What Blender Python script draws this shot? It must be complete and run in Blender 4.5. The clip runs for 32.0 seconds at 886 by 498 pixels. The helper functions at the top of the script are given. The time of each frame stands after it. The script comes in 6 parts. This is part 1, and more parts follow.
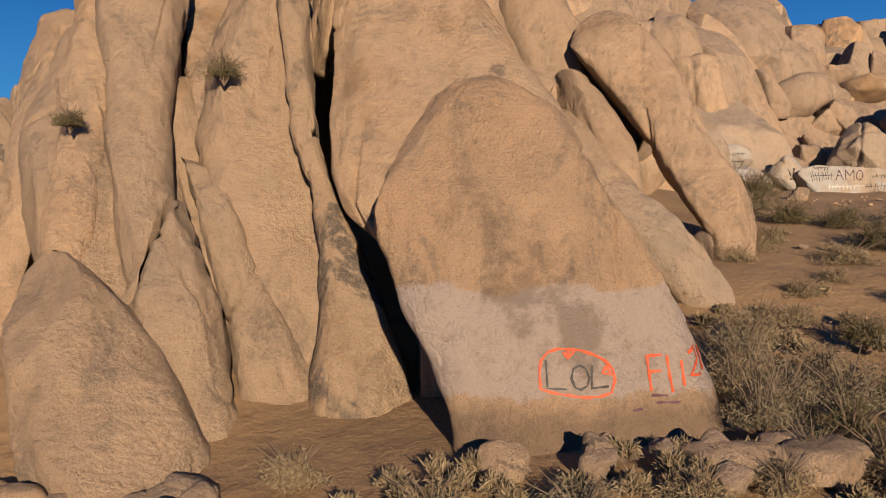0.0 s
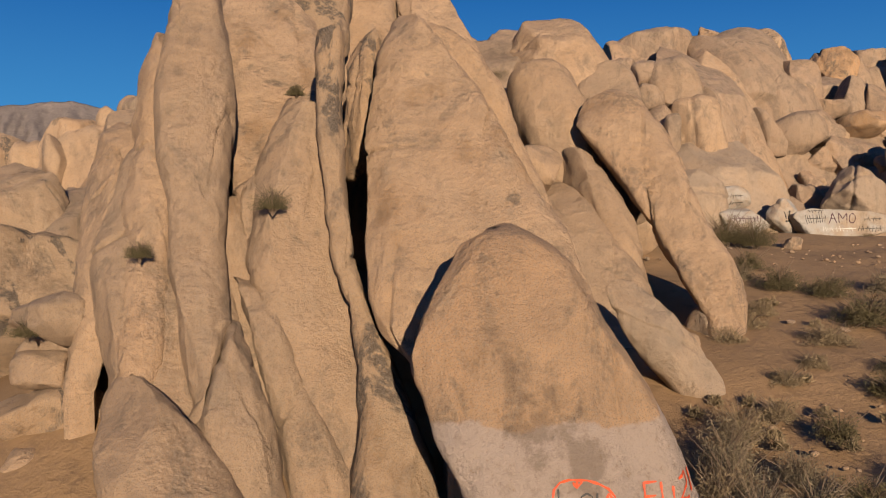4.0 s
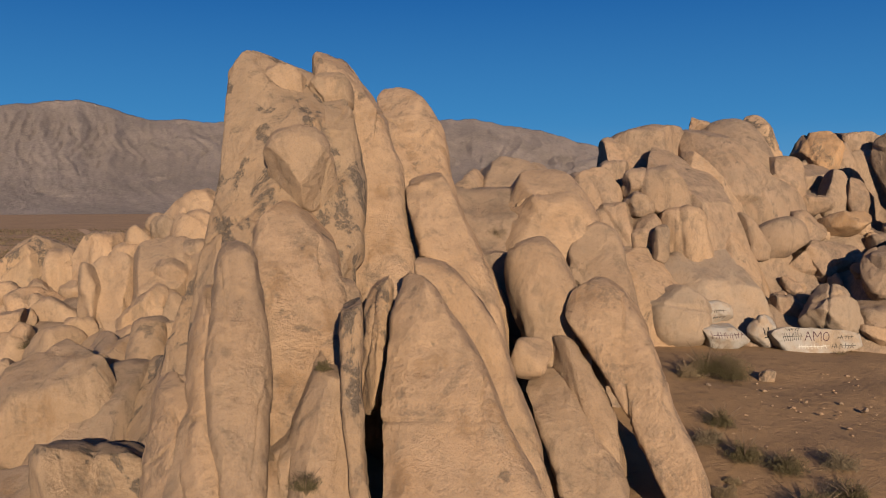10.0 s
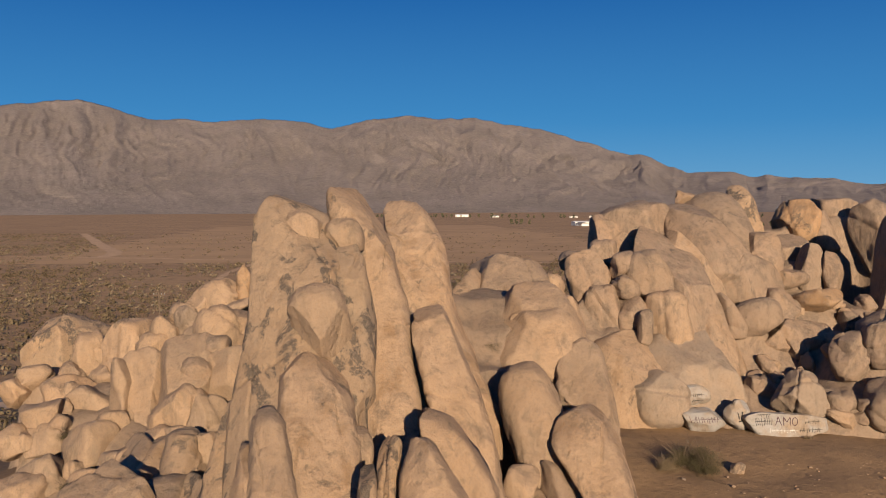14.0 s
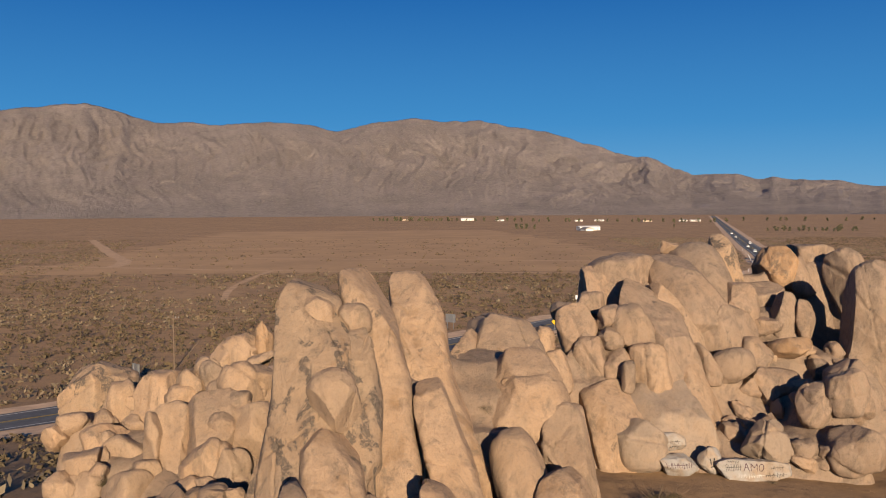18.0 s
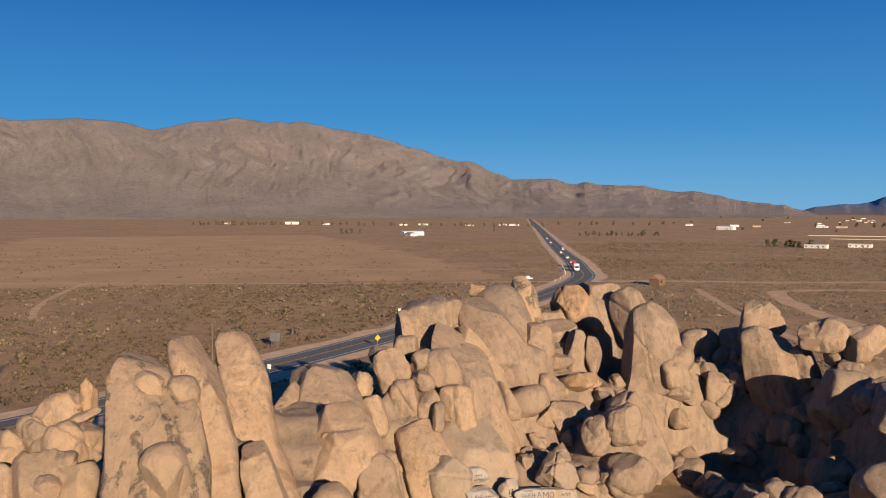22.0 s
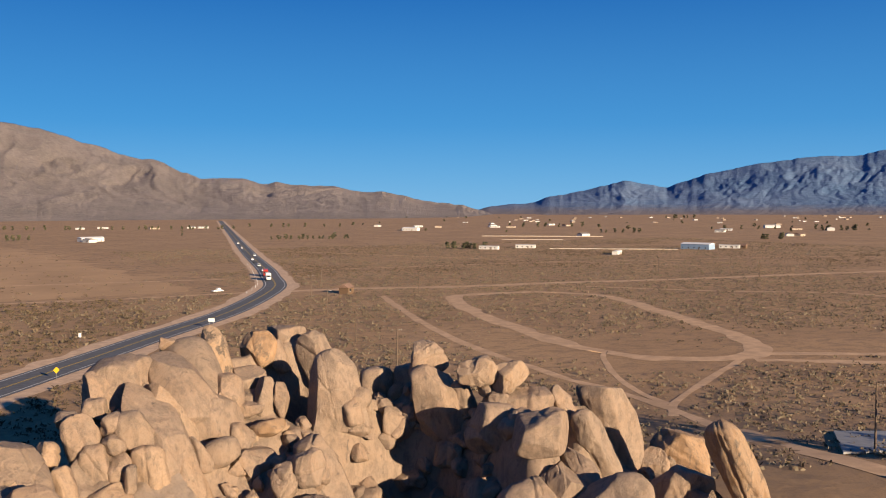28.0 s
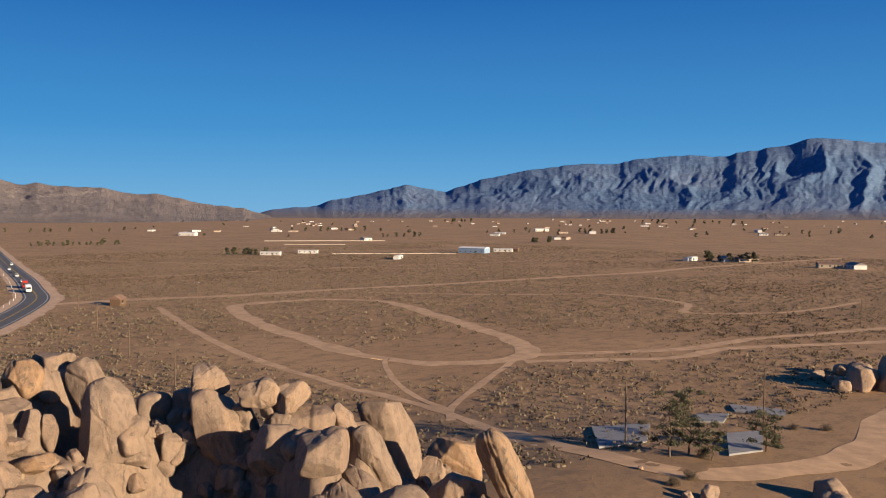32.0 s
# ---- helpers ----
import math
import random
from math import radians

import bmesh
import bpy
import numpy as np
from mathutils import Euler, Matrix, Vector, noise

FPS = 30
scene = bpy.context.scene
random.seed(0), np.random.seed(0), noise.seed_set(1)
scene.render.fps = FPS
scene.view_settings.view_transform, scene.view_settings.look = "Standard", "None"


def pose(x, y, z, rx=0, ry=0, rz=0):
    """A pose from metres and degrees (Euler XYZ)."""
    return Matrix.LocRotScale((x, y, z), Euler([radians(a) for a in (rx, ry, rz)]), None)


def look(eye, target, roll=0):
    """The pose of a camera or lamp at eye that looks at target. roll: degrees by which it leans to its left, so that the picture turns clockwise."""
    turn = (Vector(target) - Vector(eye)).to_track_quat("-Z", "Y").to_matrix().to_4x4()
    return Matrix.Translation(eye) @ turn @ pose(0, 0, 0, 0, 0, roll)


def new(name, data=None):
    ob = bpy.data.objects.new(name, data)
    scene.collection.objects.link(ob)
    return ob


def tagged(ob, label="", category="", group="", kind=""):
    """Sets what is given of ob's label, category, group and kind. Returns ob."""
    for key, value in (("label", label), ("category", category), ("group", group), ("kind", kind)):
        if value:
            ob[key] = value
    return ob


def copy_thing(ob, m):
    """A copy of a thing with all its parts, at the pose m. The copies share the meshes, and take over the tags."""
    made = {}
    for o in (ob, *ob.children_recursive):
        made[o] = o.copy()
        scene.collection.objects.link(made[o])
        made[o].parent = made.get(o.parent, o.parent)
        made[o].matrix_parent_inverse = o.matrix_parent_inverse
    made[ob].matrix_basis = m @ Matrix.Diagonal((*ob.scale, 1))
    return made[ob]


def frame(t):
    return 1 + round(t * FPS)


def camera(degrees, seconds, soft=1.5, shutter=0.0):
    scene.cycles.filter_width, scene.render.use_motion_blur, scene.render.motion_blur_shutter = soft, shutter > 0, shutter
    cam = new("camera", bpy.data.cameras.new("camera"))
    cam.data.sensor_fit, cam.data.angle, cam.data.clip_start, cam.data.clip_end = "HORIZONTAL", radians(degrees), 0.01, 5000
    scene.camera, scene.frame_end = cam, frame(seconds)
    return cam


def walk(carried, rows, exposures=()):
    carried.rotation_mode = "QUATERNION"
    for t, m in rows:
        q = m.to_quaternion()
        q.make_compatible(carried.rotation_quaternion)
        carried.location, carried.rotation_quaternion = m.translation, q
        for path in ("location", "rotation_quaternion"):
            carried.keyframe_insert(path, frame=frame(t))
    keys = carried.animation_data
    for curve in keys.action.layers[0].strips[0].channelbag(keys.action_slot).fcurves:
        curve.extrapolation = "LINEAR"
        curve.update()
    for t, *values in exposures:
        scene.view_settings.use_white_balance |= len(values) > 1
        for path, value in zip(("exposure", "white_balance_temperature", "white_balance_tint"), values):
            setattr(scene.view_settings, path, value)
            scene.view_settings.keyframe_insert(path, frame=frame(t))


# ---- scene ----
cam = camera(53.9, 32.0, soft=1.0)
PATH = [
    (0, (0.218, 1.205, 2.887), (0.19, 3.203, 2.803), -0.2),
    (0.5, (0.189, 1.197, 3.035), (0.162, 3.195, 2.954), -0.3),
    (1, (0.141, 1.105, 3.255), (0.112, 3.103, 3.171), -0.3),
    (1.5, (0.091, 0.913, 3.49), (0.061, 2.911, 3.407), -0.4),
    (2, (0.05, 0.661, 3.755), (0.019, 2.659, 3.673), -0.5),
    (2.5, (0.006, 0.378, 4.05), (-0.026, 2.376, 3.966), -0.4),
    (3, (-0.037, 0.093, 4.329), (-0.069, 2.091, 4.242), -0.4),
    (3.5, (-0.074, -0.236, 4.674), (-0.108, 1.762, 4.584), -0.3),
    (5.5, (-0.131, -1.513, 6.351), (-0.166, 0.485, 6.252), 0.0),
    (6, (-0.107, -1.76, 6.822), (-0.144, 0.237, 6.724), 0.0),
    (6.5, (-0.101, -1.977, 7.292), (-0.138, 0.02, 7.194), 0.0),
    (7, (-0.087, -2.208, 7.8), (-0.124, -0.211, 7.703), 0.0),
    (7.5, (-0.047, -2.478, 8.329), (-0.086, -0.48, 8.232), -0.0),
    (8, (-0.06, -2.668, 8.936), (-0.1, -0.671, 8.838), -0.0),
    (8.5, (-0.053, -2.921, 9.466), (-0.094, -0.924, 9.37), -0.1),
    (9, (-0.07, -3.13, 10.084), (-0.111, -1.133, 9.985), -0.0),
    (9.5, (-0.051, -3.381, 10.668), (-0.093, -1.383, 10.57), -0.1),
    (10, (0.001, -3.699, 11.318), (-0.045, -1.702, 11.219), -0.1),
    (10.5, (-0.015, -3.965, 12.012), (-0.061, -1.968, 11.909), -0.1),
    (11, (-0.046, -4.326, 12.689), (-0.09, -2.329, 12.586), -0.1),
    (11.5, (-0.015, -4.749, 13.367), (-0.06, -2.752, 13.264), -0.1),
    (12, (-0.003, -5.253, 14.064), (-0.048, -3.256, 13.96), -0.1),
    (12.5, (0.004, -5.739, 14.765), (-0.042, -3.742, 14.66), -0.1),
    (13, (0.06, -6.383, 15.484), (0.013, -4.386, 15.379), -0.2),
    (13.5, (0.054, -6.945, 16.207), (0.008, -4.948, 16.102), -0.2),
    (14, (0.091, -7.544, 16.899), (0.044, -5.547, 16.795), -0.2),
    (14.5, (0.11, -8.139, 17.598), (0.062, -6.142, 17.494), -0.2),
    (16.5, (0.322, -10.681, 19.499), (0.268, -8.685, 19.397), -0.2),
    (17, (0.398, -11.408, 20.025), (0.342, -9.412, 19.923), -0.2),
    (17.5, (0.452, -12.074, 20.516), (0.396, -10.078, 20.415), -0.3),
    (18, (0.606, -12.639, 20.988), (0.546, -10.643, 20.888), -0.3),
    (18.5, (0.642, -13.412, 21.517), (0.601, -11.415, 21.418), -0.3),
    (19, (0.758, -13.916, 22.062), (0.774, -11.919, 21.964), -0.3),
    (19.5, (0.826, -14.503, 22.585), (0.89, -12.506, 22.487), -0.2),
    (20, (0.894, -15.09, 23.094), (0.995, -13.095, 22.997), -0.2),
    (20.5, (0.913, -15.659, 23.595), (1.065, -13.668, 23.498), -0.2),
    (21, (0.919, -16.336, 24.111), (1.126, -14.349, 24.014), -0.2),
    (21.5, (0.869, -16.979, 24.604), (1.143, -15.0, 24.507), -0.0),
    (22, (0.797, -17.502, 25.088), (1.134, -15.533, 24.991), 0.0),
    (22.5, (0.793, -18.055, 25.561), (1.183, -16.096, 25.464), -0.0),
    (23, (0.694, -18.632, 26.031), (1.139, -16.684, 25.935), 0.0),
    (23.5, (0.622, -19.171, 26.51), (1.124, -17.237, 26.415), 0.0),
    (24, (0.524, -19.643, 26.921), (1.083, -17.726, 26.826), 0.0),
    (24.5, (0.376, -20.178, 27.446), (0.992, -18.278, 27.35), 0.0),
    (25, (0.255, -20.729, 27.891), (0.927, -18.848, 27.795), -0.0),
    (25.5, (0.177, -21.139, 28.358), (0.907, -19.28, 28.26), 0.0),
    (27.5, (-0.369, -22.853, 30.093), (0.572, -21.091, 29.994), -0.0),
    (28, (-0.571, -23.319, 30.525), (0.42, -21.585, 30.425), -0.1),
    (28.5, (-0.747, -23.681, 30.922), (0.285, -21.97, 30.823), -0.0),
    (29, (-0.985, -24.153, 31.343), (0.091, -22.47, 31.243), -0.1),
    (29.5, (-1.218, -24.519, 31.757), (-0.1, -22.864, 31.659), -0.1),
    (30, (-1.483, -24.973, 32.155), (-0.321, -23.348, 32.056), -0.1),
    (30.5, (-1.756, -25.311, 32.452), (-0.571, -23.703, 32.352), -0.2),
    (31, (-2.075, -25.751, 32.623), (-0.882, -24.149, 32.521), -0.1),
    (31.5, (-2.204, -25.813, 32.652), (-1.02, -24.204, 32.558), -0.2),
    (31.7, (-2.11, -25.72, 32.62), (-0.91, -24.12, 32.525), -0.1),
    (31.85, (-1.98, -25.57, 32.575), (-0.69, -24.04, 32.48), 0.0),
    (32, (-1.835, -25.422, 32.532), (-0.448, -23.984, 32.439), 0.1),
]
walk(cam, [(t, look(eye, target, roll)) for t, eye, target, roll in PATH], ((0, 1.1), (6, 0.93), (9, 0.86), (14, 0.93), (19, 1.06), (24, 1.18), (28, 1.3), (30.5, 1.28), (32, 1.17)))

# ---- world and sun ----
SUN_AZ, SUN_EL = radians(168), radians(14.0)
world = bpy.data.worlds.new("desert_sky")
scene.world = world
world.use_nodes = True
wn = world.node_tree.nodes
sky = wn.new("ShaderNodeTexSky")
sky.sky_type, sky.sun_disc = "NISHITA", False
sky.sun_elevation, sky.sun_rotation = SUN_EL, SUN_AZ
sky.altitude, sky.air_density, sky.dust_density, sky.ozone_density = 1500, 1.0, 0.0, 6.0
wn["Background"].inputs["Strength"].default_value = 0.05
richer = wn.new("ShaderNodeHueSaturation")
richer.inputs["Saturation"].default_value = 1.3
world.node_tree.links.new(sky.outputs["Color"], richer.inputs["Color"])
# clear dry air: deep blue above, pale blue towards the horizon
way = wn.new("ShaderNodeTexCoord")
split = wn.new("ShaderNodeSeparateXYZ")
fade = wn.new("ShaderNodeValToRGB")
fade.color_ramp.elements[0].color = (0.165, 0.46, 0.80, 1)
fade.color_ramp.elements[1].color = (0.010, 0.07, 0.30, 1)
for at, tint in ((0.09, (0.075, 0.315, 0.68)), (0.24, (0.022, 0.155, 0.49))):
    fade.color_ramp.elements.new(at).color = (*tint, 1)
level = wn.new("ShaderNodeVectorMath")
level.operation = "SCALE"
level.inputs["Scale"].default_value = 7.9
haze = wn.new("ShaderNodeMix")
haze.data_type = "RGBA"
haze.inputs[0].default_value = 0.9
for a, b in ((way.outputs["Generated"], split.inputs[0]), (split.outputs["Z"], fade.inputs["Fac"]), (fade.outputs["Color"], level.inputs[0]), (level.outputs[0], haze.inputs[7]),
             (richer.outputs["Color"], haze.inputs[6]), (haze.outputs[2], wn["Background"].inputs["Color"])):
    world.node_tree.links.new(a, b)
sun = new("sun", bpy.data.lights.new("sun", "SUN"))
sun.data.energy, sun.data.angle, sun.data.color = 5.0, radians(0.53), (1.0, 0.795, 0.56)
SUN_WAY = Vector((math.sin(SUN_AZ) * math.cos(SUN_EL), math.cos(SUN_AZ) * math.cos(SUN_EL), math.sin(SUN_EL)))
sun.matrix_world = look(SUN_WAY * 100, (0, 0, 0))

# ---- materials ----
MATS = {}


class Nodes:
    """A small helper round one node material."""

    def __init__(self, name, rough=0.9, metal=0.0):
        self.mat = bpy.data.materials.new(name)
        self.mat.use_nodes = True
        self.t = self.mat.node_tree
        self.bsdf = self.t.nodes["Principled BSDF"]
        self.bsdf.inputs["Roughness"].default_value = rough
        self.bsdf.inputs["Metallic"].default_value = metal
        self.bsdf.inputs["Specular IOR Level"].default_value = 0.25
        self.geo = self.t.nodes.new("ShaderNodeNewGeometry")
        self.obj = self.t.nodes.new("ShaderNodeObjectInfo")
        MATS[name] = self.mat

    def link(self, a, b):
        self.t.links.new(a, b)

    def put(self, socket, v):
        if hasattr(v, "is_output"):
            self.link(v, socket)
        else:
            socket.default_value = v

    def noise(self, scale, detail=6, rough=0.6, vec=None, squash=None, dist=0.0):
        n = self.t.nodes.new("ShaderNodeTexNoise")
        n.inputs["Scale"].default_value, n.inputs["Detail"].default_value = scale, detail
        n.inputs["Roughness"].default_value, n.inputs["Distortion"].default_value = rough, dist
        v = vec or self.geo.outputs["Position"]
        if squash:
            m = self.t.nodes.new("ShaderNodeMapping")
            m.inputs["Scale"].default_value = squash
            self.link(v, m.inputs["Vector"])
            v = m.outputs["Vector"]
        self.link(v, n.inputs["Vector"])
        return n.outputs["Fac"]

    def cells(self, scale, feature="F1"):
        n = self.t.nodes.new("ShaderNodeTexVoronoi")
        n.feature = feature
        n.inputs["Scale"].default_value = scale
        self.link(self.geo.outputs["Position"], n.inputs["Vector"])
        return n.outputs["Distance"]

    def ramp(self, v, lo, hi):
        n = self.t.nodes.new("ShaderNodeMapRange")
        n.interpolation_type = "SMOOTHSTEP"
        n.inputs["From Min"].default_value, n.inputs["From Max"].default_value = lo, hi
        self.link(v, n.inputs["Value"])
        return n.outputs["Result"]

    def math(self, op, a, b=0.0):
        n = self.t.nodes.new("ShaderNodeMath")
        n.operation = op
        self.put(n.inputs[0], a)
        self.put(n.inputs[1], b)
        return n.outputs[0]

    def mix(self, fac, a, b, blend="MIX"):
        n = self.t.nodes.new("ShaderNodeMix")
        n.data_type, n.blend_type = "RGBA", blend
        self.put(n.inputs[0], fac)
        for s, v in ((n.inputs[6], a), (n.inputs[7], b)):
            self.put(s, (*v, 1) if isinstance(v, tuple) else v)
        return n.outputs[2]

    def axis(self, v, name):
        n = self.t.nodes.new("ShaderNodeSeparateXYZ")
        self.link(v, n.inputs[0])
        return n.outputs[name]

    def attr(self, name):
        n = self.t.nodes.new("ShaderNodeAttribute")
        n.attribute_name = name
        return n.outputs["Fac"]

    def done(self, colour, height=None, strength=0.4, far=0.05):
        self.put(self.bsdf.inputs["Base Color"], (*colour, 1) if isinstance(colour, tuple) else colour)
        if height is not None:
            b = self.t.nodes.new("ShaderNodeBump")
            b.inputs["Strength"].default_value, b.inputs["Distance"].default_value = strength, far
            self.link(height, b.inputs["Height"])
            self.link(b.outputs["Normal"], self.bsdf.inputs["Normal"])
        return self.mat


def granite(name, tint=(0.39, 0.257, 0.16), varnish=0.0, orange=0.0, pale=0.0, band=False, aged=0.0):
    """Weathered desert granite: crystal grain, soft ochre flow, patina, and where wanted varnish, iron stain or limewash."""
    g = Nodes(name, 0.92)
    big, mid, grain = g.noise(0.3, 3), g.noise(1.4, 7, 0.6), g.noise(40, 3, 0.75)
    speck = g.cells(42)
    streak = g.noise(1.0, 6, 0.6, squash=(2.0, 2.0, 0.16), dist=0.3)
    low, high = (tuple(min(1, c * k) for c in tint) for k in (0.87, 1.1))
    col = g.mix(g.ramp(mid, 0.32, 0.7), low, high)
    col = g.mix(g.math("MULTIPLY", g.ramp(big, 0.42, 0.64), 0.45), col, (tint[0] * 0.98, tint[1] * 0.88, tint[2] * 0.74))
    col = g.mix(g.math("MULTIPLY", g.obj.outputs["Random"], 0.4), col, (0.171, 0.137, 0.107))
    col = g.mix(g.math("MULTIPLY", g.ramp(streak, 0.54, 0.68), 0.36), col, (0.113, 0.0817, 0.0587))
    rust = g.math("MULTIPLY", g.ramp(g.noise(0.5, 6, 0.6, squash=(2.0, 2.0, 0.35)), 0.62 - 0.13 * orange, 0.76 - 0.13 * orange), 0.2 + 0.6 * orange)
    col = g.mix(rust, col, (0.197, 0.104, 0.0414))
    # grey brown patina in ragged patches, and bare pale spalls
    patina = g.noise(0.75, 10, 0.7, squash=(1.4, 1.4, 0.7), dist=0.7)
    broken = g.ramp(g.noise(8, 7, 0.78), 0.36, 0.56)
    col = g.mix(g.math("MULTIPLY", g.math("MULTIPLY", g.ramp(patina, 0.53 - 0.05 * aged, 0.63 - 0.05 * aged), broken), 0.5 + 0.2 * varnish), col, (0.0747, 0.0578, 0.0469))
    col = g.mix(g.math("MULTIPLY", g.ramp(patina, 0.44, 0.34), 0.4), col, (0.23, 0.175, 0.125))
    # black desert varnish with sharp flaked edges
    patch = g.noise(0.55, 8, 0.62, squash=(1.6, 1.6, 0.75), dist=0.5)
    edge = 0.69 - 0.16 * varnish
    dark = g.math("MULTIPLY", g.ramp(patch, edge, edge + 0.05), 0.5 + 0.35 * varnish)
    dark = g.math("MULTIPLY", dark, g.ramp(g.noise(5, 8, 0.8), 0.38, 0.5))
    col = g.mix(dark, col, (0.0251, 0.0226, 0.0227))
    # crystal grain
    col = g.mix(g.math("MULTIPLY", g.ramp(speck, 0.42, 0.14), 0.55), col, (0.0537, 0.039, 0.0297))
    col = g.mix(g.math("MULTIPLY", g.ramp(grain, 0.42, 0.6), 0.45), col, (0.269, 0.22, 0.176))
    if pale:
        wash = g.math("MULTIPLY", g.ramp(g.noise(0.8, 7, 0.65), 0.36, 0.6), pale)
        col = g.mix(wash, col, (0.227, 0.189, 0.156) if pale < 1 else (0.299, 0.279, 0.262))
    if band:
        # limewash over old writing up to a ragged line, flaking near the ground
        z = g.axis(g.geo.outputs["Position"], "Z")
        line = g.math("ADD", z, g.math("MULTIPLY", g.math("SUBTRACT", g.noise(0.9, 8, 0.62), 0.5), 0.75))
        top = g.ramp(line, 2.02, 1.94)
        foot = g.ramp(g.math("ADD", z, g.math("MULTIPLY", g.math("SUBTRACT", g.noise(2.6, 8, 0.7), 0.5), 0.7)), 0.66, 0.76)
        wash = g.math("MULTIPLY", g.math("MULTIPLY", top, foot), g.ramp(g.noise(9, 6, 0.7), 0.22, 0.42))
        col = g.mix(g.math("MULTIPLY", wash, 0.85), col, (0.32, 0.26, 0.23))
        # darker towards the foot: bare brown rock, with shade put into its colour
        bare_shaded_foot = g.math("MULTIPLY", g.ramp(g.math("ADD", z, g.math("MULTIPLY", g.noise(1.4, 6), 0.5)), 1.0, 0.62), 0.55)
        col = g.mix(bare_shaded_foot, col, (0.0896, 0.0628, 0.0448))
        blot = g.math("MULTIPLY", g.ramp(g.noise(0.75, 9, 0.7), 0.56, 0.66), 0.5)
        col = g.mix(blot, col, (0.0956, 0.066, 0.0456))
    # weathering pits and hairline joints
    pit = g.noise(11, 6, 0.75)
    col = g.mix(g.math("MULTIPLY", g.ramp(pit, 0.4, 0.32), 0.3), col, (0.0598, 0.0415, 0.0297))
    mottle = g.noise(4.5, 10, 0.78)
    col = g.mix(g.math("MULTIPLY", g.ramp(mottle, 0.5, 0.36), 0.26), col, (0.0989, 0.0678, 0.0456))
    h = g.math("ADD", g.math("MULTIPLY", mid, 0.6), g.math("ADD", g.math("MULTIPLY", grain, 0.1), g.math("MULTIPLY", streak, 0.3)))
    h = g.math("ADD", h, g.math("ADD", g.math("MULTIPLY", pit, 0.4), g.math("MULTIPLY", mottle, 0.5)))
    return g.done(col, h, 1.0, 0.22)


granite("granite")
granite("stained", varnish=0.45, orange=0.6)
granite("weathered", tint=(0.296, 0.198, 0.133), varnish=0.4, orange=0.25, aged=1.0)
granite("varnished", tint=(0.37, 0.245, 0.149), varnish=1.0, orange=0.5)
granite("orange", tint=(0.37, 0.22, 0.112), varnish=0.55, orange=1.0)
granite("pale", tint=(0.376, 0.261, 0.176), pale=0.4)
granite("limewashed", tint=(0.404, 0.305, 0.224), pale=1.0)
granite("painted", tint=(0.446, 0.267, 0.146), varnish=0.25, orange=0.2, band=True)


def sand_material():
    g = Nodes("sand", 0.95)
    far, big, mid, fine = g.noise(0.004, 6, 0.6), g.noise(0.02, 6, 0.6), g.noise(0.35, 7, 0.65), g.noise(6, 5, 0.7)
    col = g.mix(g.ramp(big, 0.35, 0.68), (0.175, 0.108, 0.0558), (0.238, 0.149, 0.0795))
    col = g.mix(g.math("MULTIPLY", g.ramp(far, 0.45, 0.62), 0.55), col, (0.21, 0.114, 0.0594))
    col = g.mix(g.math("MULTIPLY", g.ramp(mid, 0.5, 0.72), 0.45), col, (0.111, 0.066, 0.0372))
    col = g.mix(g.math("MULTIPLY", g.ramp(fine, 0.35, 0.7), 0.3), col, (0.216, 0.138, 0.0824))
    # ground colour turns paler between 45 and 200 m from the origin
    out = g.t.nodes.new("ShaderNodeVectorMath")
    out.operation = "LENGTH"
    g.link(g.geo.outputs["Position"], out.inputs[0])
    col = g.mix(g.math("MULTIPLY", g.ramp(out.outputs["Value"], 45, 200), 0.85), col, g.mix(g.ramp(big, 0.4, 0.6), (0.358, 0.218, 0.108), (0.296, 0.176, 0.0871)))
    # litter of dry scrub seen from afar
    shrub = g.math("MULTIPLY", g.ramp(g.cells(0.16), 0.34, 0.16), g.ramp(g.noise(0.03, 6), 0.36, 0.52))
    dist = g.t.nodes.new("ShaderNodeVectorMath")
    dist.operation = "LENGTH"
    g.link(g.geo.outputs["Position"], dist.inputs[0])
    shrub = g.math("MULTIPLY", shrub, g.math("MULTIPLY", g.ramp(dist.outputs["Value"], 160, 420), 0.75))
    col = g.mix(shrub, col, (0.0737, 0.0565, 0.0324))
    wash = g.noise(0.16, 9, 0.78, squash=(1, 1.6, 1))
    col = g.mix(g.math("MULTIPLY", g.ramp(wash, 0.49, 0.58), 0.5), col, (0.148, 0.0924, 0.0518))
    grit, clod = g.noise(45, 3, 0.7), g.noise(1.6, 8, 0.72)
    col = g.mix(g.math("MULTIPLY", g.ramp(clod, 0.52, 0.66), 0.5), col, (0.0922, 0.0584, 0.0353))
    col = g.mix(g.math("MULTIPLY", g.ramp(grit, 0.56, 0.7), 0.55), col, (0.271, 0.197, 0.129))
    col = g.mix(g.math("MULTIPLY", g.ramp(grit, 0.42, 0.3), 0.5), col, (0.0616, 0.0386, 0.0235))
    h = g.math("ADD", g.math("MULTIPLY", mid, 1.2), g.math("ADD", g.math("MULTIPLY", fine, 0.3), g.math("MULTIPLY", clod, 0.8)))
    return g.done(col, h, 0.8, 0.15)


sand_material()


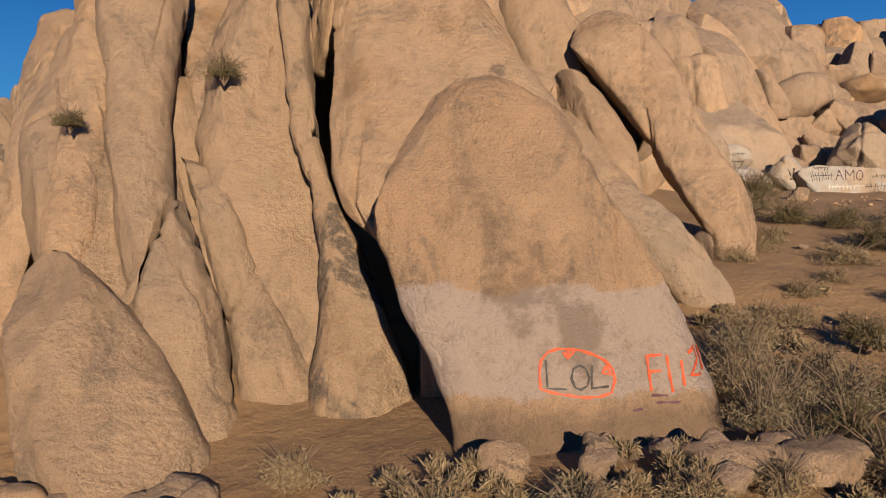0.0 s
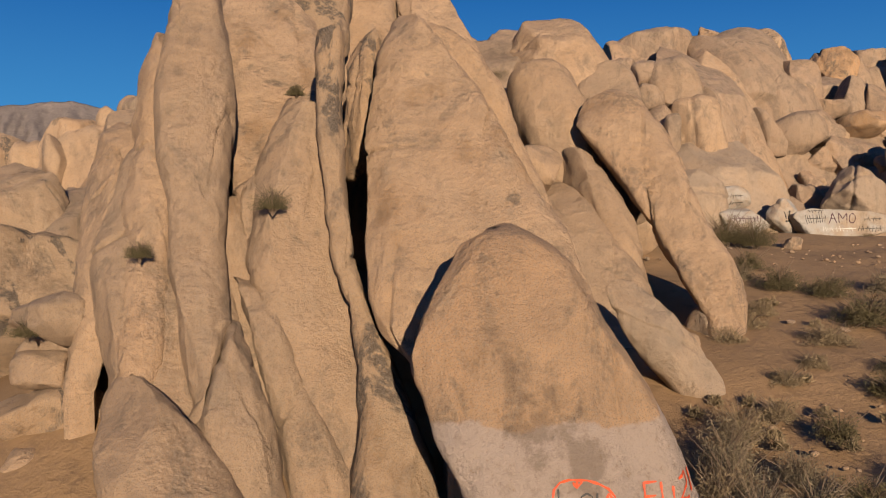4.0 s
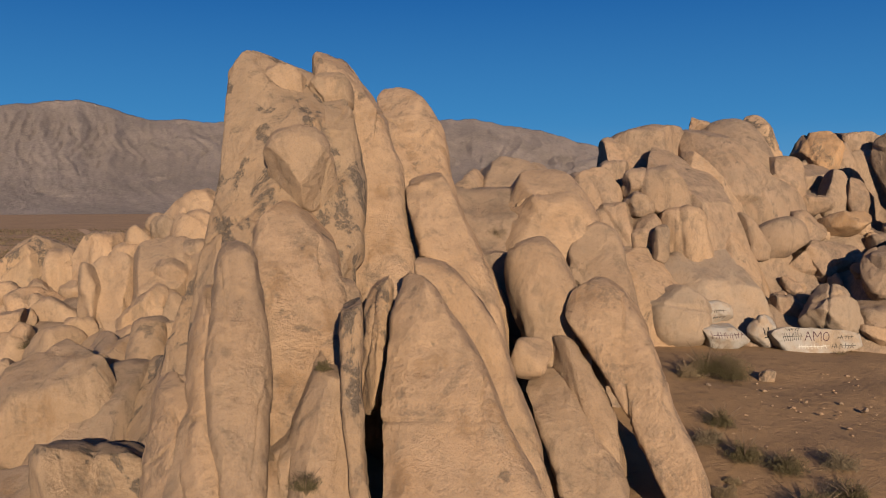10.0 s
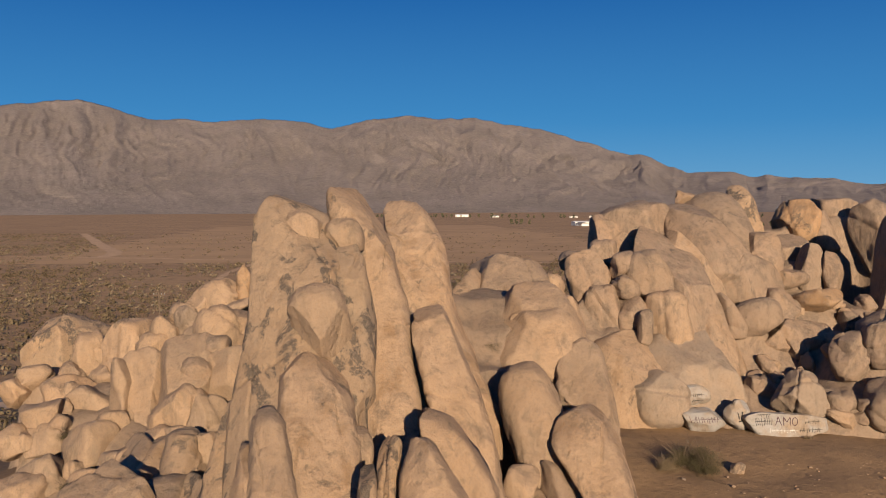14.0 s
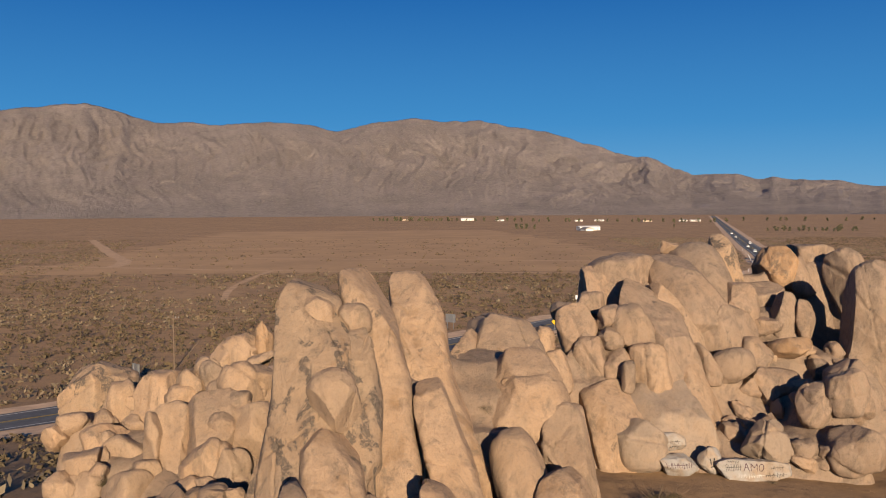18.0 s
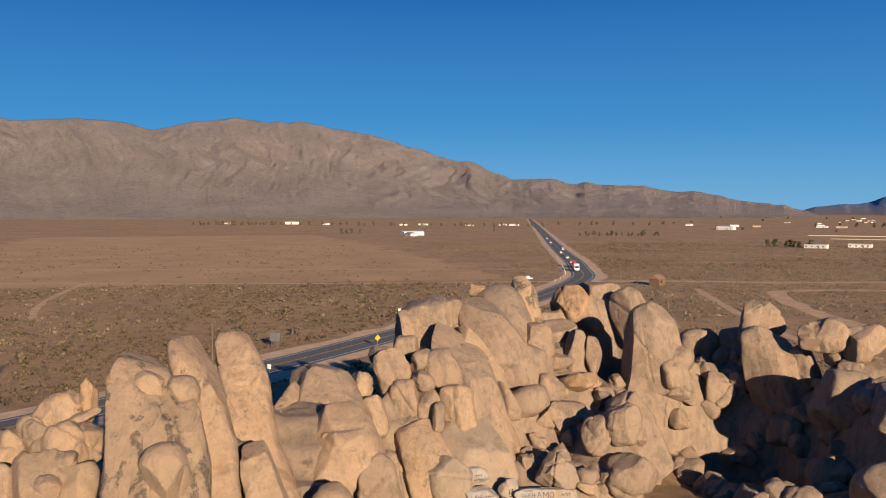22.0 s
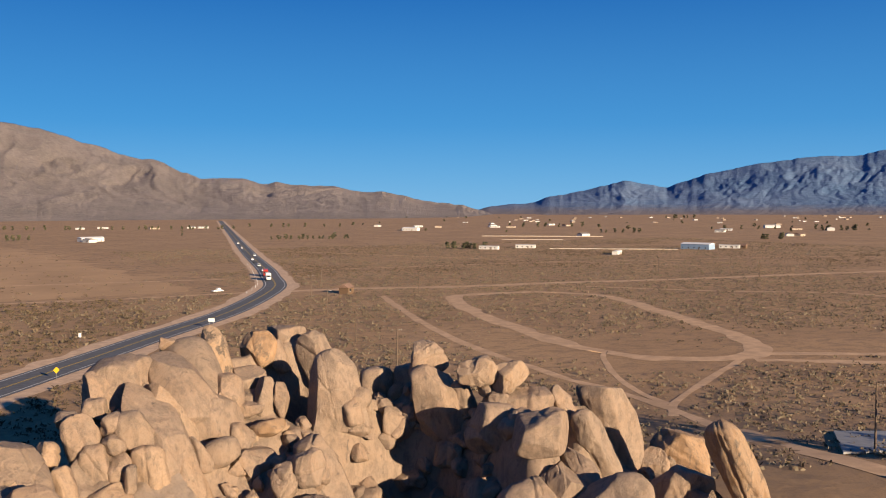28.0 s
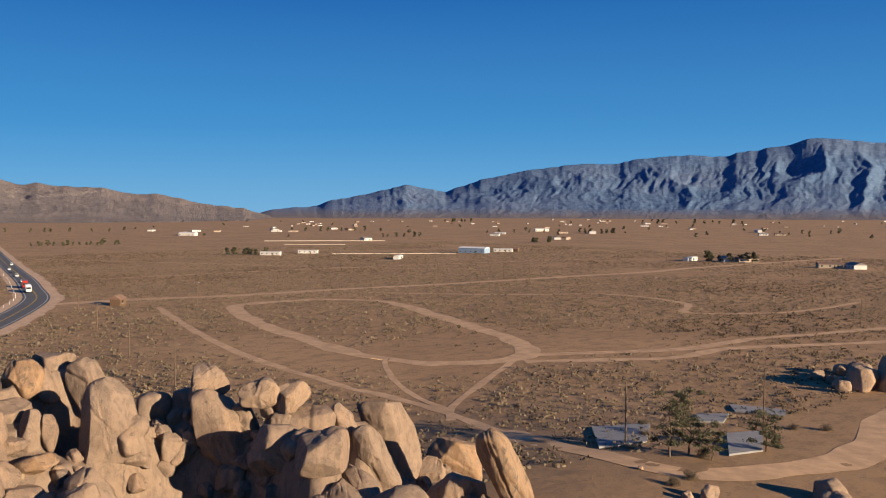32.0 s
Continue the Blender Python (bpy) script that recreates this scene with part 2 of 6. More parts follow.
def plain(name, tint, rough=0.85, scale=3.0, vary=0.25, metal=0.0, bump=0.2, far=0.03):
    g = Nodes(name, rough, metal)
    n, f = g.noise(scale, 6, 0.65), g.noise(scale * 9, 4, 0.7)
    lo, hi = tuple(c * (1 - vary) for c in tint), tuple(min(1, c * (1 + vary)) for c in tint)
    col = g.mix(g.ramp(n, 0.3, 0.7), lo, hi)
    col = g.mix(g.math("MULTIPLY", g.ramp(f, 0.4, 0.7), 0.3), col, lo)
    return g.done(col, g.math("ADD", n, g.math("MULTIPLY", f, 0.4)), bump, far)


def leafy(name, a, b):
    g = Nodes(name, 0.8)
    isl = g.geo.outputs["Random Per Island"]
    col = g.mix(isl, a, b)
    return g.done(g.mix(g.math("MULTIPLY", g.noise(8, 3), 0.4), col, tuple(c * 0.6 for c in a)))


plain("asphalt", (0.092, 0.092, 0.095), 0.85, 0.7, 0.22)
plain("dirt_track", (0.415, 0.266, 0.152), 0.95, 0.25, 0.2, bump=0.4, far=0.1)
plain("shoulder", (0.459, 0.312, 0.198), 0.95, 0.4, 0.2, bump=0.4, far=0.1)
plain("bare_field", (0.342, 0.21, 0.106), 0.95, 0.03, 0.14, bump=0.4, far=0.1)
plain("road_paint", (0.442, 0.43, 0.391), 0.7, 2.0, 0.15)
plain("yellow_paint", (0.391, 0.265, 0.0505), 0.7, 2.0, 0.15)
plain("concrete", (0.208, 0.204, 0.2), 0.85, 0.6, 0.15)
plain("weathered_wood", (0.107, 0.0758, 0.0537), 0.9, 5.0, 0.3)
leafy("creosote", (0.0477, 0.04, 0.0193), (0.0963, 0.0755, 0.037))
leafy("dry_scrub", (0.112, 0.0809, 0.0477), (0.204, 0.154, 0.0939))
leafy("sage", (0.0886, 0.0693, 0.0447), (0.173, 0.135, 0.0886))
leafy("plain_scrub", (0.06, 0.044, 0.024), (0.115, 0.083, 0.046))
leafy("pine", (0.055, 0.055, 0.03), (0.12, 0.112, 0.062))


def mountain_material(name, a, b, c, scale, fan=False):
    g = Nodes(name, 1.0)
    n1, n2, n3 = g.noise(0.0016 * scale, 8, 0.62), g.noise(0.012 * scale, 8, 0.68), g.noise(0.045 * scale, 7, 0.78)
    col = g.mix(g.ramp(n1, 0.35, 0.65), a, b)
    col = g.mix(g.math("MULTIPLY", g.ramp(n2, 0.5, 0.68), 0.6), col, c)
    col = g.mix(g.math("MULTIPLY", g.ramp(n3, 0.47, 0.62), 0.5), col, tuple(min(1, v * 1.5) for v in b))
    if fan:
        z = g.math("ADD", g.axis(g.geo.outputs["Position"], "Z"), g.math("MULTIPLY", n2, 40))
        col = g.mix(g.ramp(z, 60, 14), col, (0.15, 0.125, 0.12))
    return g.done(col, g.math("ADD", n2, g.math("MULTIPLY", n3, 0.4)), 0.5 if fan else 0.9, 28)


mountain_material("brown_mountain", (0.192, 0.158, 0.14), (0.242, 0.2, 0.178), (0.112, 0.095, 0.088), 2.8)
# the far range carries its distance haze in these blue base colours
mountain_material("haze_blue_mountain", (0.068, 0.125, 0.215), (0.108, 0.152, 0.23), (0.05, 0.1, 0.19), 0.8, True)

# ---- mesh helpers ----


def mesh_object(name, verts, faces, material, parent=None, label="", smooth=False):
    me = bpy.data.meshes.new(name)
    me.from_pydata([tuple(v) for v in verts], [], faces)
    if smooth:
        me.polygons.foreach_set("use_smooth", [True] * len(me.polygons))
    me.materials.append(MATS[material])
    me.update()
    ob = new(name, me)
    if parent:
        ob.parent = parent
    if label:
        tagged(ob, label)
    return ob


def part(name, bm, material, parent, label=""):
    me = bpy.data.meshes.new(name)
    bm.to_mesh(me)
    bm.free()
    me.materials.append(MATS[material])
    ob = new(name, me)
    ob.parent = parent
    return tagged(ob, label)


def lattice(ix, iy, iz, seed):
    h = (ix.astype(np.int64) * 374761393 + iy.astype(np.int64) * 668265263 + iz.astype(np.int64) * 2147483647 + seed * 1274126177) & 0xFFFFFFFF
    h = ((h ^ (h >> 13)) * 1274126177) & 0xFFFFFFFF
    return ((h ^ (h >> 16)) & 0xFFFF) / 32767.5 - 1.0


def vnoise(p, seed=0):
    """Smooth value noise in -1..1 at the rows of p."""
    i = np.floor(p).astype(np.int64)
    f = p - i
    f = f * f * f * (f * (f * 6 - 15) + 10)
    out = 0.0
    for a in (0, 1):
        for b in (0, 1):
            for c in (0, 1):
                w = (f[:, 0] if a else 1 - f[:, 0]) * (f[:, 1] if b else 1 - f[:, 1]) * (f[:, 2] if c else 1 - f[:, 2])
                out = out + w * lattice(i[:, 0] + a, i[:, 1] + b, i[:, 2] + c, seed)
    return out


def fbm(p, seed=0, octaves=4, gain=0.5):
    out, amp = 0.0, 1.0
    for k in range(octaves):
        out, amp = out + amp * vnoise(p * 2.03**k + 17.3 * k, seed + k), amp * gain
    return out


BALLS = {}


def ball(level):
    if level not in BALLS:
        bm = bmesh.new()
        bmesh.ops.create_icosphere(bm, subdivisions=level, radius=1)
        v = np.array([w.co[:] for w in bm.verts])
        f = np.array([[w.index for w in g.verts] for g in bm.faces], np.int32)
        bm.free()
        BALLS[level] = (v / np.linalg.norm(v, axis=1)[:, None], f)
    return BALLS[level]


def quick_mesh(name, v, f, material):
    me = bpy.data.meshes.new(name)
    me.vertices.add(len(v))
    me.vertices.foreach_set("co", np.ascontiguousarray(v, np.float32).ravel())
    n = f.shape[1]
    me.loops.add(len(f) * n)
    me.loops.foreach_set("vertex_index", np.ascontiguousarray(f, np.int32).ravel())
    me.polygons.add(len(f))
    me.polygons.foreach_set("loop_start", np.arange(0, len(f) * n, n, dtype=np.int32))
    me.polygons.foreach_set("use_smooth", np.ones(len(f), bool))
    me.update(calc_edges=True)
    me.materials.append(MATS[material])
    return me


LABELS = {
    "granite_tower": "massive fractured granite tower of the outcrop",
    "granite_apron": "broad swelling granite apron at the foot of the tower",
    "granite_slab": "smooth tan granite slab leaning in the outcrop",
    "granite_pillar": "tall weathered tan granite pillar of the outcrop",
    "granite_boulder": "rounded tan granite boulder lying in the outcrop",
    "granite_block": "angular fractured granite block set in the outcrop",
    "granite_fin": "long rounded granite fin rising up the outcrop",
    "granite_finger": "narrow rounded granite finger beside the large slab",
    "granite_stub": "short pale granite stub standing in a cleft",
    "granite_wall": "dark varnished granite wall of the shadowed cleft",
    "granite_wedge": "tan granite wedge between the leaning slabs",
    "granite_ridge": "broad fractured granite ridge behind the tower",
    "granite_dome": "large smooth granite dome of the boulder hill",
    "granite_rib": "long sloping granite rib on the boulder hill",
    "granite_stone": "small upright granite stone wedged between boulders",
    "graffiti_rock": "limewashed granite rock covered in painted writing",
}
ROCKS = []


def weather(m, out, seed, mean, level, facets, flutes):
    """How far each point of a rock stands out: swells, flutes, joints, flakes and grain."""
    e = m + np.random.default_rng(seed + 77).uniform(-50, 50, 3)
    near = min(mean, 1.3)
    fine = mean * {3: 0.25, 4: 0.13, 5: 0.065, 6: 0.033}[level]
    bump = 0.085 * mean * fbm(e * np.array([1, 1, 0.6]) / (1.25 * mean), seed, 3) + 0.03 * near * fbm(e / (0.5 * mean), seed + 5, 3)
    bump += flutes * near * fbm(e * np.array([1, 1, 0.22]) / (0.6 * mean), seed + 9, 2)
    rng = np.random.default_rng(seed + 5)
    for k in range(2 if facets > 0.55 else 1 if facets > 0.25 else 0):
        n = rng.normal(size=3) * np.array([1, 0.15, 0.5 if k else 1.2])
        n /= np.linalg.norm(n)
        cut = m @ n - rng.uniform(-0.5, 0.5) * mean + 0.05 * mean * fbm(e / (1.2 * mean), seed + 61 + k, 2)
        bump -= 0.11 * near * np.exp(-((cut / max(0.03 * near, 0.8 * fine)) ** 2)) * np.clip(0.8 + vnoise(e / (1.6 * mean), seed + 71 + k) * 1.8, 0, 1)
        bump += 0.03 * near * facets * np.tanh(cut / (0.06 * near))
    if level >= 5:
        for k in range(3 if level > 5 else 2):
            n = rng.normal(size=3) * np.array([1, 0.12, 0.15])
            n /= np.linalg.norm(n)
            cut = m @ n - rng.uniform(-0.75, 0.75) * mean + 0.05 * mean * fbm(e / (1.5 * mean), seed + 13 + k, 2)
            bump -= 0.07 * near * np.exp(-((cut / max(0.022 * near, 0.7 * fine)) ** 2)) * np.clip(vnoise(e / (1.5 * mean), seed + 31 + k) * 4 + 0.2, 0, 1)
        bump += 0.016 * fbm(e / 0.3, seed + 41, 3, 0.6)
    # thin shells that have spalled off along sharp edges
    step = vnoise(e / (1.0 * mean) * np.array([1, 1, 0.6]), seed + 51) + 0.04 * fbm(e / (0.25 * mean), seed + 55, 2)
    bump -= (0.008 + 0.03 * facets) * near * np.clip((step - 0.25) / 0.04, 0, 1)
    if facets > 0.55:
        bump += 0.06 * near * (0.35 - np.abs(fbm(e * np.array([1, 1, 0.7]) / (0.8 * mean), seed + 91, 4, 0.55)))
    return bump[:, None] * out


def rock_points(size, p, q, taper, facets, level, seed):
    """Points of a weathered rock in its own frame: a rounded block with planed faces and joints."""
    rng = np.random.default_rng(seed)
    d, faces = ball(level)
    p, q = 2.2 + 0.8 * (p - 2.1), 2.2 + 0.8 * (q - 2.1)
    a = np.abs(d) + 1e-9
    r = ((a[:, 0] ** p + a[:, 1] ** p) ** (q / p) + a[:, 2] ** q) ** (-1 / q)
    v = d * r[:, None]
    for k in range(int(3 + 11 * facets)):
        n = rng.normal(size=3) * np.array([1, 1, 0.8])
        n /= np.linalg.norm(n)
        over = np.clip(v @ n - rng.uniform(0.66, 0.96), 0, None)
        v = v - n * (over * 0.92)[:, None]
    v /= np.abs(v).max(0)
    s = np.array(size, float)
    m = v * s
    m[:, :2] *= (1 + taper * v[:, 2])[:, None]
    out = v / s
    out /= np.linalg.norm(out, axis=1)[:, None]
    return m + weather(m, out, seed, float(np.sort(s)[:2].mean()), level, facets, 0.022), faces


def slab_points(size, p, facets, level, seed, profile, root, back):
    """Points of a tall slab whose sides follow a profile up its axis, closed by a rounded crown and rooted in the ground."""
    rings, cols = ((150, 128) if level > 5 else (110, 96))
    zs, lo_, hi_ = (np.array([k[i] for k in profile]) for i in range(3))
    u = np.linspace(0, 1, rings)
    z = zs[-1] + (-1 - zs[-1]) * (1 - u)
    soft = np.ones(7) / 7
    lo, hi = (np.convolve(np.pad(np.interp(z, zs, k), 3, mode="edge"), soft, "valid") for k in (lo_, hi_))
    half, mid = (hi - lo) / 2, (hi + lo) / 2
    deep = size[1] * (0.5 + 0.5 * np.clip(half / size[0], 0, 1))
    crown = np.clip((z - zs[-1]) * size[2] / (0.7 * np.minimum(half[-1] * 1.6, size[1])) + 1, 0, 1)
    close = np.sqrt(np.clip(1 - crown ** 3.2, 0, 1))
    th = np.linspace(0, 2 * math.pi, cols, endpoint=False)
    c, w = np.cos(th), np.sin(th)
    sx, sy = np.sign(c) * np.abs(c) ** (2 / p), np.sign(w) * np.abs(w) ** (2 / p)
    X = mid[:, None] + (half * (0.72 + 0.28 * close))[:, None] * sx
    Y = (deep * close)[:, None] * sy
    X[-1], Y[-1] = mid[-1], 0
    Z = np.repeat(z[:, None] * size[2], cols, 1)
    m = np.stack([X, 0 * X, Z], -1).reshape(-1, 3) + Y.reshape(-1, 1) * np.array(back)
    out = np.stack([np.broadcast_to(sx / max(0.3, size[0]), X.shape), np.broadcast_to(sy / size[1], X.shape), (crown[:, None] ** 4) * np.ones(cols) / size[1]], -1).reshape(-1, 3)
    out = out / np.linalg.norm(out, axis=1)[:, None]
    mean = float(np.sort(np.array([half.mean(), size[1]]))[:2].mean())
    # planes that knock the corners off
    rng = np.random.default_rng(seed + 3)
    for k in range(int(7 + 12 * facets)):
        n = rng.normal(size=3) * np.array([1, 0.7, 0.75]) + np.array([0, -0.35, 0.25])
        n /= np.linalg.norm(n)
        reach = m @ n
        m = m - n * (np.clip(reach - reach.max() + rng.uniform(0.06, 0.42) * mean, 0, None) * 0.9)[:, None]
    m = m + weather(m, out, seed, mean, level, facets, 0.022)
    foot = m[:cols]
    deep_root = [foot + np.array(root) * k for k in (1.0, 0.66, 0.33)]
    m = np.concatenate(deep_root + [m])
    k = np.arange(len(m)).reshape(-1, cols)
    n = np.roll(k, -1, 1)
    return m, np.stack([k[:-1], n[:-1], n[1:], k[1:]], -1).reshape(-1, 4)


def rock(name, at, turn, size, p=3.2, q=3.2, taper=0.0, facets=0.5, level=4, material="granite", seed=1, profile=None):
    m = pose(*at, *turn)
    turned = m.to_3x3().transposed()
    if profile:
        v, f = slab_points(size, p, facets, level, seed, profile, turned @ Vector((0, 0, -5)), turned @ Vector((m[0][1], m[1][1], 0)).normalized())
    else:
        v, f = rock_points(size, p, q, taper, facets, level, seed)
    ob = new(name, quick_mesh(name, v, f, material))
    ob.matrix_basis = m
    ROCKS.append((ob, v))
    tagged(ob, LABELS[name], "rock", "granite rocks of the outcrop")
    return ob


# ---- ground ----


def ground_z(x, y):
    """Height of the desert floor and of the rubble cores under the outcrops."""
    x, y = np.asarray(x, float), np.asarray(y, float)
    d = np.hypot(x, y)
    z = -6.0 - 4.0 * (1 - np.exp(-d / 600))
    z = z + 9.6 * np.exp(-((x - 20) / 55) ** 2 / 2 - ((y - 38) / 28) ** 2 / 2)
    z = z + np.clip(d - 1500, 0, None) * 0.004 * np.clip((x - 0.45 * y) / 1500, 0, 1)
    for cx, cy, h, sx, sy in ((100, 35, 1.2, 35, 30), (-19, 42, 2.2, 6, 6), (-13, 45, 3, 4, 4.5), (-5, 28, 3.5, 3.2, 5), (0, 38, 3.5, 4.5, 5),
                              (13, 55, 4.5, 5.5, 6), (24, 61, 4.5, 6, 6), (32, 57, 2, 4, 5), (45, 50, 3, 5, 4),
                              (41, 36, 2.5, 5, 4), (37.5, 49, -3.2, 3.6, 5), (-7, 18, 1.4, 3, 3), (1.8, 10, 0.68, 3, 2)):
        z = z + h * np.exp(-((x - cx) / sx) ** 2 / 2 - ((y - cy) / sy) ** 2 / 2)
    return z


def ground_at(x, y):
    return float(ground_z(x, y))


def spread(dense_lo, dense_hi, step, lo, hi, growth=1.13):
    xs = list(np.arange(dense_lo, dense_hi, step))
    for sign, start, end in ((1, xs[-1], hi), (-1, xs[0], lo)):
        s, x = step, start
        while sign * (end - x) > 0:
            s *= growth
            x += sign * s
            (xs.append if sign > 0 else lambda w: xs.insert(0, w))(x)
    return np.array(xs)


gx, gy = spread(-32, 72, 0.7, -3300, 4600), spread(4, 74, 0.7, -900, 4300)
GX, GY = np.meshgrid(gx, gy)
flat = np.stack([GX.ravel(), GY.ravel()], 1)
keep_near = np.exp(-np.hypot(flat[:, 0] - 20, flat[:, 1] - 35) / 70)
p3 = np.c_[flat, np.zeros(len(flat))]
gz = ground_z(flat[:, 0], flat[:, 1]) + keep_near * (0.22 * fbm(p3 / 5, 3, 3) + 0.05 * fbm(p3 / 1.1, 7, 2))
nx, ny = len(gx), len(gy)
idx = np.arange(nx * ny).reshape(ny, nx)
quads = np.stack([idx[:-1, :-1], idx[:-1, 1:], idx[1:, 1:], idx[1:, :-1]], -1).reshape(-1, 4)
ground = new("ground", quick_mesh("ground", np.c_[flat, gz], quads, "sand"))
tagged(ground, "dry sandy desert floor with scattered scrub", "ground", kind="structure")

# ---- mountains ----


def range_mesh(name, crest, near, far, material, label, seed, rough, foot, gully, slope):
    """A mountain range: a fan of ridged ground from its foot to its crest and down behind."""
    az = np.linspace(crest[0][0], crest[-1][0], 900)
    el = np.interp(az, [c[0] for c in crest], [c[1] for c in crest])
    el = el + 0.14 * fbm(np.stack([az / 2.2, 0 * az + seed, 0 * az], 1), seed + 40, 4, 0.55)
    ts = np.r_[np.linspace(0, 1, 90), np.linspace(1.03, 1.25, 6)]
    A, T = np.meshgrid(az, ts)
    E = np.tile(el, (len(ts), 1))
    R = near + (far - near) * T
    X, Y = R * np.sin(np.radians(A)), R * np.cos(np.radians(A)) - 15
    q = np.stack([X.ravel(), Y.ravel(), np.zeros(X.size)], 1)
    # spurs and gullies run down the slope and wander a little
    drift = fbm(q / 500, seed + 3, 3).reshape(X.shape)
    down = np.stack([(np.radians(A) * far / gully + (0.6 if gully < 200 else 0.25) * drift).ravel(), (T * slope).ravel(), np.zeros(X.size)], 1)
    spur = (1 - 2 * np.abs(fbm(down, seed, 2, 0.45))).reshape(X.shape)
    rill = (1 - 2 * np.abs(fbm(down * np.array([3.7, 2.6, 1]), seed + 21, 4, 0.6))).reshape(X.shape)
    fine = fbm(q / 60, seed + 9, 4, 0.65).reshape(X.shape)
    top = np.tan(np.radians(E)) * far + 24
    base = ground_z(X, Y) - 6
    rise = np.clip(T, 0, 1) ** foot
    fall = np.clip((T - 1) / 0.25, 0, 1)
    Z = base + (top - base) * rise * (1 - 0.8 * fall)
    face = (top - base) * np.clip(T * 1.4 - 0.12, 0, 1) * np.clip((1 - T) * 4.5, 0, 1)
    Z += (spur - 0.35) * rough * face + (rill - 0.3) * rough * 0.3 * face
    Z += fine * rough * 0.08 * (top - base) * np.clip(T * 1.4 - 0.1, 0, 1) * np.clip(1.3 - T, 0, 1)
    n, m = len(ts), len(az)
    k = np.arange(n * m).reshape(n, m)
    f = np.stack([k[:-1, :-1], k[:-1, 1:], k[1:, 1:], k[1:, :-1]], -1).reshape(-1, 4)
    ob = new(name, quick_mesh(name, np.stack([X.ravel(), Y.ravel(), Z.ravel()], 1), f, material))
    return tagged(ob, label, "mountain", kind="structure")


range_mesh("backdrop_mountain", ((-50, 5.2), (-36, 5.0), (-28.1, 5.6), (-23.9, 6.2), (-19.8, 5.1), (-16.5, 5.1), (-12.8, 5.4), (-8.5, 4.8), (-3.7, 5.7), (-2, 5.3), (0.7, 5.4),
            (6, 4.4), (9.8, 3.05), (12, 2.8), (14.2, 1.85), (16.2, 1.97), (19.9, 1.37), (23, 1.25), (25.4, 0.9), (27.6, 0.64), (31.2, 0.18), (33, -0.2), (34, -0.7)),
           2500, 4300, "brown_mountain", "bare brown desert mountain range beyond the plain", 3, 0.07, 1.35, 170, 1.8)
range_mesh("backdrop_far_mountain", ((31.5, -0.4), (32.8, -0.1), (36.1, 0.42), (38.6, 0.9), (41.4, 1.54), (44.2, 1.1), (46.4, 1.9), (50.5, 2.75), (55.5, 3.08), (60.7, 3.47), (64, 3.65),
            (66.6, 4.33), (70.8, 3.95), (80, 3.6), (100, 3.0)), 3000, 4750, "haze_blue_mountain", "mountain range far across the valley, coloured haze blue", 11, 0.05, 1.7, 210, 2.4)

# ---- roads and tracks ----


def smooth_line(pts, n=12):
    """A rounded line through the points."""
    P = [np.array(p, float) for p in (pts[0], *pts, pts[-1])]
    out = []
    for a, b, c, d in zip(P, P[1:], P[2:], P[3:]):
        for k in range(n):
            t = k / n
            out.append(0.5 * (2 * b + (c - a) * t + (2 * a - 5 * b + 4 * c - d) * t**2 + (3 * b - a - 3 * c + d) * t**3))
    return np.array(out + [P[-1]])


def strip(name, line, lo, hi, lift, material, label="", parent=None, wobble=0.0, seed=0, dash=None):
    """A band along a line between two offsets from it, laid on the ground."""
    d = np.gradient(line, axis=0)
    d /= np.linalg.norm(d, axis=1)[:, None]
    side = np.c_[d[:, 1], -d[:, 0]]
    verts, faces = [], []
    run = np.r_[0, np.cumsum(np.linalg.norm(np.diff(line, axis=0), axis=1))]
    cols = np.linspace(lo, hi, 2 if hi - lo < 1 else 7)
    for k in range(len(line)):
        wob = wobble * vnoise(np.array([[run[k] / 9, seed, 0.5], [run[k] / 7, seed + 9, 0.5]]), seed) if wobble else (0, 0)
        for j, c in enumerate(cols):
            o = c + (wob[0] if j == 0 else wob[1] if j == len(cols) - 1 else 0)
            x, y = line[k] + side[k] * o
            verts.append((x, y, ground_at(x, y) + lift))
    w = len(cols)
    for k in range(len(line) - 1):
        if dash and (run[k] % dash[0]) > dash[1]:
            continue
        for j in range(w - 1):
            a = k * w + j
            faces.append((a, a + 1, a + w + 1, a + w))
    ob = mesh_object(name, verts, faces, material, parent, smooth=True)
    return tagged(ob, label, "road", kind="structure") if not parent else ob


HIGHWAY = smooth_line(((-330, -180), (-150, 10), (-57, 96), (-5, 158), (26, 200), (53, 238), (84, 280), (113, 330), (136, 378), (152, 432), (171, 500), (216, 678), (319, 1071), (486, 1710), (640, 2300)), 26)
shoulder = strip("shoulder", HIGHWAY, -10.5, 10.5, 0.05, "shoulder", "graded sandy shoulder along the highway", wobble=1.5)
road = strip("road", HIGHWAY, -5.7, 5.7, 0.11, "asphalt", "two-lane asphalt highway curving across the plain")
strip("edge_line", HIGHWAY, -4.75, -4.45, 0.14, "road_paint", parent=road)
strip("edge_line", HIGHWAY, 4.45, 4.75, 0.14, "road_paint", parent=road)
strip("centre_line", HIGHWAY, -0.3, -0.08, 0.14, "yellow_paint", parent=road)
strip("centre_line", HIGHWAY, 0.08, 0.3, 0.14, "yellow_paint", parent=road)
TRACKS = []
strip("bare_field", smooth_line(((-24, 364), (-34, 520), (-52, 700), (-74, 880), (-96, 1040)), 14), -190, 124, 0.03, "bare_field", "bare pale cleared field beyond the dirt track", wobble=22, seed=4)


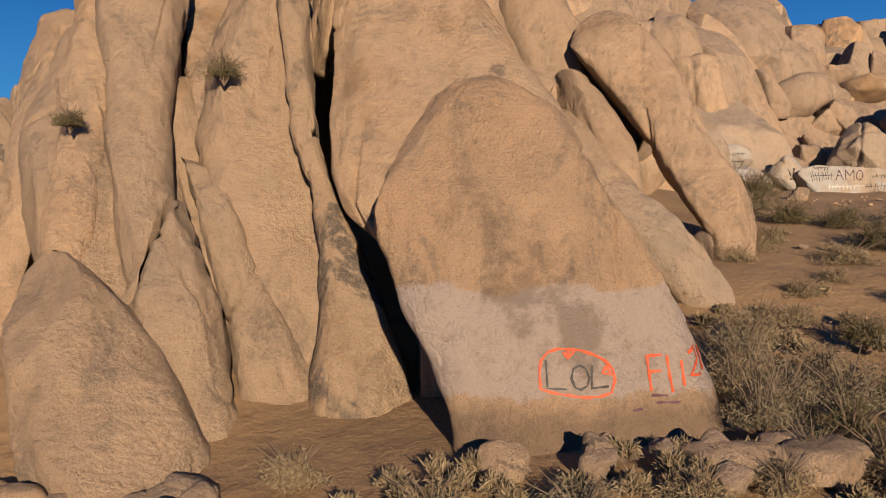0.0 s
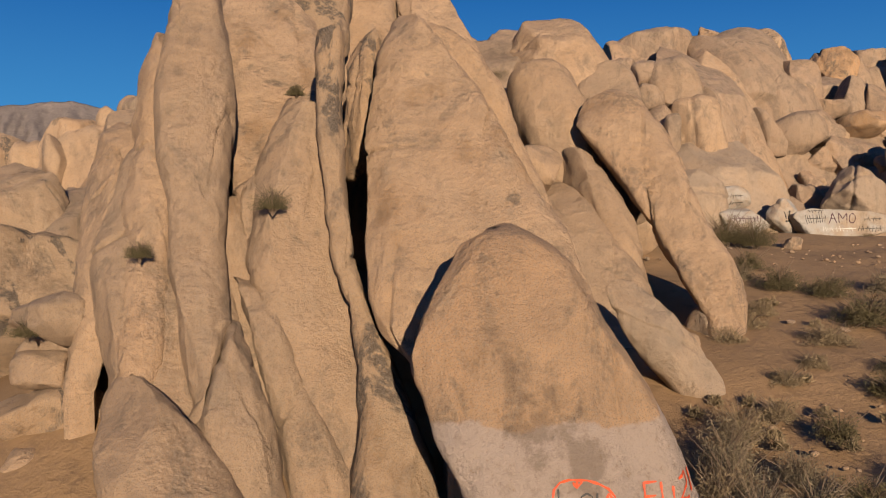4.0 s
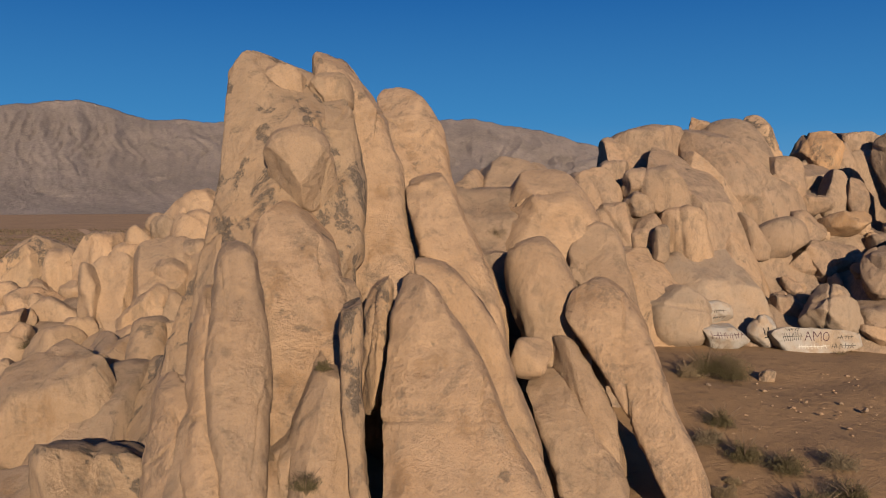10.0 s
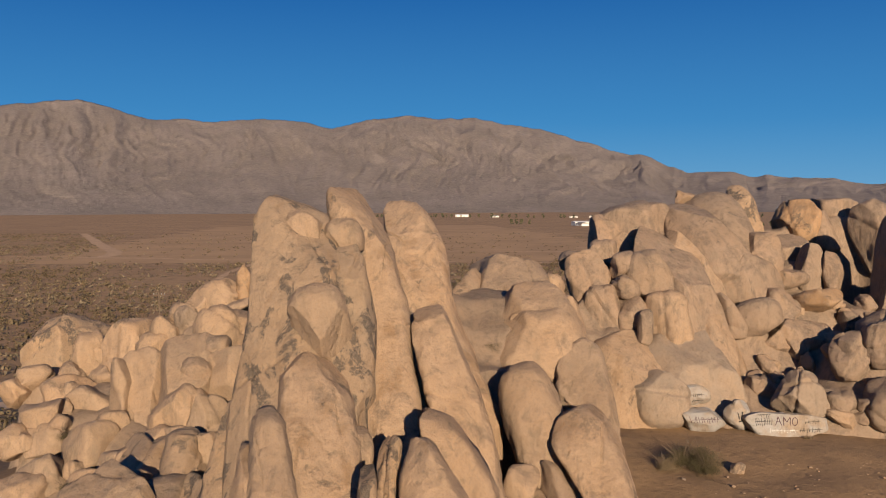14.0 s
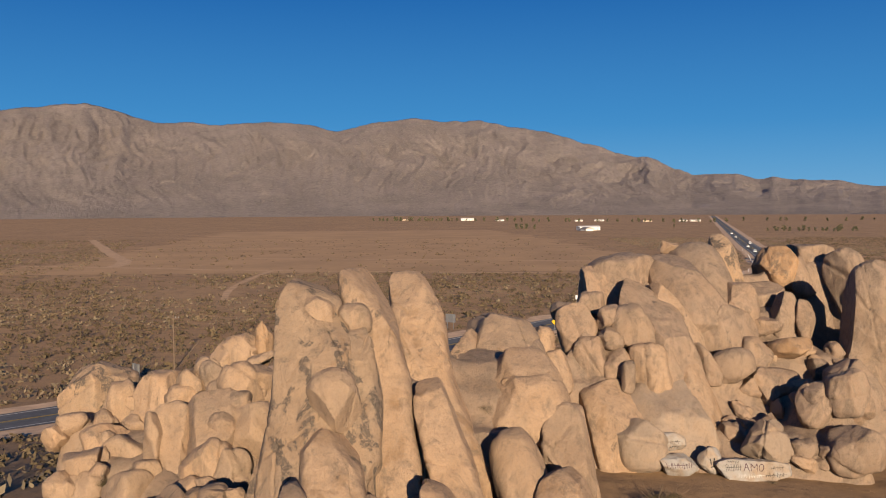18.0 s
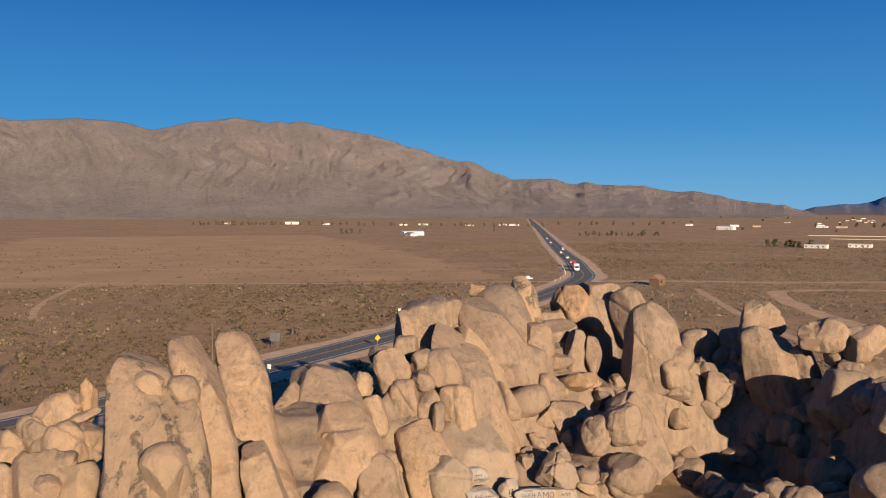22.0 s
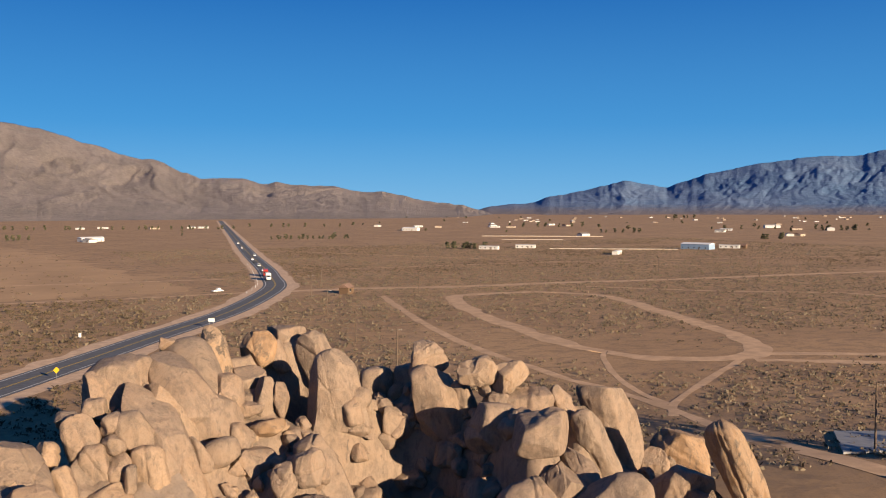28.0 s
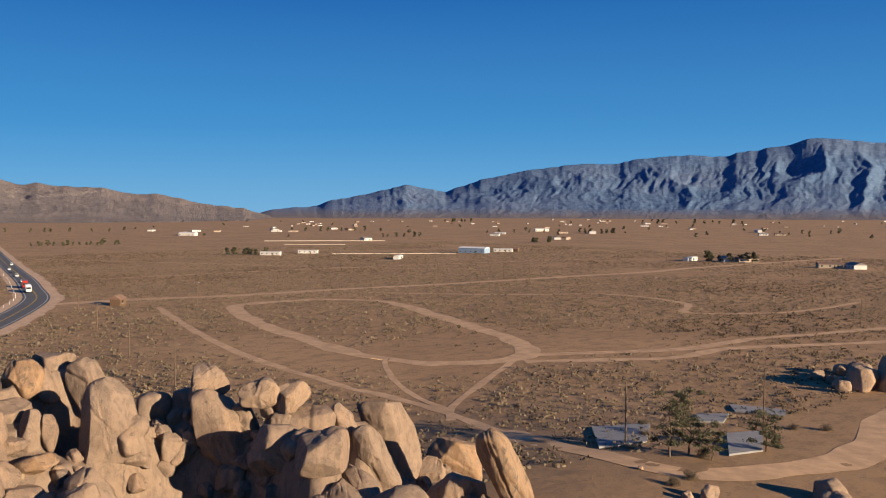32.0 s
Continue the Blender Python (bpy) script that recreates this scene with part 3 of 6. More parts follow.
def track(pts, width, n=10):
    width *= 0.82
    line = smooth_line(pts, n)
    TRACKS.append((line, width))
    strip("dirt_track", line, -width / 2, width / 2, 0.03 + 0.002 * len(TRACKS), "dirt_track", "pale bare dirt track through the scrub", wobble=width * 0.25, seed=len(TRACKS))


track(((122, 350), (165, 345), (206, 331), (267, 322), (331, 309), (413, 299), (485, 288), (560, 288), (760, 270)), 9)
track(((225, 291), (195, 294), (181, 286), (163, 241), (149, 184), (145, 158), (150, 137), (165, 127), (184, 132), (200, 157), (218, 200), (240, 261), (225, 291)), 8)
track(((159, 307), (134, 228), (121, 174), (116, 131), (115, 107), (112, 90), (105, 72), (101, 55), (99, 35)), 3.4)
track(((184, 132), (160, 120), (140, 109), (118, 96), (108, 86)), 2.4)
track(((147, 150), (138, 140), (123, 116), (115, 95)), 2)
track(((177, 128), (194, 118), (217, 105), (252, 100), (300, 84), (380, 60)), 5)
track(((170, 122), (201, 99), (227, 96), (247, 86), (276, 70), (340, 40)), 5)
track(((105, 72), (100, 52), (99, 34), (116, 27), (142, 26), (165, 32), (210, 40)), 7)
track(((136, 356), (90, 352), (31, 356), (-94, 376), (-180, 402), (-420, 470)), 5)
track(((-172, 403), (-184, 446), (-240, 560), (-342, 769)), 9)
track(((-74, 249), (-84, 300), (-88, 375)), 3)
track(((200, 470), (330, 460), (480, 430), (600, 400)), 4)
track(((240, 720), (300, 600), (360, 470), (420, 380)), 4)
track(((262, 300), (300, 250), (340, 215), (330, 170), (300, 150), (330, 125), (390, 120)), 4)
track(((-120, 470), (60, 440), (130, 430)), 5)

# ---- rocks of the outcrop ----
rock("granite_slab", (1.39, 12.93, 2.2), (-16.9, -0.1, -5.7), (1.75, 1.4, 2.93), 8, 10, 0, 0.2, 6, "painted", 1, ((-0.943, -0.97, 2.36), (-0.689, -1.06, 2.26), (-0.591, -1.11, 2.19), (-0.401, -1.37, 2.04), (-0.195, -1.74, 1.77), (-0.031, -1.9, 1.53), (0.186, -2.21, 1.17), (0.36, -2.4, 0.87), (0.486, -2.19, 0.67), (0.615, -1.94, 0.46), (0.745, -1.79, 0.18), (0.852, -1.58, -0.25), (0.919, -1.28, -0.66), (0.943, -1.17, -0.8)))
rock("granite_slab", (-0.28, 17.11, 5.62), (-34.8, 0, 0.6), (1.97, 1.2, 4.93), 8, 10, 0, 0.3, 6, "stained", 2, ((-0.943, -0.11, 2.57), (-0.774, -0.72, 2.65), (-0.687, -1.18, 2.69), (-0.55, -1.42, 2.52), (-0.409, -1.5, 2.34), (-0.21, -1.59, 2.11), (0.054, -1.68, 1.44), (0.339, -1.7, 0.98), (0.52, -1.61, 0.6), (0.71, -1.58, 0), (0.875, -1.52, -0.49), (0.943, -1.42, -0.85)))
rock("granite_slab", (0.61, 20.44, 6.24), (-24.4, -0.1, -1.6), (0.99, 1.3, 4.36), 8, 10, 0, 0.4, 5, "granite", 3, ((-0.943, 0.27, 2.08), (-0.573, -0.17, 1.76), (-0.249, -0.6, 1.38), (0.092, -1.05, 0.76), (0.45, -1.66, 0.33), (0.711, -1.92, -0.43), (0.943, -2.16, -1.53)))
rock("granite_slab", (-0.18, 26.33, 8.96), (-33, -0, 0.2), (1.14, 1.4, 4.87), 4.5, 10, 0, 0.4, 5, "granite", 4, ((-0.943, 0, 2.09), (-0.561, -0.35, 1.68), (-0.15, -0.9, 1.3), (0.202, -1.4, 0.88), (0.575, -1.78, 0.04), (0.771, -1.92, -0.35), (0.943, -1.87, -0.8)))
rock("granite_pillar", (-1.68, 35.25, 12.24), (-45.2, -0, 2.4), (1.37, 2, 7.18), 3.8, 10, 0, 0.3, 6, "stained", 5, ((-0.943, -0.66, 3.21), (-0.527, -1.04, 2.37), (-0.16, -1.29, 1.48), (0.086, -1.59, 1.15), (0.347, -1.97, 1.02), (0.624, -2.31, 0.47), (0.858, -2.19, -0.11), (0.943, -1.91, -0.65)))
rock("granite_pillar", (-4, 29.2, 11.94), (-39.7, -0, 6.5), (1.1, 1.9, 8.37), 4.5, 10, 0, 0.3, 6, "stained", 6, ((-0.943, 0.04, 1.79), (-0.627, -0.15, 1.91), (-0.457, -0.31, 1.97), (-0.278, -0.53, 1.87), (-0.089, -0.76, 1.8), (0.111, -1, 1.77), (0.286, -1.14, 1.48), (0.469, -1.38, 1.18), (0.701, -1.81, 0.62), (0.864, -1.84, 0.07), (0.943, -1.38, -0.45)))
rock("granite_boulder", (-5.08, 29.6, 15.36), (-10, -3.5, 8.5), (0.86, 1.4, 0.88), 3, 3, 0, 0.35, 5, "granite", 8)
rock("granite_tower", (-6.92, 25.85, 10.88), (-35.2, -0, 12.2), (1.7, 2.4, 8.72), 4.5, 10, 0, 0.35, 6, "varnished", 9, ((-0.943, -2.29, 1.21), (-0.735, -2.27, 1.39), (-0.512, -2.25, 1.58), (-0.274, -2.11, 1.83), (-0.07, -1.82, 2.12), (0.091, -1.54, 2.4), (0.204, -1.36, 2.49), (0.379, -1.25, 2.43), (0.563, -1.17, 2.38), (0.757, -1.05, 2.13), (0.891, -0.48, 1.7), (0.943, -0.17, 1.29)))
rock("granite_block", (-5.34, 24.9, 12.48), (-12, -14, 8.2), (1.12, 1.25, 1.45), 3, 3.2, 0, 0.2, 6, "granite", 10)
rock("granite_block", (-6.88, 29.7, 15.66), (-14, -6, 12), (1.08, 1.58, 0.88), 3.4, 3.4, 0, 0.6, 5, "granite", 190)
rock("granite_pillar", (-4.87, 21.15, 7.93), (-44.6, -0, 10), (1.18, 1.5, 5.42), 4, 10, 0, 0.2, 5, "stained", 215, ((-0.943, -0.93, 1.34), (-0.496, -0.96, 1.59), (-0.138, -1.09, 1.63), (0.173, -1.26, 1.62), (0.467, -1.33, 1.34), (0.805, -1.21, 0.97), (0.943, -0.81, 0.41)))
rock("granite_fin", (-5.23, 16.92, 6.05), (-37.3, 0.7, 14.3), (0.82, 1.2, 5.75), 3, 10, 0, 0.1, 6, "granite", 14, ((-0.943, -0.21, 0.21), (-0.866, -0.42, 0.47), (-0.789, -0.48, 0.57), (-0.6, -0.53, 0.48), (-0.399, -0.59, 0.45), (-0.18, -0.66, 0.49), (0.061, -0.88, 0.6), (0.314, -1.01, 0.64), (0.482, -0.9, 0.61), (0.712, -0.82, 0.42), (0.864, -0.73, 0.32), (0.943, -0.58, 0.14)))
rock("granite_slab", (-6.48, 17.18, 5.62), (-38.2, 1.2, 20.7), (0.54, 1.5, 4.81), 3.4, 10, 0, 0.3, 6, "granite", 15, ((-0.943, -0.52, 0.17), (-0.774, -0.58, 0.29), (-0.593, -0.51, 0.35), (-0.399, -0.43, 0.4), (-0.135, -0.47, 0.61), (0.154, -0.23, 0.74), (0.31, -0.2, 0.82), (0.611, -0.09, 0.94), (0.943, 0.18, 0.99)))
rock("granite_slab", (-2.94, 16.04, 3.49), (-21.8, 0.8, 10.3), (0.99, 1.2, 4.6), 4, 10, 0, 0.3, 6, "granite", 16, ((-0.943, 0.43, 1.04), (-0.814, 0.22, 1.1), (-0.7, -0.04, 1.12), (-0.504, -0.46, 1.19), (-0.382, -0.6, 1.16), (-0.085, -1.01, 0.88), (0.139, -1.28, 0.71), (0.374, -1.06, 0.59), (0.52, -1.05, 0.46), (0.721, -0.89, 0.37), (0.943, -0.32, 0.21)))
rock("granite_slab", (-3.22, 18.04, 5.12), (-32.1, -2.9, 9.9), (0.76, 1.5, 2.77), 2.8, 3, 0, 0.5, 5, "stained", 18)
rock("granite_stub", (-3.62, 22.13, 8.46), (-11.3, 0.4, 8), (0.55, 1, 0.81), 2.6, 3, 0, 0.4, 4, "granite", 19)
rock("granite_slab", (-3.33, 18.97, 5.01), (-39.6, -2, 8.8), (0.83, 1.25, 3.56), 2.8, 3, 0, 0.5, 5, "granite", 20)
rock("granite_wall", (-1.78, 16, 4.28), (-25.1, 0.6, 6.2), (0.88, 1.2, 5.64), 4.5, 10, 0, 0.4, 6, "varnished", 21, ((-0.943, -0.33, 1.43), (-0.829, -0.33, 1.3), (-0.71, -0.34, 1.04), (-0.555, -0.18, 0.77), (-0.391, -0.18, 0.42), (-0.219, -0.37, 0.05), (-0.038, -0.72, -0.29), (0.154, -0.87, -0.44), (0.357, -0.97, -0.58), (0.572, -1.05, -0.65), (0.943, -1.11, -0.56)))
rock("granite_wall", (-2.37, 19.95, 7.55), (-22.6, 4.4, 5.2), (0.42, 1, 1.9), 3.2, 3.2, 0, 0.6, 5, "varnished", 22)
rock("granite_slab", (-4.46, 12.55, 0.74), (-35.6, 1, 22.2), (1.23, 1.3, 2.14), 3.4, 10, 0, 0.2, 6, "granite", 23, ((-0.943, -0.99, 1.47), (-0.595, -1.01, 1.32), (-0.347, -1.03, 1.11), (-0.016, -1.07, 0.87), (0.34, -1.13, 0.49), (0.566, -1.16, 0.18), (0.723, -1.1, 0.01), (0.844, -0.92, -0.21), (0.943, -0.74, -0.46)))
rock("granite_wedge", (-3.7, 13.65, 1.48), (-25.1, 1, 14.9), (0.69, 1, 2.05), 3.5, 10, 0, 0.3, 5, "granite", 24, ((-0.943, 0.16, 0.78), (-0.645, -0.12, 0.71), (-0.335, -0.45, 0.66), (0.07, -0.83, 0.54), (0.323, -0.63, 0.34), (0.672, -0.3, 0.13), (0.943, -0.22, 0)))
rock("granite_wedge", (-3.02, 14.76, 1.72), (-21, 0.8, 11.3), (0.67, 1, 2.7), 3.5, 10, 0, 0.3, 5, "stained", 25, ((-0.943, -0.17, 1.18), (-0.699, -0.17, 1.03), (-0.447, -0.19, 0.87), (-0.121, -0.37, 0.53), (0.15, -0.56, 0.18), (0.573, -0.86, -0.28), (0.943, -1.1, -0.81)))
rock("granite_boulder", (-8.12, 16.07, 1.97), (0.7, 1.4, 26.7), (0.62, 0.9, 0.39), 3.2, 3.2, 0, 0.4, 4, "granite", 26)
rock("granite_boulder", (-8.23, 15.93, 1), (-14.3, -3.4, 28), (0.85, 1.2, 0.55), 3.2, 3.2, 0, 0.6, 4, "varnished", 27)
rock("granite_boulder", (-7.28, 15.68, 1.3), (0.6, 1.3, 24.7), (0.42, 0.6, 0.4), 3.2, 3.2, 0, 0.4, 4, "granite", 28)
rock("granite_boulder", (-7.08, 15.32, 0.1), (-9.5, 1.9, 24.3), (0.42, 0.75, 0.97), 3.2, 3.2, 0, 0.4, 4, "granite", 29)
rock("granite_boulder", (-8.09, 16.85, 2.11), (-18, -10, 26.9), (0.87, 1.05, 0.53), 3.2, 3.2, 0, 0.6, 4, "granite", 30)
rock("granite_boulder", (-8.04, 15.33, 0.02), (-12, -3.9, 28.7), (0.77, 1.2, 0.71), 3.2, 3.2, 0, 0.6, 4, "granite", 31)
rock("granite_boulder", (-7.81, 15.84, 2.96), (-20.4, 15.6, 25), (0.78, 1.12, 0.5), 3.2, 3.2, 0, 0.5, 4, "granite", 32)
rock("granite_boulder", (2.32, 25.49, 6.18), (-8.7, -1.8, -4.5), (0.74, 1, 0.69), 3.2, 3.2, 0, 0.2, 4, "granite", 33)
rock("granite_slab", (3.81, 23.26, 3.79), (-45.7, -0.4, -8.2), (1.03, 1.1, 3.14), 3.2, 10, 0, 0.2, 5, "granite", 34, ((-0.943, -0.23, 1.58), (-0.622, -0.62, 1.37), (-0.34, -0.88, 1.18), (0.018, -1.24, 0.77), (0.398, -1.62, 0.2), (0.733, -1.92, -0.4), (0.943, -1.69, -1.07)))
rock("granite_slab", (4.02, 24.82, 4.68), (-37.3, -24.7, -3.3), (0.78, 1.12, 2.72), 2.6, 3, 0, 0.3, 5, "granite", 35)
rock("granite_pillar", (5.77, 24.95, 5.56), (-38.1, -0.6, -11.6), (1.24, 1.4, 4.46), 4.5, 10, 0, 0.3, 6, "stained", 36, ((-0.943, 1.02, 2.22), (-0.732, 0.56, 2.07), (-0.495, 0.08, 1.73), (-0.247, -0.42, 1.22), (0.014, -1.04, 0.85), (0.288, -1.7, 0.55), (0.576, -2.39, 0.09), (0.777, -2.53, -0.43), (0.943, -2.22, -1.24)))
rock("granite_boulder", (3.43, 28.19, 6.55), (-28.2, -17.1, -4.4), (1.27, 1.81, 3.87), 2.8, 3, 0, 0.5, 5, "granite", 37)
rock("granite_boulder", (6.49, 34.69, 6.37), (-53.9, -11, -8.6), (1.39, 1.68, 4.52), 2.8, 3, 0, 0.4, 5, "granite", 38)
rock("granite_ridge", (2.74, 42.73, 11.93), (-56.4, -0.2, -3.1), (3.04, 3.25, 6.31), 3.4, 10, 0, 0.4, 6, "granite", 39, ((-0.943, -2.5, 2.88), (-0.449, -2.67, 2.86), (-0.055, -2.72, 2.58), (0.289, -2.69, 1.81), (0.547, -2.65, 1.2), (0.781, -2.32, 0.46), (0.943, -1.89, -0.31)))
rock("granite_block", (-4.74, 26.8, 12.2), (-31.9, 0.4, 8.9), (1.09, 1.5, 3.85), 4, 10, 0, 0.4, 5, "varnished", 40, ((-0.943, -0.96, 1.22), (0.001, -0.8, 1.3), (0.617, -0.68, 0.97), (0.943, -0.6, 0.66)))
rock("granite_ridge", (0.67, 38.81, 8.9), (-55, -9.6, -0.8), (1.59, 2.46, 6.08), 2.8, 3, 0, 0.6, 5, "stained", 41)
rock("granite_slab", (3.45, 35.06, 9.95), (-38.1, -22.5, -1.5), (2.56, 2.35, 3.27), 2.8, 2.8, 0, 0.6, 5, "granite", 42)
rock("granite_boulder", (5.71, 31.32, 7.41), (-40.1, -10.6, -6.4), (1.31, 1.55, 3.54), 2.8, 3, 0, 0.5, 5, "granite", 43)
rock("granite_slab", (4.33, 18.33, 2.12), (-5.8, -41.7, -7.4), (0.58, 0.62, 1.72), 2.6, 2.8, 0, 0.3, 5, "pale", 44)
rock("granite_boulder", (6.5, 21.97, 1.7), (-19.5, -17.4, -14.6), (0.67, 0.75, 0.81), 3.2, 3.2, 0, 0.4, 4, "pale", 45)
rock("granite_boulder", (5.52, 21.03, 1.56), (-14.8, -7.6, -13.9), (0.4, 0.5, 0.38), 3.2, 3.2, 0, 0.5, 4, "granite", 46)
rock("granite_boulder", (13.46, 59.76, 15.05), (-3.5, -9, -11.4), (3.64, 3.7, 1.93), 2.8, 2.6, 0, 0.5, 5, "weathered", 47)
rock("granite_boulder", (12, 58.12, 13.45), (-24.8, 2.4, -10.6), (2.76, 2.77, 2.36), 3.2, 3.2, 0, 0.7, 5, "weathered", 48)
rock("granite_boulder", (10.16, 54.65, 12.95), (-10.4, -3.5, -9.3), (1.2, 1.4, 1.27), 3.2, 3.2, 0, 0.6, 4, "weathered", 49)
rock("granite_dome", (17.7, 58.07, 12.02), (-40.9, -29.6, -13.9), (4.05, 3.54, 5.24), 2.8, 3, 0, 0.5, 6, "weathered", 50)
rock("granite_dome", (19.87, 60.49, 12.13), (-42.8, -21.3, -15.8), (3.5, 3.54, 5.82), 2.8, 3, 0, 0.5, 6, "weathered", 51)
rock("granite_boulder", (17.7, 62.77, 17.25), (-27.9, -8.8, -14.5), (0.93, 0.99, 0.6), 3.2, 3.2, 0, 0.6, 4, "weathered", 52)
rock("granite_block", (22.71, 64.11, 14.16), (-28.6, -19, -17.5), (1.98, 2.24, 4.38), 3, 3, 0, 0.8, 5, "varnished", 53)
rock("granite_rib", (14.45, 51.93, 10.66), (-38.3, -24.7, -11.9), (2.62, 2.9, 5.91), 2.8, 3, 0, 0.5, 6, "weathered", 54)
rock("granite_rib", (16.32, 53.25, 10.56), (-36.4, -26.4, -13.1), (1.9, 2.43, 5.1), 2.8, 3, 0, 0.5, 6, "stained", 55)
rock("granite_boulder", (10.99, 51.36, 12.62), (-6.3, -4.2, -10.5), (1.18, 1.4, 0.99), 3.2, 3.2, 0, 0.5, 4, "weathered", 56)
rock("granite_boulder", (12.61, 51.2, 11.7), (-8.9, -10.2, -11.7), (1.77, 1.99, 2.09), 3, 3.2, 0, 0.5, 5, "weathered", 57)
rock("granite_boulder", (10.67, 50.27, 11.34), (-6.5, -5.6, -10.2), (1.11, 1.25, 0.93), 3, 3.2, 0, 0.6, 4, "weathered", 58)
rock("granite_boulder", (11.03, 49.54, 9.49), (-13.6, -9.1, -10.1), (1.23, 1.4, 1.38), 3, 3.2, 0, 0.6, 4, "weathered", 59)
rock("granite_boulder", (13.24, 48.96, 8.95), (-19.6, -9.6, -12.3), (1.99, 1.85, 2.17), 3, 3.2, 0, 0.6, 5, "stained", 60)
rock("granite_boulder", (8.66, 51.95, 11.41), (-4.5, -16.8, -7.3), (1.45, 1.71, 2.28), 2.6, 2.8, 0, 0.4, 5, "weathered", 61)
rock("granite_boulder", (7.68, 53.79, 12.89), (0.7, -5.8, -7), (0.9, 1.25, 0.72), 3.2, 3.2, 0, 0.4, 4, "weathered", 62)
rock("granite_boulder", (9.57, 50.34, 9.08), (-10.7, -10, -8.4), (1.62, 1.71, 2.49), 2.8, 2.8, 0, 0.5, 5, "weathered", 63)
rock("granite_boulder", (5.81, 50.05, 11.07), (-16.7, -5.3, -5.4), (0.97, 1.25, 1.21), 3.2, 3.2, 0, 0.4, 4, "granite", 64)
rock("granite_boulder", (6.47, 46.23, 9.52), (-20.6, -11.2, -5.7), (1.12, 1.25, 1.61), 3, 3.2, 0, 0.6, 4, "granite", 65)
rock("granite_stone", (11.63, 47.51, 8.89), (-10.4, -0.5, -12.1), (0.59, 0.84, 1.33), 3.2, 3.2, 0, 0.5, 4, "weathered", 66)
rock("granite_slab", (14.38, 46.62, 5.64), (-38.4, -19.2, -11.6), (3.06, 2.58, 3.78), 3, 3, 0, 0.6, 5, "pale", 67)
rock("granite_slab", (10.67, 46.33, 5.07), (-40, -17.7, -7.9), (2.77, 2.58, 3.92), 3, 3, 0, 0.6, 5, "stained", 68)
rock("granite_dome", (11.78, 44.08, 5.21), (-17.2, -9.1, -11.3), (1.65, 1.68, 1.86), 3.2, 3.2, 0, 0.4, 5, "pale", 69)
rock("granite_slab", (16.84, 48.47, 6.17), (-31.8, -16.5, -14.3), (1.64, 2.25, 4.6), 3, 3, 0, 0.7, 5, "stained", 70)
rock("granite_boulder", (20.27, 55.75, 10.99), (-9.1, -4.5, -17.7), (2.75, 3.08, 2.25), 3, 3.2, 0, 0.4, 5, "weathered", 71)
rock("granite_boulder", (21.98, 58.12, 12.6), (-5.8, -5.7, -18.5), (1.98, 2.46, 2.06), 3, 3.2, 0, 0.4, 5, "weathered", 72)
rock("granite_boulder", (17.87, 50.75, 9.21), (-12, -30.9, -13.8), (0.85, 1.12, 1.85), 3.2, 3.2, 0, 0.4, 4, "weathered", 73)
rock("granite_boulder", (19.77, 51.26, 9.03), (-13, -19.6, -16.8), (1.73, 1.85, 1.25), 3.2, 3.2, 0, 0.5, 4, "weathered", 74)
rock("granite_boulder", (28.31, 67.27, 15.13), (-4.4, -6.5, -21), (2.23, 2.52, 2.14), 3, 3.2, 0, 0.7, 5, "orange", 75)
rock("granite_boulder", (25.49, 62.02, 12.85), (-6.6, -7, -20.1), (1.92, 2.11, 1.58), 3.2, 3.2, 0, 0.7, 4, "weathered", 76)
rock("granite_boulder", (32.07, 69.23, 16.04), (-9, -3.2, -23), (2.35, 2.52, 1.43), 3, 3.2, 0, 0.6, 4, "weathered", 77)
rock("granite_boulder", (30.26, 66.51, 14.28), (-12.2, -15.9, -22.3), (1.42, 1.81, 2), 3, 3.2, 0, 0.7, 4, "weathered", 78)
rock("granite_boulder", (26.14, 58.28, 11.74), (-14.3, -6.4, -21.6), (1.16, 1.4, 2.2), 3, 3.2, 0, 0.5, 4, "weathered", 79)
rock("granite_boulder", (27.57, 58.19, 11.37), (-17, -5.1, -22.8), (0.91, 1.25, 1.96), 3, 3.2, 0, 0.5, 4, "weathered", 80)
rock("granite_boulder", (23.74, 56.59, 11.32), (-12.8, -13.3, -19.8), (1.58, 1.4, 0.84), 3, 3.2, 0, 0.6, 4, "weathered", 81)
rock("granite_boulder", (24.75, 53.66, 9.89), (-13, -10.9, -21.4), (2.02, 1.55, 0.85), 3, 3.2, 0, 0.6, 4, "orange", 82)
rock("granite_boulder", (22.12, 53.69, 9.62), (-9.7, -4.8, -19.7), (1.5, 1.71, 1.41), 3, 3.2, 0, 0.6, 4, "weathered", 83)
rock("granite_boulder", (22.08, 51.31, 7.89), (-52.3, 76.3, -50.5), (1.39, 1.96, 2.6), 2.6, 2.8, 0, 0.3, 5, "weathered", 84)
rock("granite_boulder", (19.68, 43.25, 5.73), (-18.9, 0.2, -21.6), (1.45, 1.38, 1.41), 3, 3.2, -0.35, 0.6, 5, "pale", 85)
rock("graffiti_rock", (18.38, 42.19, 4.12), (-87, 75.7, -79.6), (0.92, 0.88, 2.47), 4, 4.5, 0, 0.4, 5, "limewashed", 86)
rock("graffiti_rock", (15.91, 42.72, 4.66), (-5.6, -4.8, -16.9), (0.76, 0.62, 0.9), 3.4, 3, 0, 0.6, 4, "limewashed", 87)
rock("graffiti_rock", (13.36, 43.93, 5.45), (-79.8, 77.5, -75.5), (0.74, 0.62, 1.33), 3, 3, 0, 0.6, 4, "limewashed", 88)
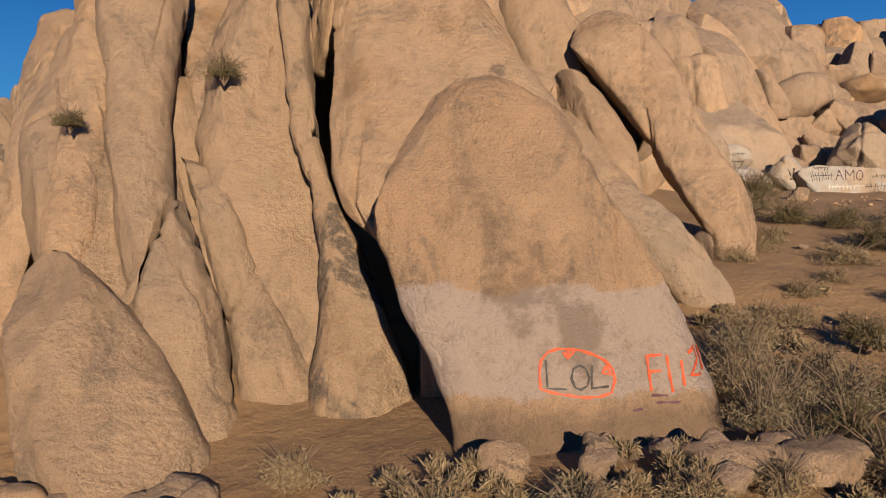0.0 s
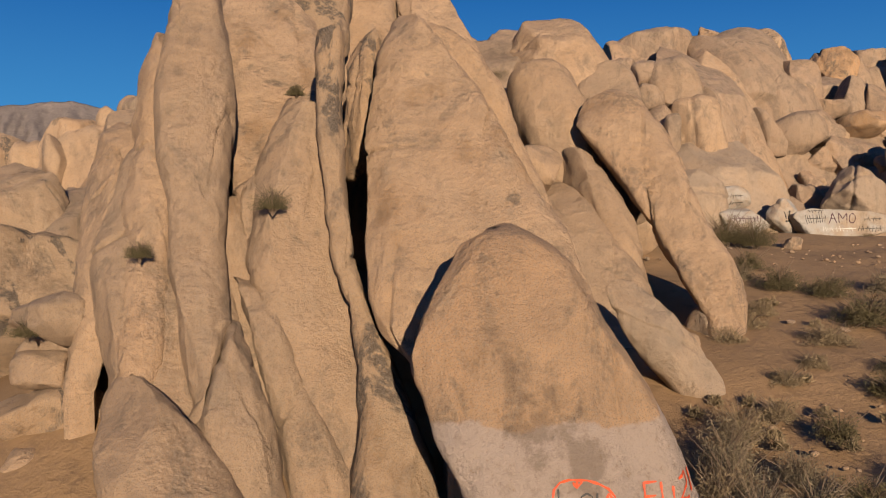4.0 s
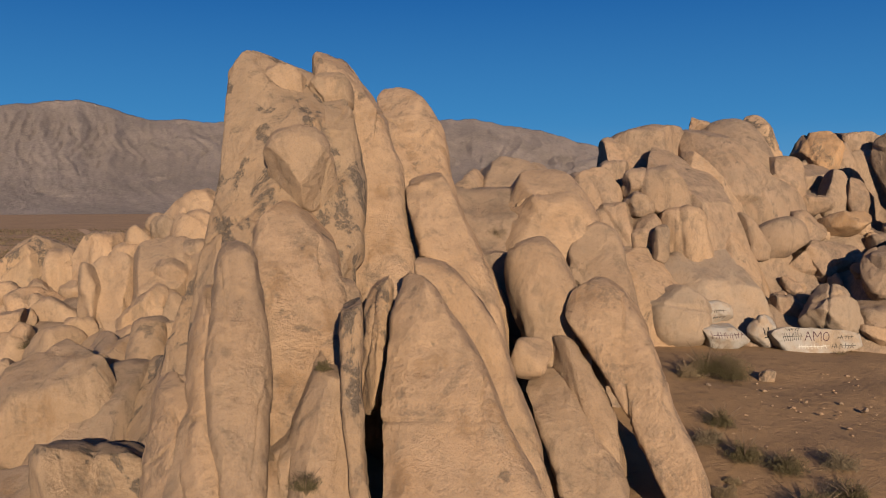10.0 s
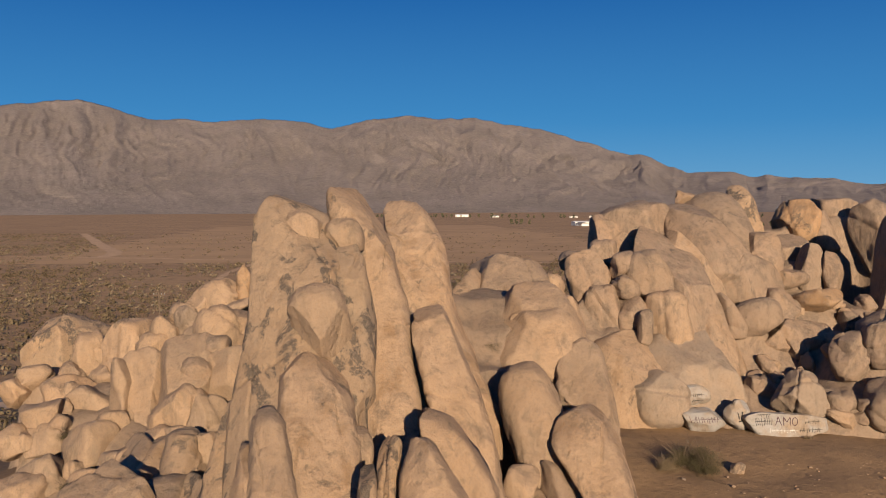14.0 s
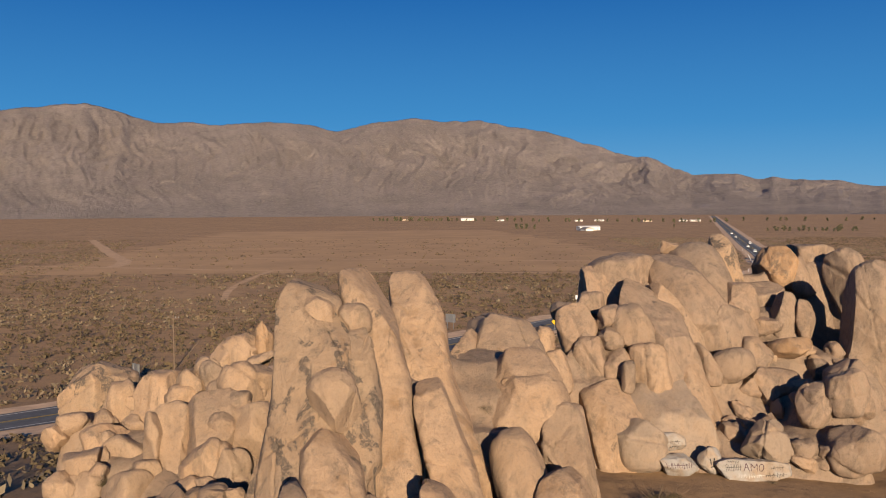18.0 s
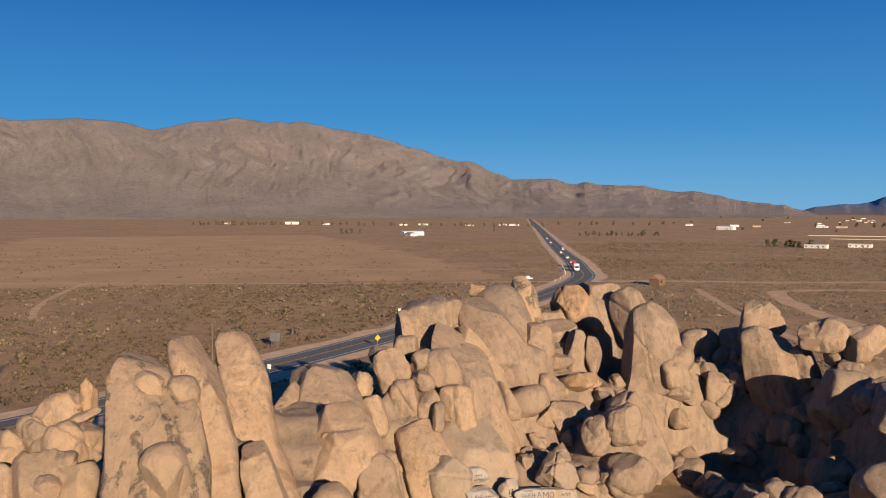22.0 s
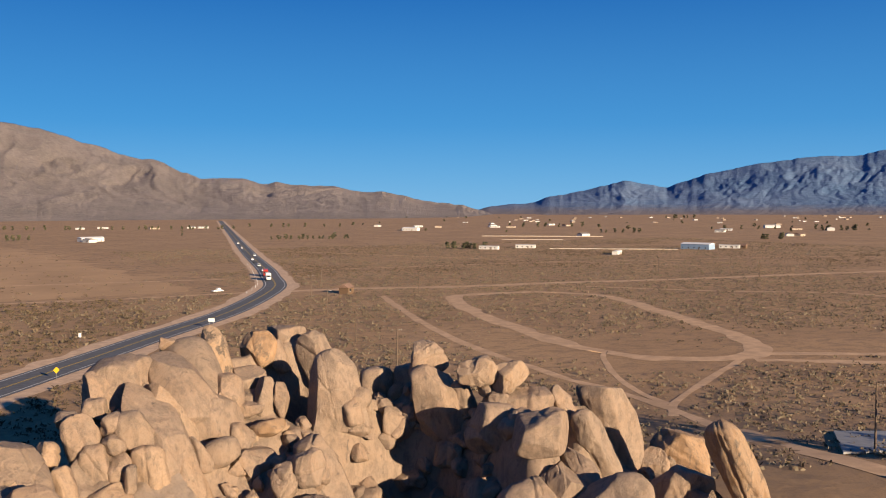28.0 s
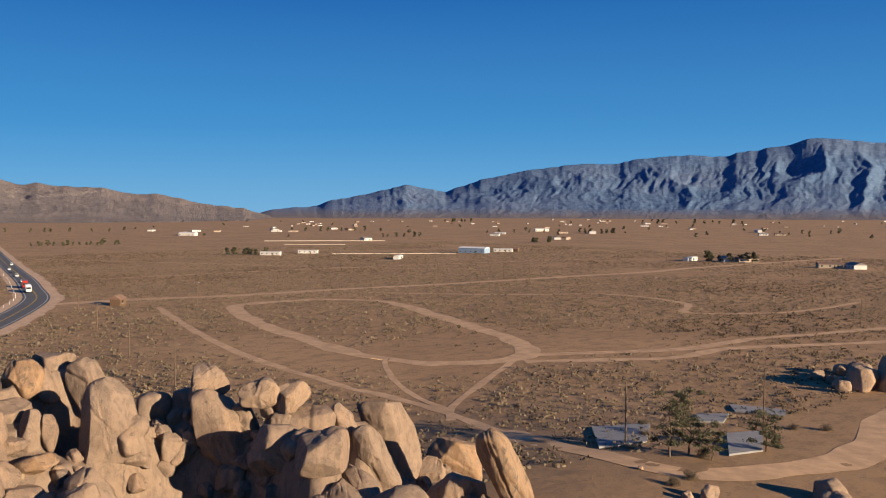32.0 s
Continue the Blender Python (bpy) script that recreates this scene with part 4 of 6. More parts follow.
rock("graffiti_rock", (13.84, 42.61, 4.4), (-87.5, 76.7, -83.2), (0.72, 0.75, 1.4), 3.4, 3.4, 0, 0.6, 4, "limewashed", 89)
rock("granite_boulder", (25.53, 45.02, 8.41), (-6.7, -6.6, -23.1), (1.46, 1.31, 1.58), 3, 3.2, 0, 0.5, 5, "weathered", 90)
rock("granite_boulder", (25.31, 42.75, 5.36), (-12.2, -10, -22.6), (2.09, 1.8, 1.73), 3, 3.2, 0, 0.8, 5, "weathered", 91)
rock("granite_boulder", (21.98, 43.22, 5.15), (-9.1, -14.7, -17.8), (0.99, 0.88, 0.7), 3.2, 3.2, 0, 0.7, 4, "weathered", 92)
rock("granite_boulder", (24, 45.63, 7.76), (-3.2, -4.9, -21.5), (1.07, 1.12, 1.27), 3, 3.2, 0, 0.5, 4, "weathered", 93)
rock("granite_slab", (32.07, 54.61, 11.6), (-3.2, -9.8, -20.5), (2.91, 2, 5), 2.6, 2.6, -0.28, 0.5, 6, "weathered", 94)
rock("granite_boulder", (27.88, 48.92, 6.29), (-16.6, -10.7, -18.7), (2.49, 2.42, 4.06), 3, 3.2, -0.4, 0.75, 5, "weathered", 95)
rock("granite_boulder", (23.72, 45.64, 7.45), (-11, -7.9, -16.9), (1.29, 1.23, 1.57), 3, 3.2, 0, 0.75, 5, "weathered", 96)
rock("granite_boulder", (25.99, 46.51, 7.29), (-11.3, -7.4, -18.5), (1.77, 1.38, 1.55), 3, 3.2, 0, 0.75, 5, "weathered", 97)
rock("granite_boulder", (34.05, 64.12, 13.48), (-12.7, -21.4, -17.6), (1.88, 1.93, 3.67), 3, 3.2, 0, 0.75, 5, "weathered", 98)
rock("granite_boulder", (41.5, 53.97, 15.18), (-2.9, -16.4, -25.6), (1.98, 1.52, 2.08), 2.6, 3.2, -0.25, 0.75, 5, "weathered", 99)
rock("granite_boulder", (41.96, 51.48, 10.12), (-2.6, -23.3, -23.9), (2.78, 2.31, 5.05), 2.8, 3.2, 0.1, 0.75, 5, "weathered", 100)
rock("granite_boulder", (43.35, 50.01, 11.16), (-0.5, -18.8, -26.5), (1.33, 1.23, 2.32), 3.2, 3.2, 0, 0.75, 5, "weathered", 101)
rock("granite_boulder", (44.03, 47.79, 14.42), (-6.7, -9.5, -30.3), (2.15, 1.65, 1.48), 3, 3.2, 0, 0.75, 5, "stained", 102)
rock("granite_boulder", (46.18, 45.79, 13.95), (-3.4, -13.2, -31.5), (2, 1.65, 1.65), 3, 3.2, 0, 0.75, 5, "stained", 103)
rock("granite_boulder", (47.95, 45.45, 11.12), (-15.1, -0.2, -35.2), (3.74, 2.48, 2.17), 2.8, 3.2, 0, 0.75, 5, "weathered", 104)
rock("granite_boulder", (42.48, 43.07, 10.07), (-8.3, -2.9, -32.2), (2.56, 2.2, 2.34), 2.6, 3.2, 0, 0.45, 5, "weathered", 105)
rock("granite_boulder", (41.54, 41.34, 3.48), (-8.8, -3.9, -30.7), (2.53, 2.48, 2.82), 2.6, 3.2, 0, 0.75, 5, "weathered", 106)
rock("granite_boulder", (43.32, 36.54, 11.04), (-7.9, -8.8, -33.9), (2.66, 2.2, 2.11), 2.8, 3.2, 0, 0.45, 5, "weathered", 107)
rock("granite_boulder", (40.6, 33.6, 4.6), (-30, -14, -30), (3.0, 2.8, 3.6), 3, 3, 0, 0.9, 6, "weathered", 108)
rock("granite_boulder", (43.6, 34.2, 6.4), (-36, -8, -36), (2.9, 2.4, 3.0), 3.2, 3.2, 0, 0.9, 6, "weathered", 180)
rock("granite_slab", (46.2, 33.6, 6.0), (-50, -30, -34), (1.6, 1.8, 4.6), 3.4, 3.4, 0, 0.8, 6, "weathered", 181)
rock("granite_slab", (43.8, 31.0, 4.2), (-52, -26, -32), (1.7, 1.8, 4.4), 3.4, 3.4, 0, 0.8, 6, "weathered", 182)
rock("granite_boulder", (39.4, 31.2, 2.6), (-34, -20, -26), (2.4, 2.2, 2.6), 3, 3, 0, 0.9, 5, "weathered", 183)
rock("granite_boulder", (47.6, 30.6, 4.6), (-40, -18, -36), (2.2, 2.0, 2.6), 3, 3, 0, 0.9, 5, "weathered", 184)
rock("granite_boulder", (45.77, 29.68, 5.79), (-26.3, -14.8, -35.9), (3.73, 2.2, 2.95), 2.8, 3.2, 0, 0.75, 5, "weathered", 109)
rock("granite_pillar", (57.29, 43.45, 7.74), (10.7, -24.1, -34.4), (2.82, 1.93, 6.34), 3.2, 3.4, 0, 0.75, 5, "weathered", 110)
rock("granite_pillar", (52.85, 40.77, 7.39), (8.2, -27, -31.7), (1.59, 1.38, 4.03), 3, 3, 0, 0.75, 5, "weathered", 111)
rock("granite_pillar", (51.36, 43.59, 10.52), (0.3, -18.3, -33.4), (0.98, 1.1, 2.76), 3, 3.2, 0, 0.75, 5, "weathered", 112)
rock("granite_boulder", (60.88, 41.28, 4.06), (-7.1, -6.6, -41.6), (1.49, 1.23, 2.08), 3.2, 3.2, 0, 0.75, 5, "weathered", 113)
rock("granite_boulder", (64.5, 41.96, 4.77), (-2.6, -8.7, -42.5), (3.43, 2.48, 3.47), 2.8, 3.2, 0, 0.75, 5, "orange", 114)
rock("granite_pillar", (59.41, 29.4, 7.38), (14.9, -26.2, -40.6), (1.87, 1.65, 4.92), 2.8, 2.8, 0, 0.75, 5, "orange", 115)
rock("granite_boulder", (58.12, 34.82, 4.34), (-1.6, -12.1, -41.4), (3.08, 1.93, 2.2), 2.8, 3.2, 0, 0.75, 5, "weathered", 116)
rock("granite_boulder", (38.45, 58.75, 11.4), (-6.3, -7.2, -24), (2.09, 1.65, 2.31), 3.2, 3.2, 0, 0.5, 4, "weathered", 120)
rock("granite_boulder", (41.23, 57.66, 11.77), (-7.8, -9.4, -25.4), (1.95, 1.52, 1.94), 3.2, 3.2, 0, 0.5, 4, "weathered", 121)
rock("granite_boulder", (35.52, 55.29, 10.45), (-1.2, -19.1, -20.1), (0.58, 0.6, 1.44), 3.2, 3.2, 0, 0.5, 4, "weathered", 122)
rock("granite_block", (-27, 50.45, 7.36), (-11.3, -6.5, 26.3), (2.98, 2.56, 2.15), 3, 3.2, 0, 0.9, 5, "varnished", 123)
rock("granite_boulder", (-23.94, 47.64, 6.51), (-12.1, -1.5, 24.2), (1.32, 1.92, 2.25), 3, 3.2, 0, 0.7, 4, "granite", 124)
rock("granite_boulder", (-20.59, 45.75, 7.28), (-16.1, 3.2, 21.2), (2.25, 2.56, 2.44), 3, 3.2, 0, 0.8, 5, "stained", 125)
rock("granite_pillar", (-18.69, 39.72, 6.26), (-16.9, -0.5, 22.2), (0.72, 1.28, 2.55), 3.2, 3, 0, 0.3, 4, "granite", 126)
rock("granite_pillar", (-17.41, 40.03, 5.7), (-21.4, -7.1, 22), (1.42, 1.92, 3.23), 2.8, 3, 0, 0.7, 5, "granite", 127)
rock("granite_boulder", (-18.4, 44.24, 7.86), (-20.1, -5.8, 20.8), (1.28, 1.92, 1.42), 3.2, 3.2, 0, 0.7, 4, "granite", 128)
rock("granite_boulder", (-17.71, 44.74, 9), (-26.1, -10.3, 20.4), (1.11, 1.77, 1.14), 3.2, 3.2, 0, 0.7, 4, "granite", 129)
rock("granite_boulder", (-16.94, 45.56, 9.65), (-23.7, -8.7, 19), (1.13, 1.77, 1.22), 3.2, 3.2, 0, 0.7, 4, "granite", 130)
rock("granite_boulder", (-16.28, 46.26, 10.3), (-19.7, -9.5, 18.1), (1.24, 1.92, 1.5), 3.2, 3.2, 0, 0.7, 4, "granite", 131)
rock("granite_boulder", (-14.9, 46.66, 10.79), (-22.4, -14.1, 16.9), (1.43, 1.92, 1.36), 3.2, 3.2, 0, 0.7, 4, "granite", 132)
rock("granite_block", (-13.56, 46.59, 11.66), (-9.6, 0, 14.4), (0.63, 1.13, 1.68), 3.4, 3.2, 0, 0.7, 4, "orange", 133)
rock("granite_slab", (-13.71, 44.72, 10.68), (-9.1, 69.9, 1.3), (0.46, 0.96, 1.52), 3, 3.2, 0, 0.7, 4, "granite", 134)
rock("granite_boulder", (-13.58, 43.12, 9.06), (-26, -2.2, 15.7), (2.12, 2.56, 1.64), 3.2, 3.2, 0, 0.7, 5, "granite", 135)
rock("granite_dome", (-14.69, 39.59, 6.74), (-23.8, -4.5, 18.6), (2.29, 2.88, 3.02), 2.8, 2.8, 0, 0.7, 5, "granite", 136)
rock("granite_boulder", (-12.86, 39.25, 7.35), (-32.4, -7, 17), (1.56, 2.07, 1.97), 3.2, 3.2, 0, 0.7, 4, "granite", 137)
rock("granite_boulder", (-14.69, 36.89, 5.68), (-22.4, 8.4, 17), (1.56, 2.07, 1.68), 3.2, 3.2, 0, 0.7, 5, "granite", 138)
rock("granite_boulder", (-12.94, 35.9, 5.64), (-30.7, -4.8, 18.2), (1.22, 1.77, 1.47), 3.2, 3.2, 0, 0.7, 4, "granite", 139)
rock("granite_boulder", (-23.08, 39.67, 5.19), (-10.6, -4.5, 27.6), (1.22, 1.6, 1.06), 2.8, 3.2, 0, 0.7, 4, "granite", 140)
rock("granite_boulder", (-22.59, 38.6, 4.09), (-7.6, 0.5, 26.6), (1.1, 1.43, 1.1), 3.2, 3.2, 0, 0.3, 4, "granite", 141)
rock("granite_boulder", (-23.99, 38.59, 4.17), (-9.7, -2.3, 28.6), (1.1, 1.43, 1.05), 3.2, 3.2, 0, 0.7, 4, "granite", 142)
rock("granite_boulder", (-23.16, 42.79, 5.4), (-24, -8.8, 26.9), (1.87, 1.92, 1.37), 3, 3.2, 0, 0.7, 4, "granite", 143)
rock("granite_boulder", (-21.33, 41.8, 5), (-23.7, -9.5, 25.8), (1.66, 1.92, 1.37), 3, 3.2, 0, 0.7, 4, "granite", 144)
rock("granite_boulder", (-26.62, 45.59, 5.98), (-10.4, -1.2, 27.4), (1.14, 1.43, 0.9), 3.2, 3.2, 0, 0.7, 4, "granite", 145)
rock("granite_boulder", (-27.43, 44.84, 5.4), (-25.1, -4.4, 29), (0.93, 1.43, 0.81), 3.2, 3.2, 0, 0.7, 4, "granite", 146)
rock("granite_boulder", (-15.41, 33.84, 4.08), (-25.4, -0.7, 21.2), (1.31, 1.6, 1.02), 3, 3.2, 0, 0.6, 4, "granite", 147)
rock("granite_boulder", (-16.74, 34.48, 4.06), (-24.9, -10, 24.9), (1.08, 1.43, 0.86), 3, 3.2, 0, 0.6, 4, "granite", 148)
rock("granite_boulder", (-15.16, 35.12, 4.43), (-30.7, -5.5, 21.5), (1.13, 1.6, 1.23), 3, 3.2, 0, 0.6, 4, "granite", 149)
rock("granite_boulder", (-15.01, 31.19, 2.25), (-45.8, -10.9, 25.4), (1.77, 2.07, 1.38), 3, 3.2, 0, 0.6, 4, "stained", 150)
rock("granite_boulder", (-12.45, 32.69, 2.96), (-28.2, -4.5, 19.1), (1.47, 1.92, 2.56), 3, 3.2, 0, 0.6, 4, "granite", 151)
rock("granite_boulder", (-13.45, 31.83, 3.03), (-25.5, -2, 20.1), (1.24, 1.77, 2.06), 3, 3.2, 0, 0.6, 4, "granite", 152)
rock("granite_boulder", (-18.46, 33.71, 2.69), (-25, -7.4, 26.9), (1.38, 1.77, 1.25), 3, 3.2, 0, 0.7, 4, "granite", 153)
rock("granite_boulder", (-21.22, 35.48, 2.76), (-27.5, -8.2, 29.2), (1.6, 1.77, 1.19), 3, 3.2, 0, 0.7, 4, "granite", 154)
rock("granite_boulder", (-19.43, 37.12, 4.1), (-22.8, -6.3, 25.6), (1.57, 1.77, 1.33), 3, 3.2, 0, 0.7, 4, "granite", 155)
rock("granite_boulder", (-21.69, 34.16, 2.22), (-27.3, -3.5, 29.2), (1.32, 1.77, 1.45), 3, 3.2, 0, 0.7, 4, "granite", 156)
rock("granite_boulder", (-18.94, 38.58, 4.7), (-17.3, -3.5, 23.7), (1.06, 1.6, 1.09), 3, 3.2, 0, 0.7, 4, "granite", 157)
rock("granite_slab", (-13.44, 27.45, 1.96), (-60.5, 22.1, 17.9), (1.56, 1.75, 7.19), 3, 3, 0, 0.7, 5, "varnished", 158)
rock("granite_slab", (-10.13, 23.88, 2.56), (-52.4, 5.4, 19), (0.87, 1.5, 5.11), 3, 3, 0, 0.7, 5, "varnished", 159)
rock("granite_slab", (-16.62, 28.8, 0.21), (-70.7, 8.6, 25), (1.37, 1.75, 5.44), 3, 3, 0, 0.7, 5, "stained", 160)
rock("granite_slab", (-8.67, 22.64, 4.25), (-45, 5.4, 17.3), (1.07, 2.25, 6.1), 3.4, 3.4, 0, 0.7, 5, "varnished", 163)
rock("granite_slab", (-11.71, 28.04, 3.18), (-50.6, 10.3, 18.3), (1.35, 2, 5.86), 3.4, 3.4, 0, 0.8, 5, "stained", 164)
rock("granite_slab", (-14.33, 29.46, 2.02), (-59.9, 2.5, 23.1), (1.38, 2.25, 6.26), 3.4, 3.4, 0, 0.8, 5, "stained", 165)
rock("granite_slab", (-7.21, 17.56, 4.5), (-27, 1.3, 22.3), (0.72, 1.8, 3.22), 2.8, 10, 0, 0.3, 6, "granite", 166, ((-0.943, -1.06, 0.19), (-0.421, -0.86, 0.45), (0.113, -0.76, 0.69), (0.417, -0.56, 0.76), (0.695, -0.47, 0.78), (0.839, -0.25, 0.67), (0.943, 0, 0.51)))
rock("granite_apron", (-5.84, 16.71, 4.58), (-37.4, 0.8, 17.1), (1.42, 1.5, 4.08), 2.6, 10, 0, 0.3, 6, "granite", 167, ((-0.943, -0.98, 1.37), (-0.894, -1.03, 1.38), (-0.58, -1.29, 1.34), (-0.412, -1.52, 1.32), (-0.176, -1.56, 1.26), (0.012, -1.41, 1.24), (0.208, -1.16, 1.21), (0.416, -0.93, 1.19), (0.634, -0.61, 1.16), (0.943, -0.48, 1.14)))
rock("granite_apron", (-4.03, 16.42, 3.19), (-23.9, 3.1, 13.4), (1.69, 1.2, 4.18), 4, 10, 0, 0.35, 6, "stained", 168, ((-0.943, -0.8, 2.05), (-0.642, -1.16, 1.99), (-0.272, -1.37, 2.01), (0.102, -1.34, 1.73), (0.506, -1.09, 1.48), (0.794, -0.68, 1.16), (0.943, -0.33, 0.77)))

rock("granite_apron", (-10.41, 20.5, 2.8), (-30, 12, 24), (2.3, 2.4, 2.3), 3, 3, 0, 0.7, 5, "varnished", 170)
rock("granite_apron", (-14.18, 26, 4.37), (-30, -6, 26), (2.4, 2.2, 2.6), 3, 3, 0, 0.7, 5, "stained", 171)
rock("granite_apron", (-13.1, 20, 2.01), (-24, 5, 28), (2.4, 2.2, 1.9), 3, 3, 0, 0.7, 5, "stained", 172)
rock("granite_apron", (-8.2, 18.8, 2.29), (-25, 6, 24), (1.1, 1.6, 1.3), 3, 3, 0, 0.7, 5, "granite", 173)

# ---- the packed core of the outcrop under and between the rocks ----
CELL = 0.35
cx0, cy0 = -36.0, 5.0
cnx, cny = 320, 200
top = np.full((cny, cnx), -99.0)
for ob, v in ROCKS:
    w = v @ np.array(ob.matrix_basis.to_3x3()).T + np.array(ob.matrix_basis.translation)
    i, j = ((w[:, 0] - cx0) / CELL).astype(int), ((w[:, 1] - cy0) / CELL).astype(int)
    ok = (i >= 0) & (i < cnx) & (j >= 0) & (j < cny)
    np.maximum.at(top, (j[ok], i[ok]), w[ok, 2])


def window(a, r, pick):
    """A running maximum or minimum over a square of half-width r."""
    for axis in (0, 1):
        best = a
        for k in range(1, r + 1):
            best = pick(best, pick(np.roll(a, k, axis), np.roll(a, -k, axis)))
        a = best
    return a


CX, CY = np.meshgrid(cx0 + CELL * (np.arange(cnx) + 0.5), cy0 + CELL * (np.arange(cny) + 0.5))
under = ground_z(CX, CY)
core = window(window(np.maximum(top, under), 6, np.maximum), 8, np.minimum)
for k in range(3):
    core = (core + np.roll(core, 1, 0) + np.roll(core, -1, 0) + np.roll(core, 1, 1) + np.roll(core, -1, 1)) / 5
p3 = np.stack([CX.ravel(), CY.ravel(), core.ravel() * 0.6], 1)
seeds = np.random.default_rng(5)
lump = np.zeros(len(p3))
for scale, height in ((2.2, 0.9), (0.9, 0.36)):
    g0 = np.floor(p3 / scale)
    near = np.full(len(p3), 9.0)
    for a in (-1, 0, 1):
        for b in (-1, 0, 1):
            for c in (-1, 0, 1):
                k = g0 + np.array([a, b, c])
                at = k + 0.5 + 0.42 * np.stack([lattice(k[:, 0], k[:, 1], k[:, 2], s) for s in (1, 2, 3)], 1)
                near = np.minimum(near, np.linalg.norm(p3 / scale - at, axis=1))
    lump += height * (np.sqrt(np.clip(1 - (near / 0.95) ** 2, 0, 1)) - 0.5)
rise = np.clip((core - under - 0.6) / 1.5, 0, 1) * ((CY > 31) | (CX < -11))
hollow = np.clip(1.7 - 1.3 * np.hypot((CX - 38.2) / 5.2, (CY - 47.0) / 6.5), 0, 1)
core = core + (np.minimum(core, under + 2.6) - core) * hollow
core = np.where(rise > 0, core - np.where(CX > 30, 1.9, np.where(CX > 3, 1.9, 1.2)) + lump.reshape(core.shape) * rise, under - 0.6)
core = np.minimum(core, under - 0.5 + 99 * rise)
ci = np.arange(cnx * cny).reshape(cny, cnx)
cq = np.stack([ci[:-1, :-1], ci[:-1, 1:], ci[1:, 1:], ci[1:, :-1]], -1).reshape(-1, 4)
high = (rise.ravel()[cq] > 0).any(1)
core_ob = new("granite_rubble", quick_mesh("granite_rubble", np.stack([CX.ravel(), CY.ravel(), core.ravel()], 1), cq[high], "weathered"))
tagged(core_ob, "packed broken granite rubble filling the outcrop", "rock rubble", kind="stuff")

# ---- smaller boulders lodged on the core ----
SMALL = [rock_points((1, 0.85, 0.8), 3.6, 3.6, 0, 0.9, 4, 900 + k) for k in range(14)]
LODGED = [quick_mesh("granite_boulder", v, f, "weathered") for v, f in SMALL]
LOOSE_V, LOOSE_F, LOOSE_N = [], [], [0]
rng = np.random.default_rng(11)


def lodge(n, x0, x1, y0, y1, small, big):
    made = 0
    while made < n:
        x, y = rng.uniform(x0, x1), rng.uniform(y0, y1)
        i, j = int((x - cx0) / CELL), int((y - cy0) / CELL)
        if rise[j, i] < 0.3 or top[j, i] > core[j, i] + 1.6:
            made += 0.2
            continue
        s = rng.uniform(small, big)
        m = pose(x, y, core[j, i] + s * 0.15, *rng.uniform(-25, 25, 2), rng.uniform(0, 360)) @ Matrix.Diagonal((s * rng.uniform(0.8, 1.3), s, s * rng.uniform(0.8, 1.5), 1))
        made += 1
        if s < small + (big - small) * 0.66:
            v, f = SMALL[rng.integers(len(SMALL))]
            LOOSE_V.append(v @ np.array(m.to_3x3()).T + np.array(m.translation))
            LOOSE_F.append(f + LOOSE_N[0])
            LOOSE_N[0] += len(v)
            continue
        ob = new("granite_boulder", LODGED[rng.integers(len(LODGED))])
        ob.matrix_basis = m
        tagged(ob, "small tan granite boulder lodged between larger rocks", "rock", "small boulders in the outcrop")


lodge(60, -30, -8, 27, 50, 0.4, 1.0)
lodge(26, 2, 24, 34, 58, 0.3, 0.7)
lodge(70, 18, 34, 42, 62, 0.4, 1.0)
lodge(30, 46, 64, 26, 60, 0.4, 1.0)
for k in range(120):
    x, y = rng.uniform(32.5, 45), rng.uniform(38, 58)
    s = rng.uniform(0.5, 1.6)
    ob = new("granite_boulder", LODGED[rng.integers(len(LODGED))])
    ob.matrix_basis = pose(x, y, max(ground_at(x, y), core[int((y - cy0) / CELL), int((x - cx0) / CELL)]) + s * 0.3, *rng.uniform(-25, 25, 2), rng.uniform(0, 360)) @ Matrix.Diagonal((s * rng.uniform(0.8, 1.3), s, s * rng.uniform(0.8, 1.4), 1))
    tagged(ob, "fallen tan granite boulder in the shaded hollow", "rock", "small boulders in the outcrop")

loose = new("small_boulders", quick_mesh("small_boulders", np.concatenate(LOOSE_V), np.concatenate(LOOSE_F), "granite"))
tagged(loose, "small broken granite boulders packed between the rocks", "rock rubble", kind="stuff")

from mathutils.bvhtree import BVHTree

# ---- plants ----


def leaf_cloud(n, centre, radii, size, rng, hollow=0.45, up=0.3, thin=0.5, splay=0.0):
    """Small kinked leaf pairs through an uneven rounded crown: verts and faces."""
    d = rng.normal(size=(n, 3))
    d /= np.linalg.norm(d, axis=1)[:, None]
    d[:, 2] = np.abs(d[:, 2]) * 1.1 - up * 0.4
    lobes = 0.72 + 0.42 * vnoise(d * 2.3 + rng.uniform(0, 40), 3)
    p = np.array(centre) + d * np.array(radii) * (rng.uniform(hollow, 1, n) * lobes)[:, None]
    a, b = rng.normal(size=(n, 3)), rng.normal(size=(n, 3))
    a = a * (1 - 0.6 * splay) + splay * (d * 1.2 + np.array([0, 0, 0.6]))
    a /= np.linalg.norm(a, axis=1)[:, None]
    b -= a * (a * b).sum(1)[:, None]
    b /= np.linalg.norm(b, axis=1)[:, None]
    s = size * rng.uniform(0.5, 1.4, n)[:, None]
    v = np.stack([p - a * s, p + b * s * thin, p + a * s, p - b * s * thin + np.cross(a, b) * s * 0.3], 1).reshape(-1, 3)
    k = np.arange(n)[:, None] * 4
    return v, np.concatenate([k + np.array([[0, 1, 2]]), k + np.array([[0, 2, 3]])])


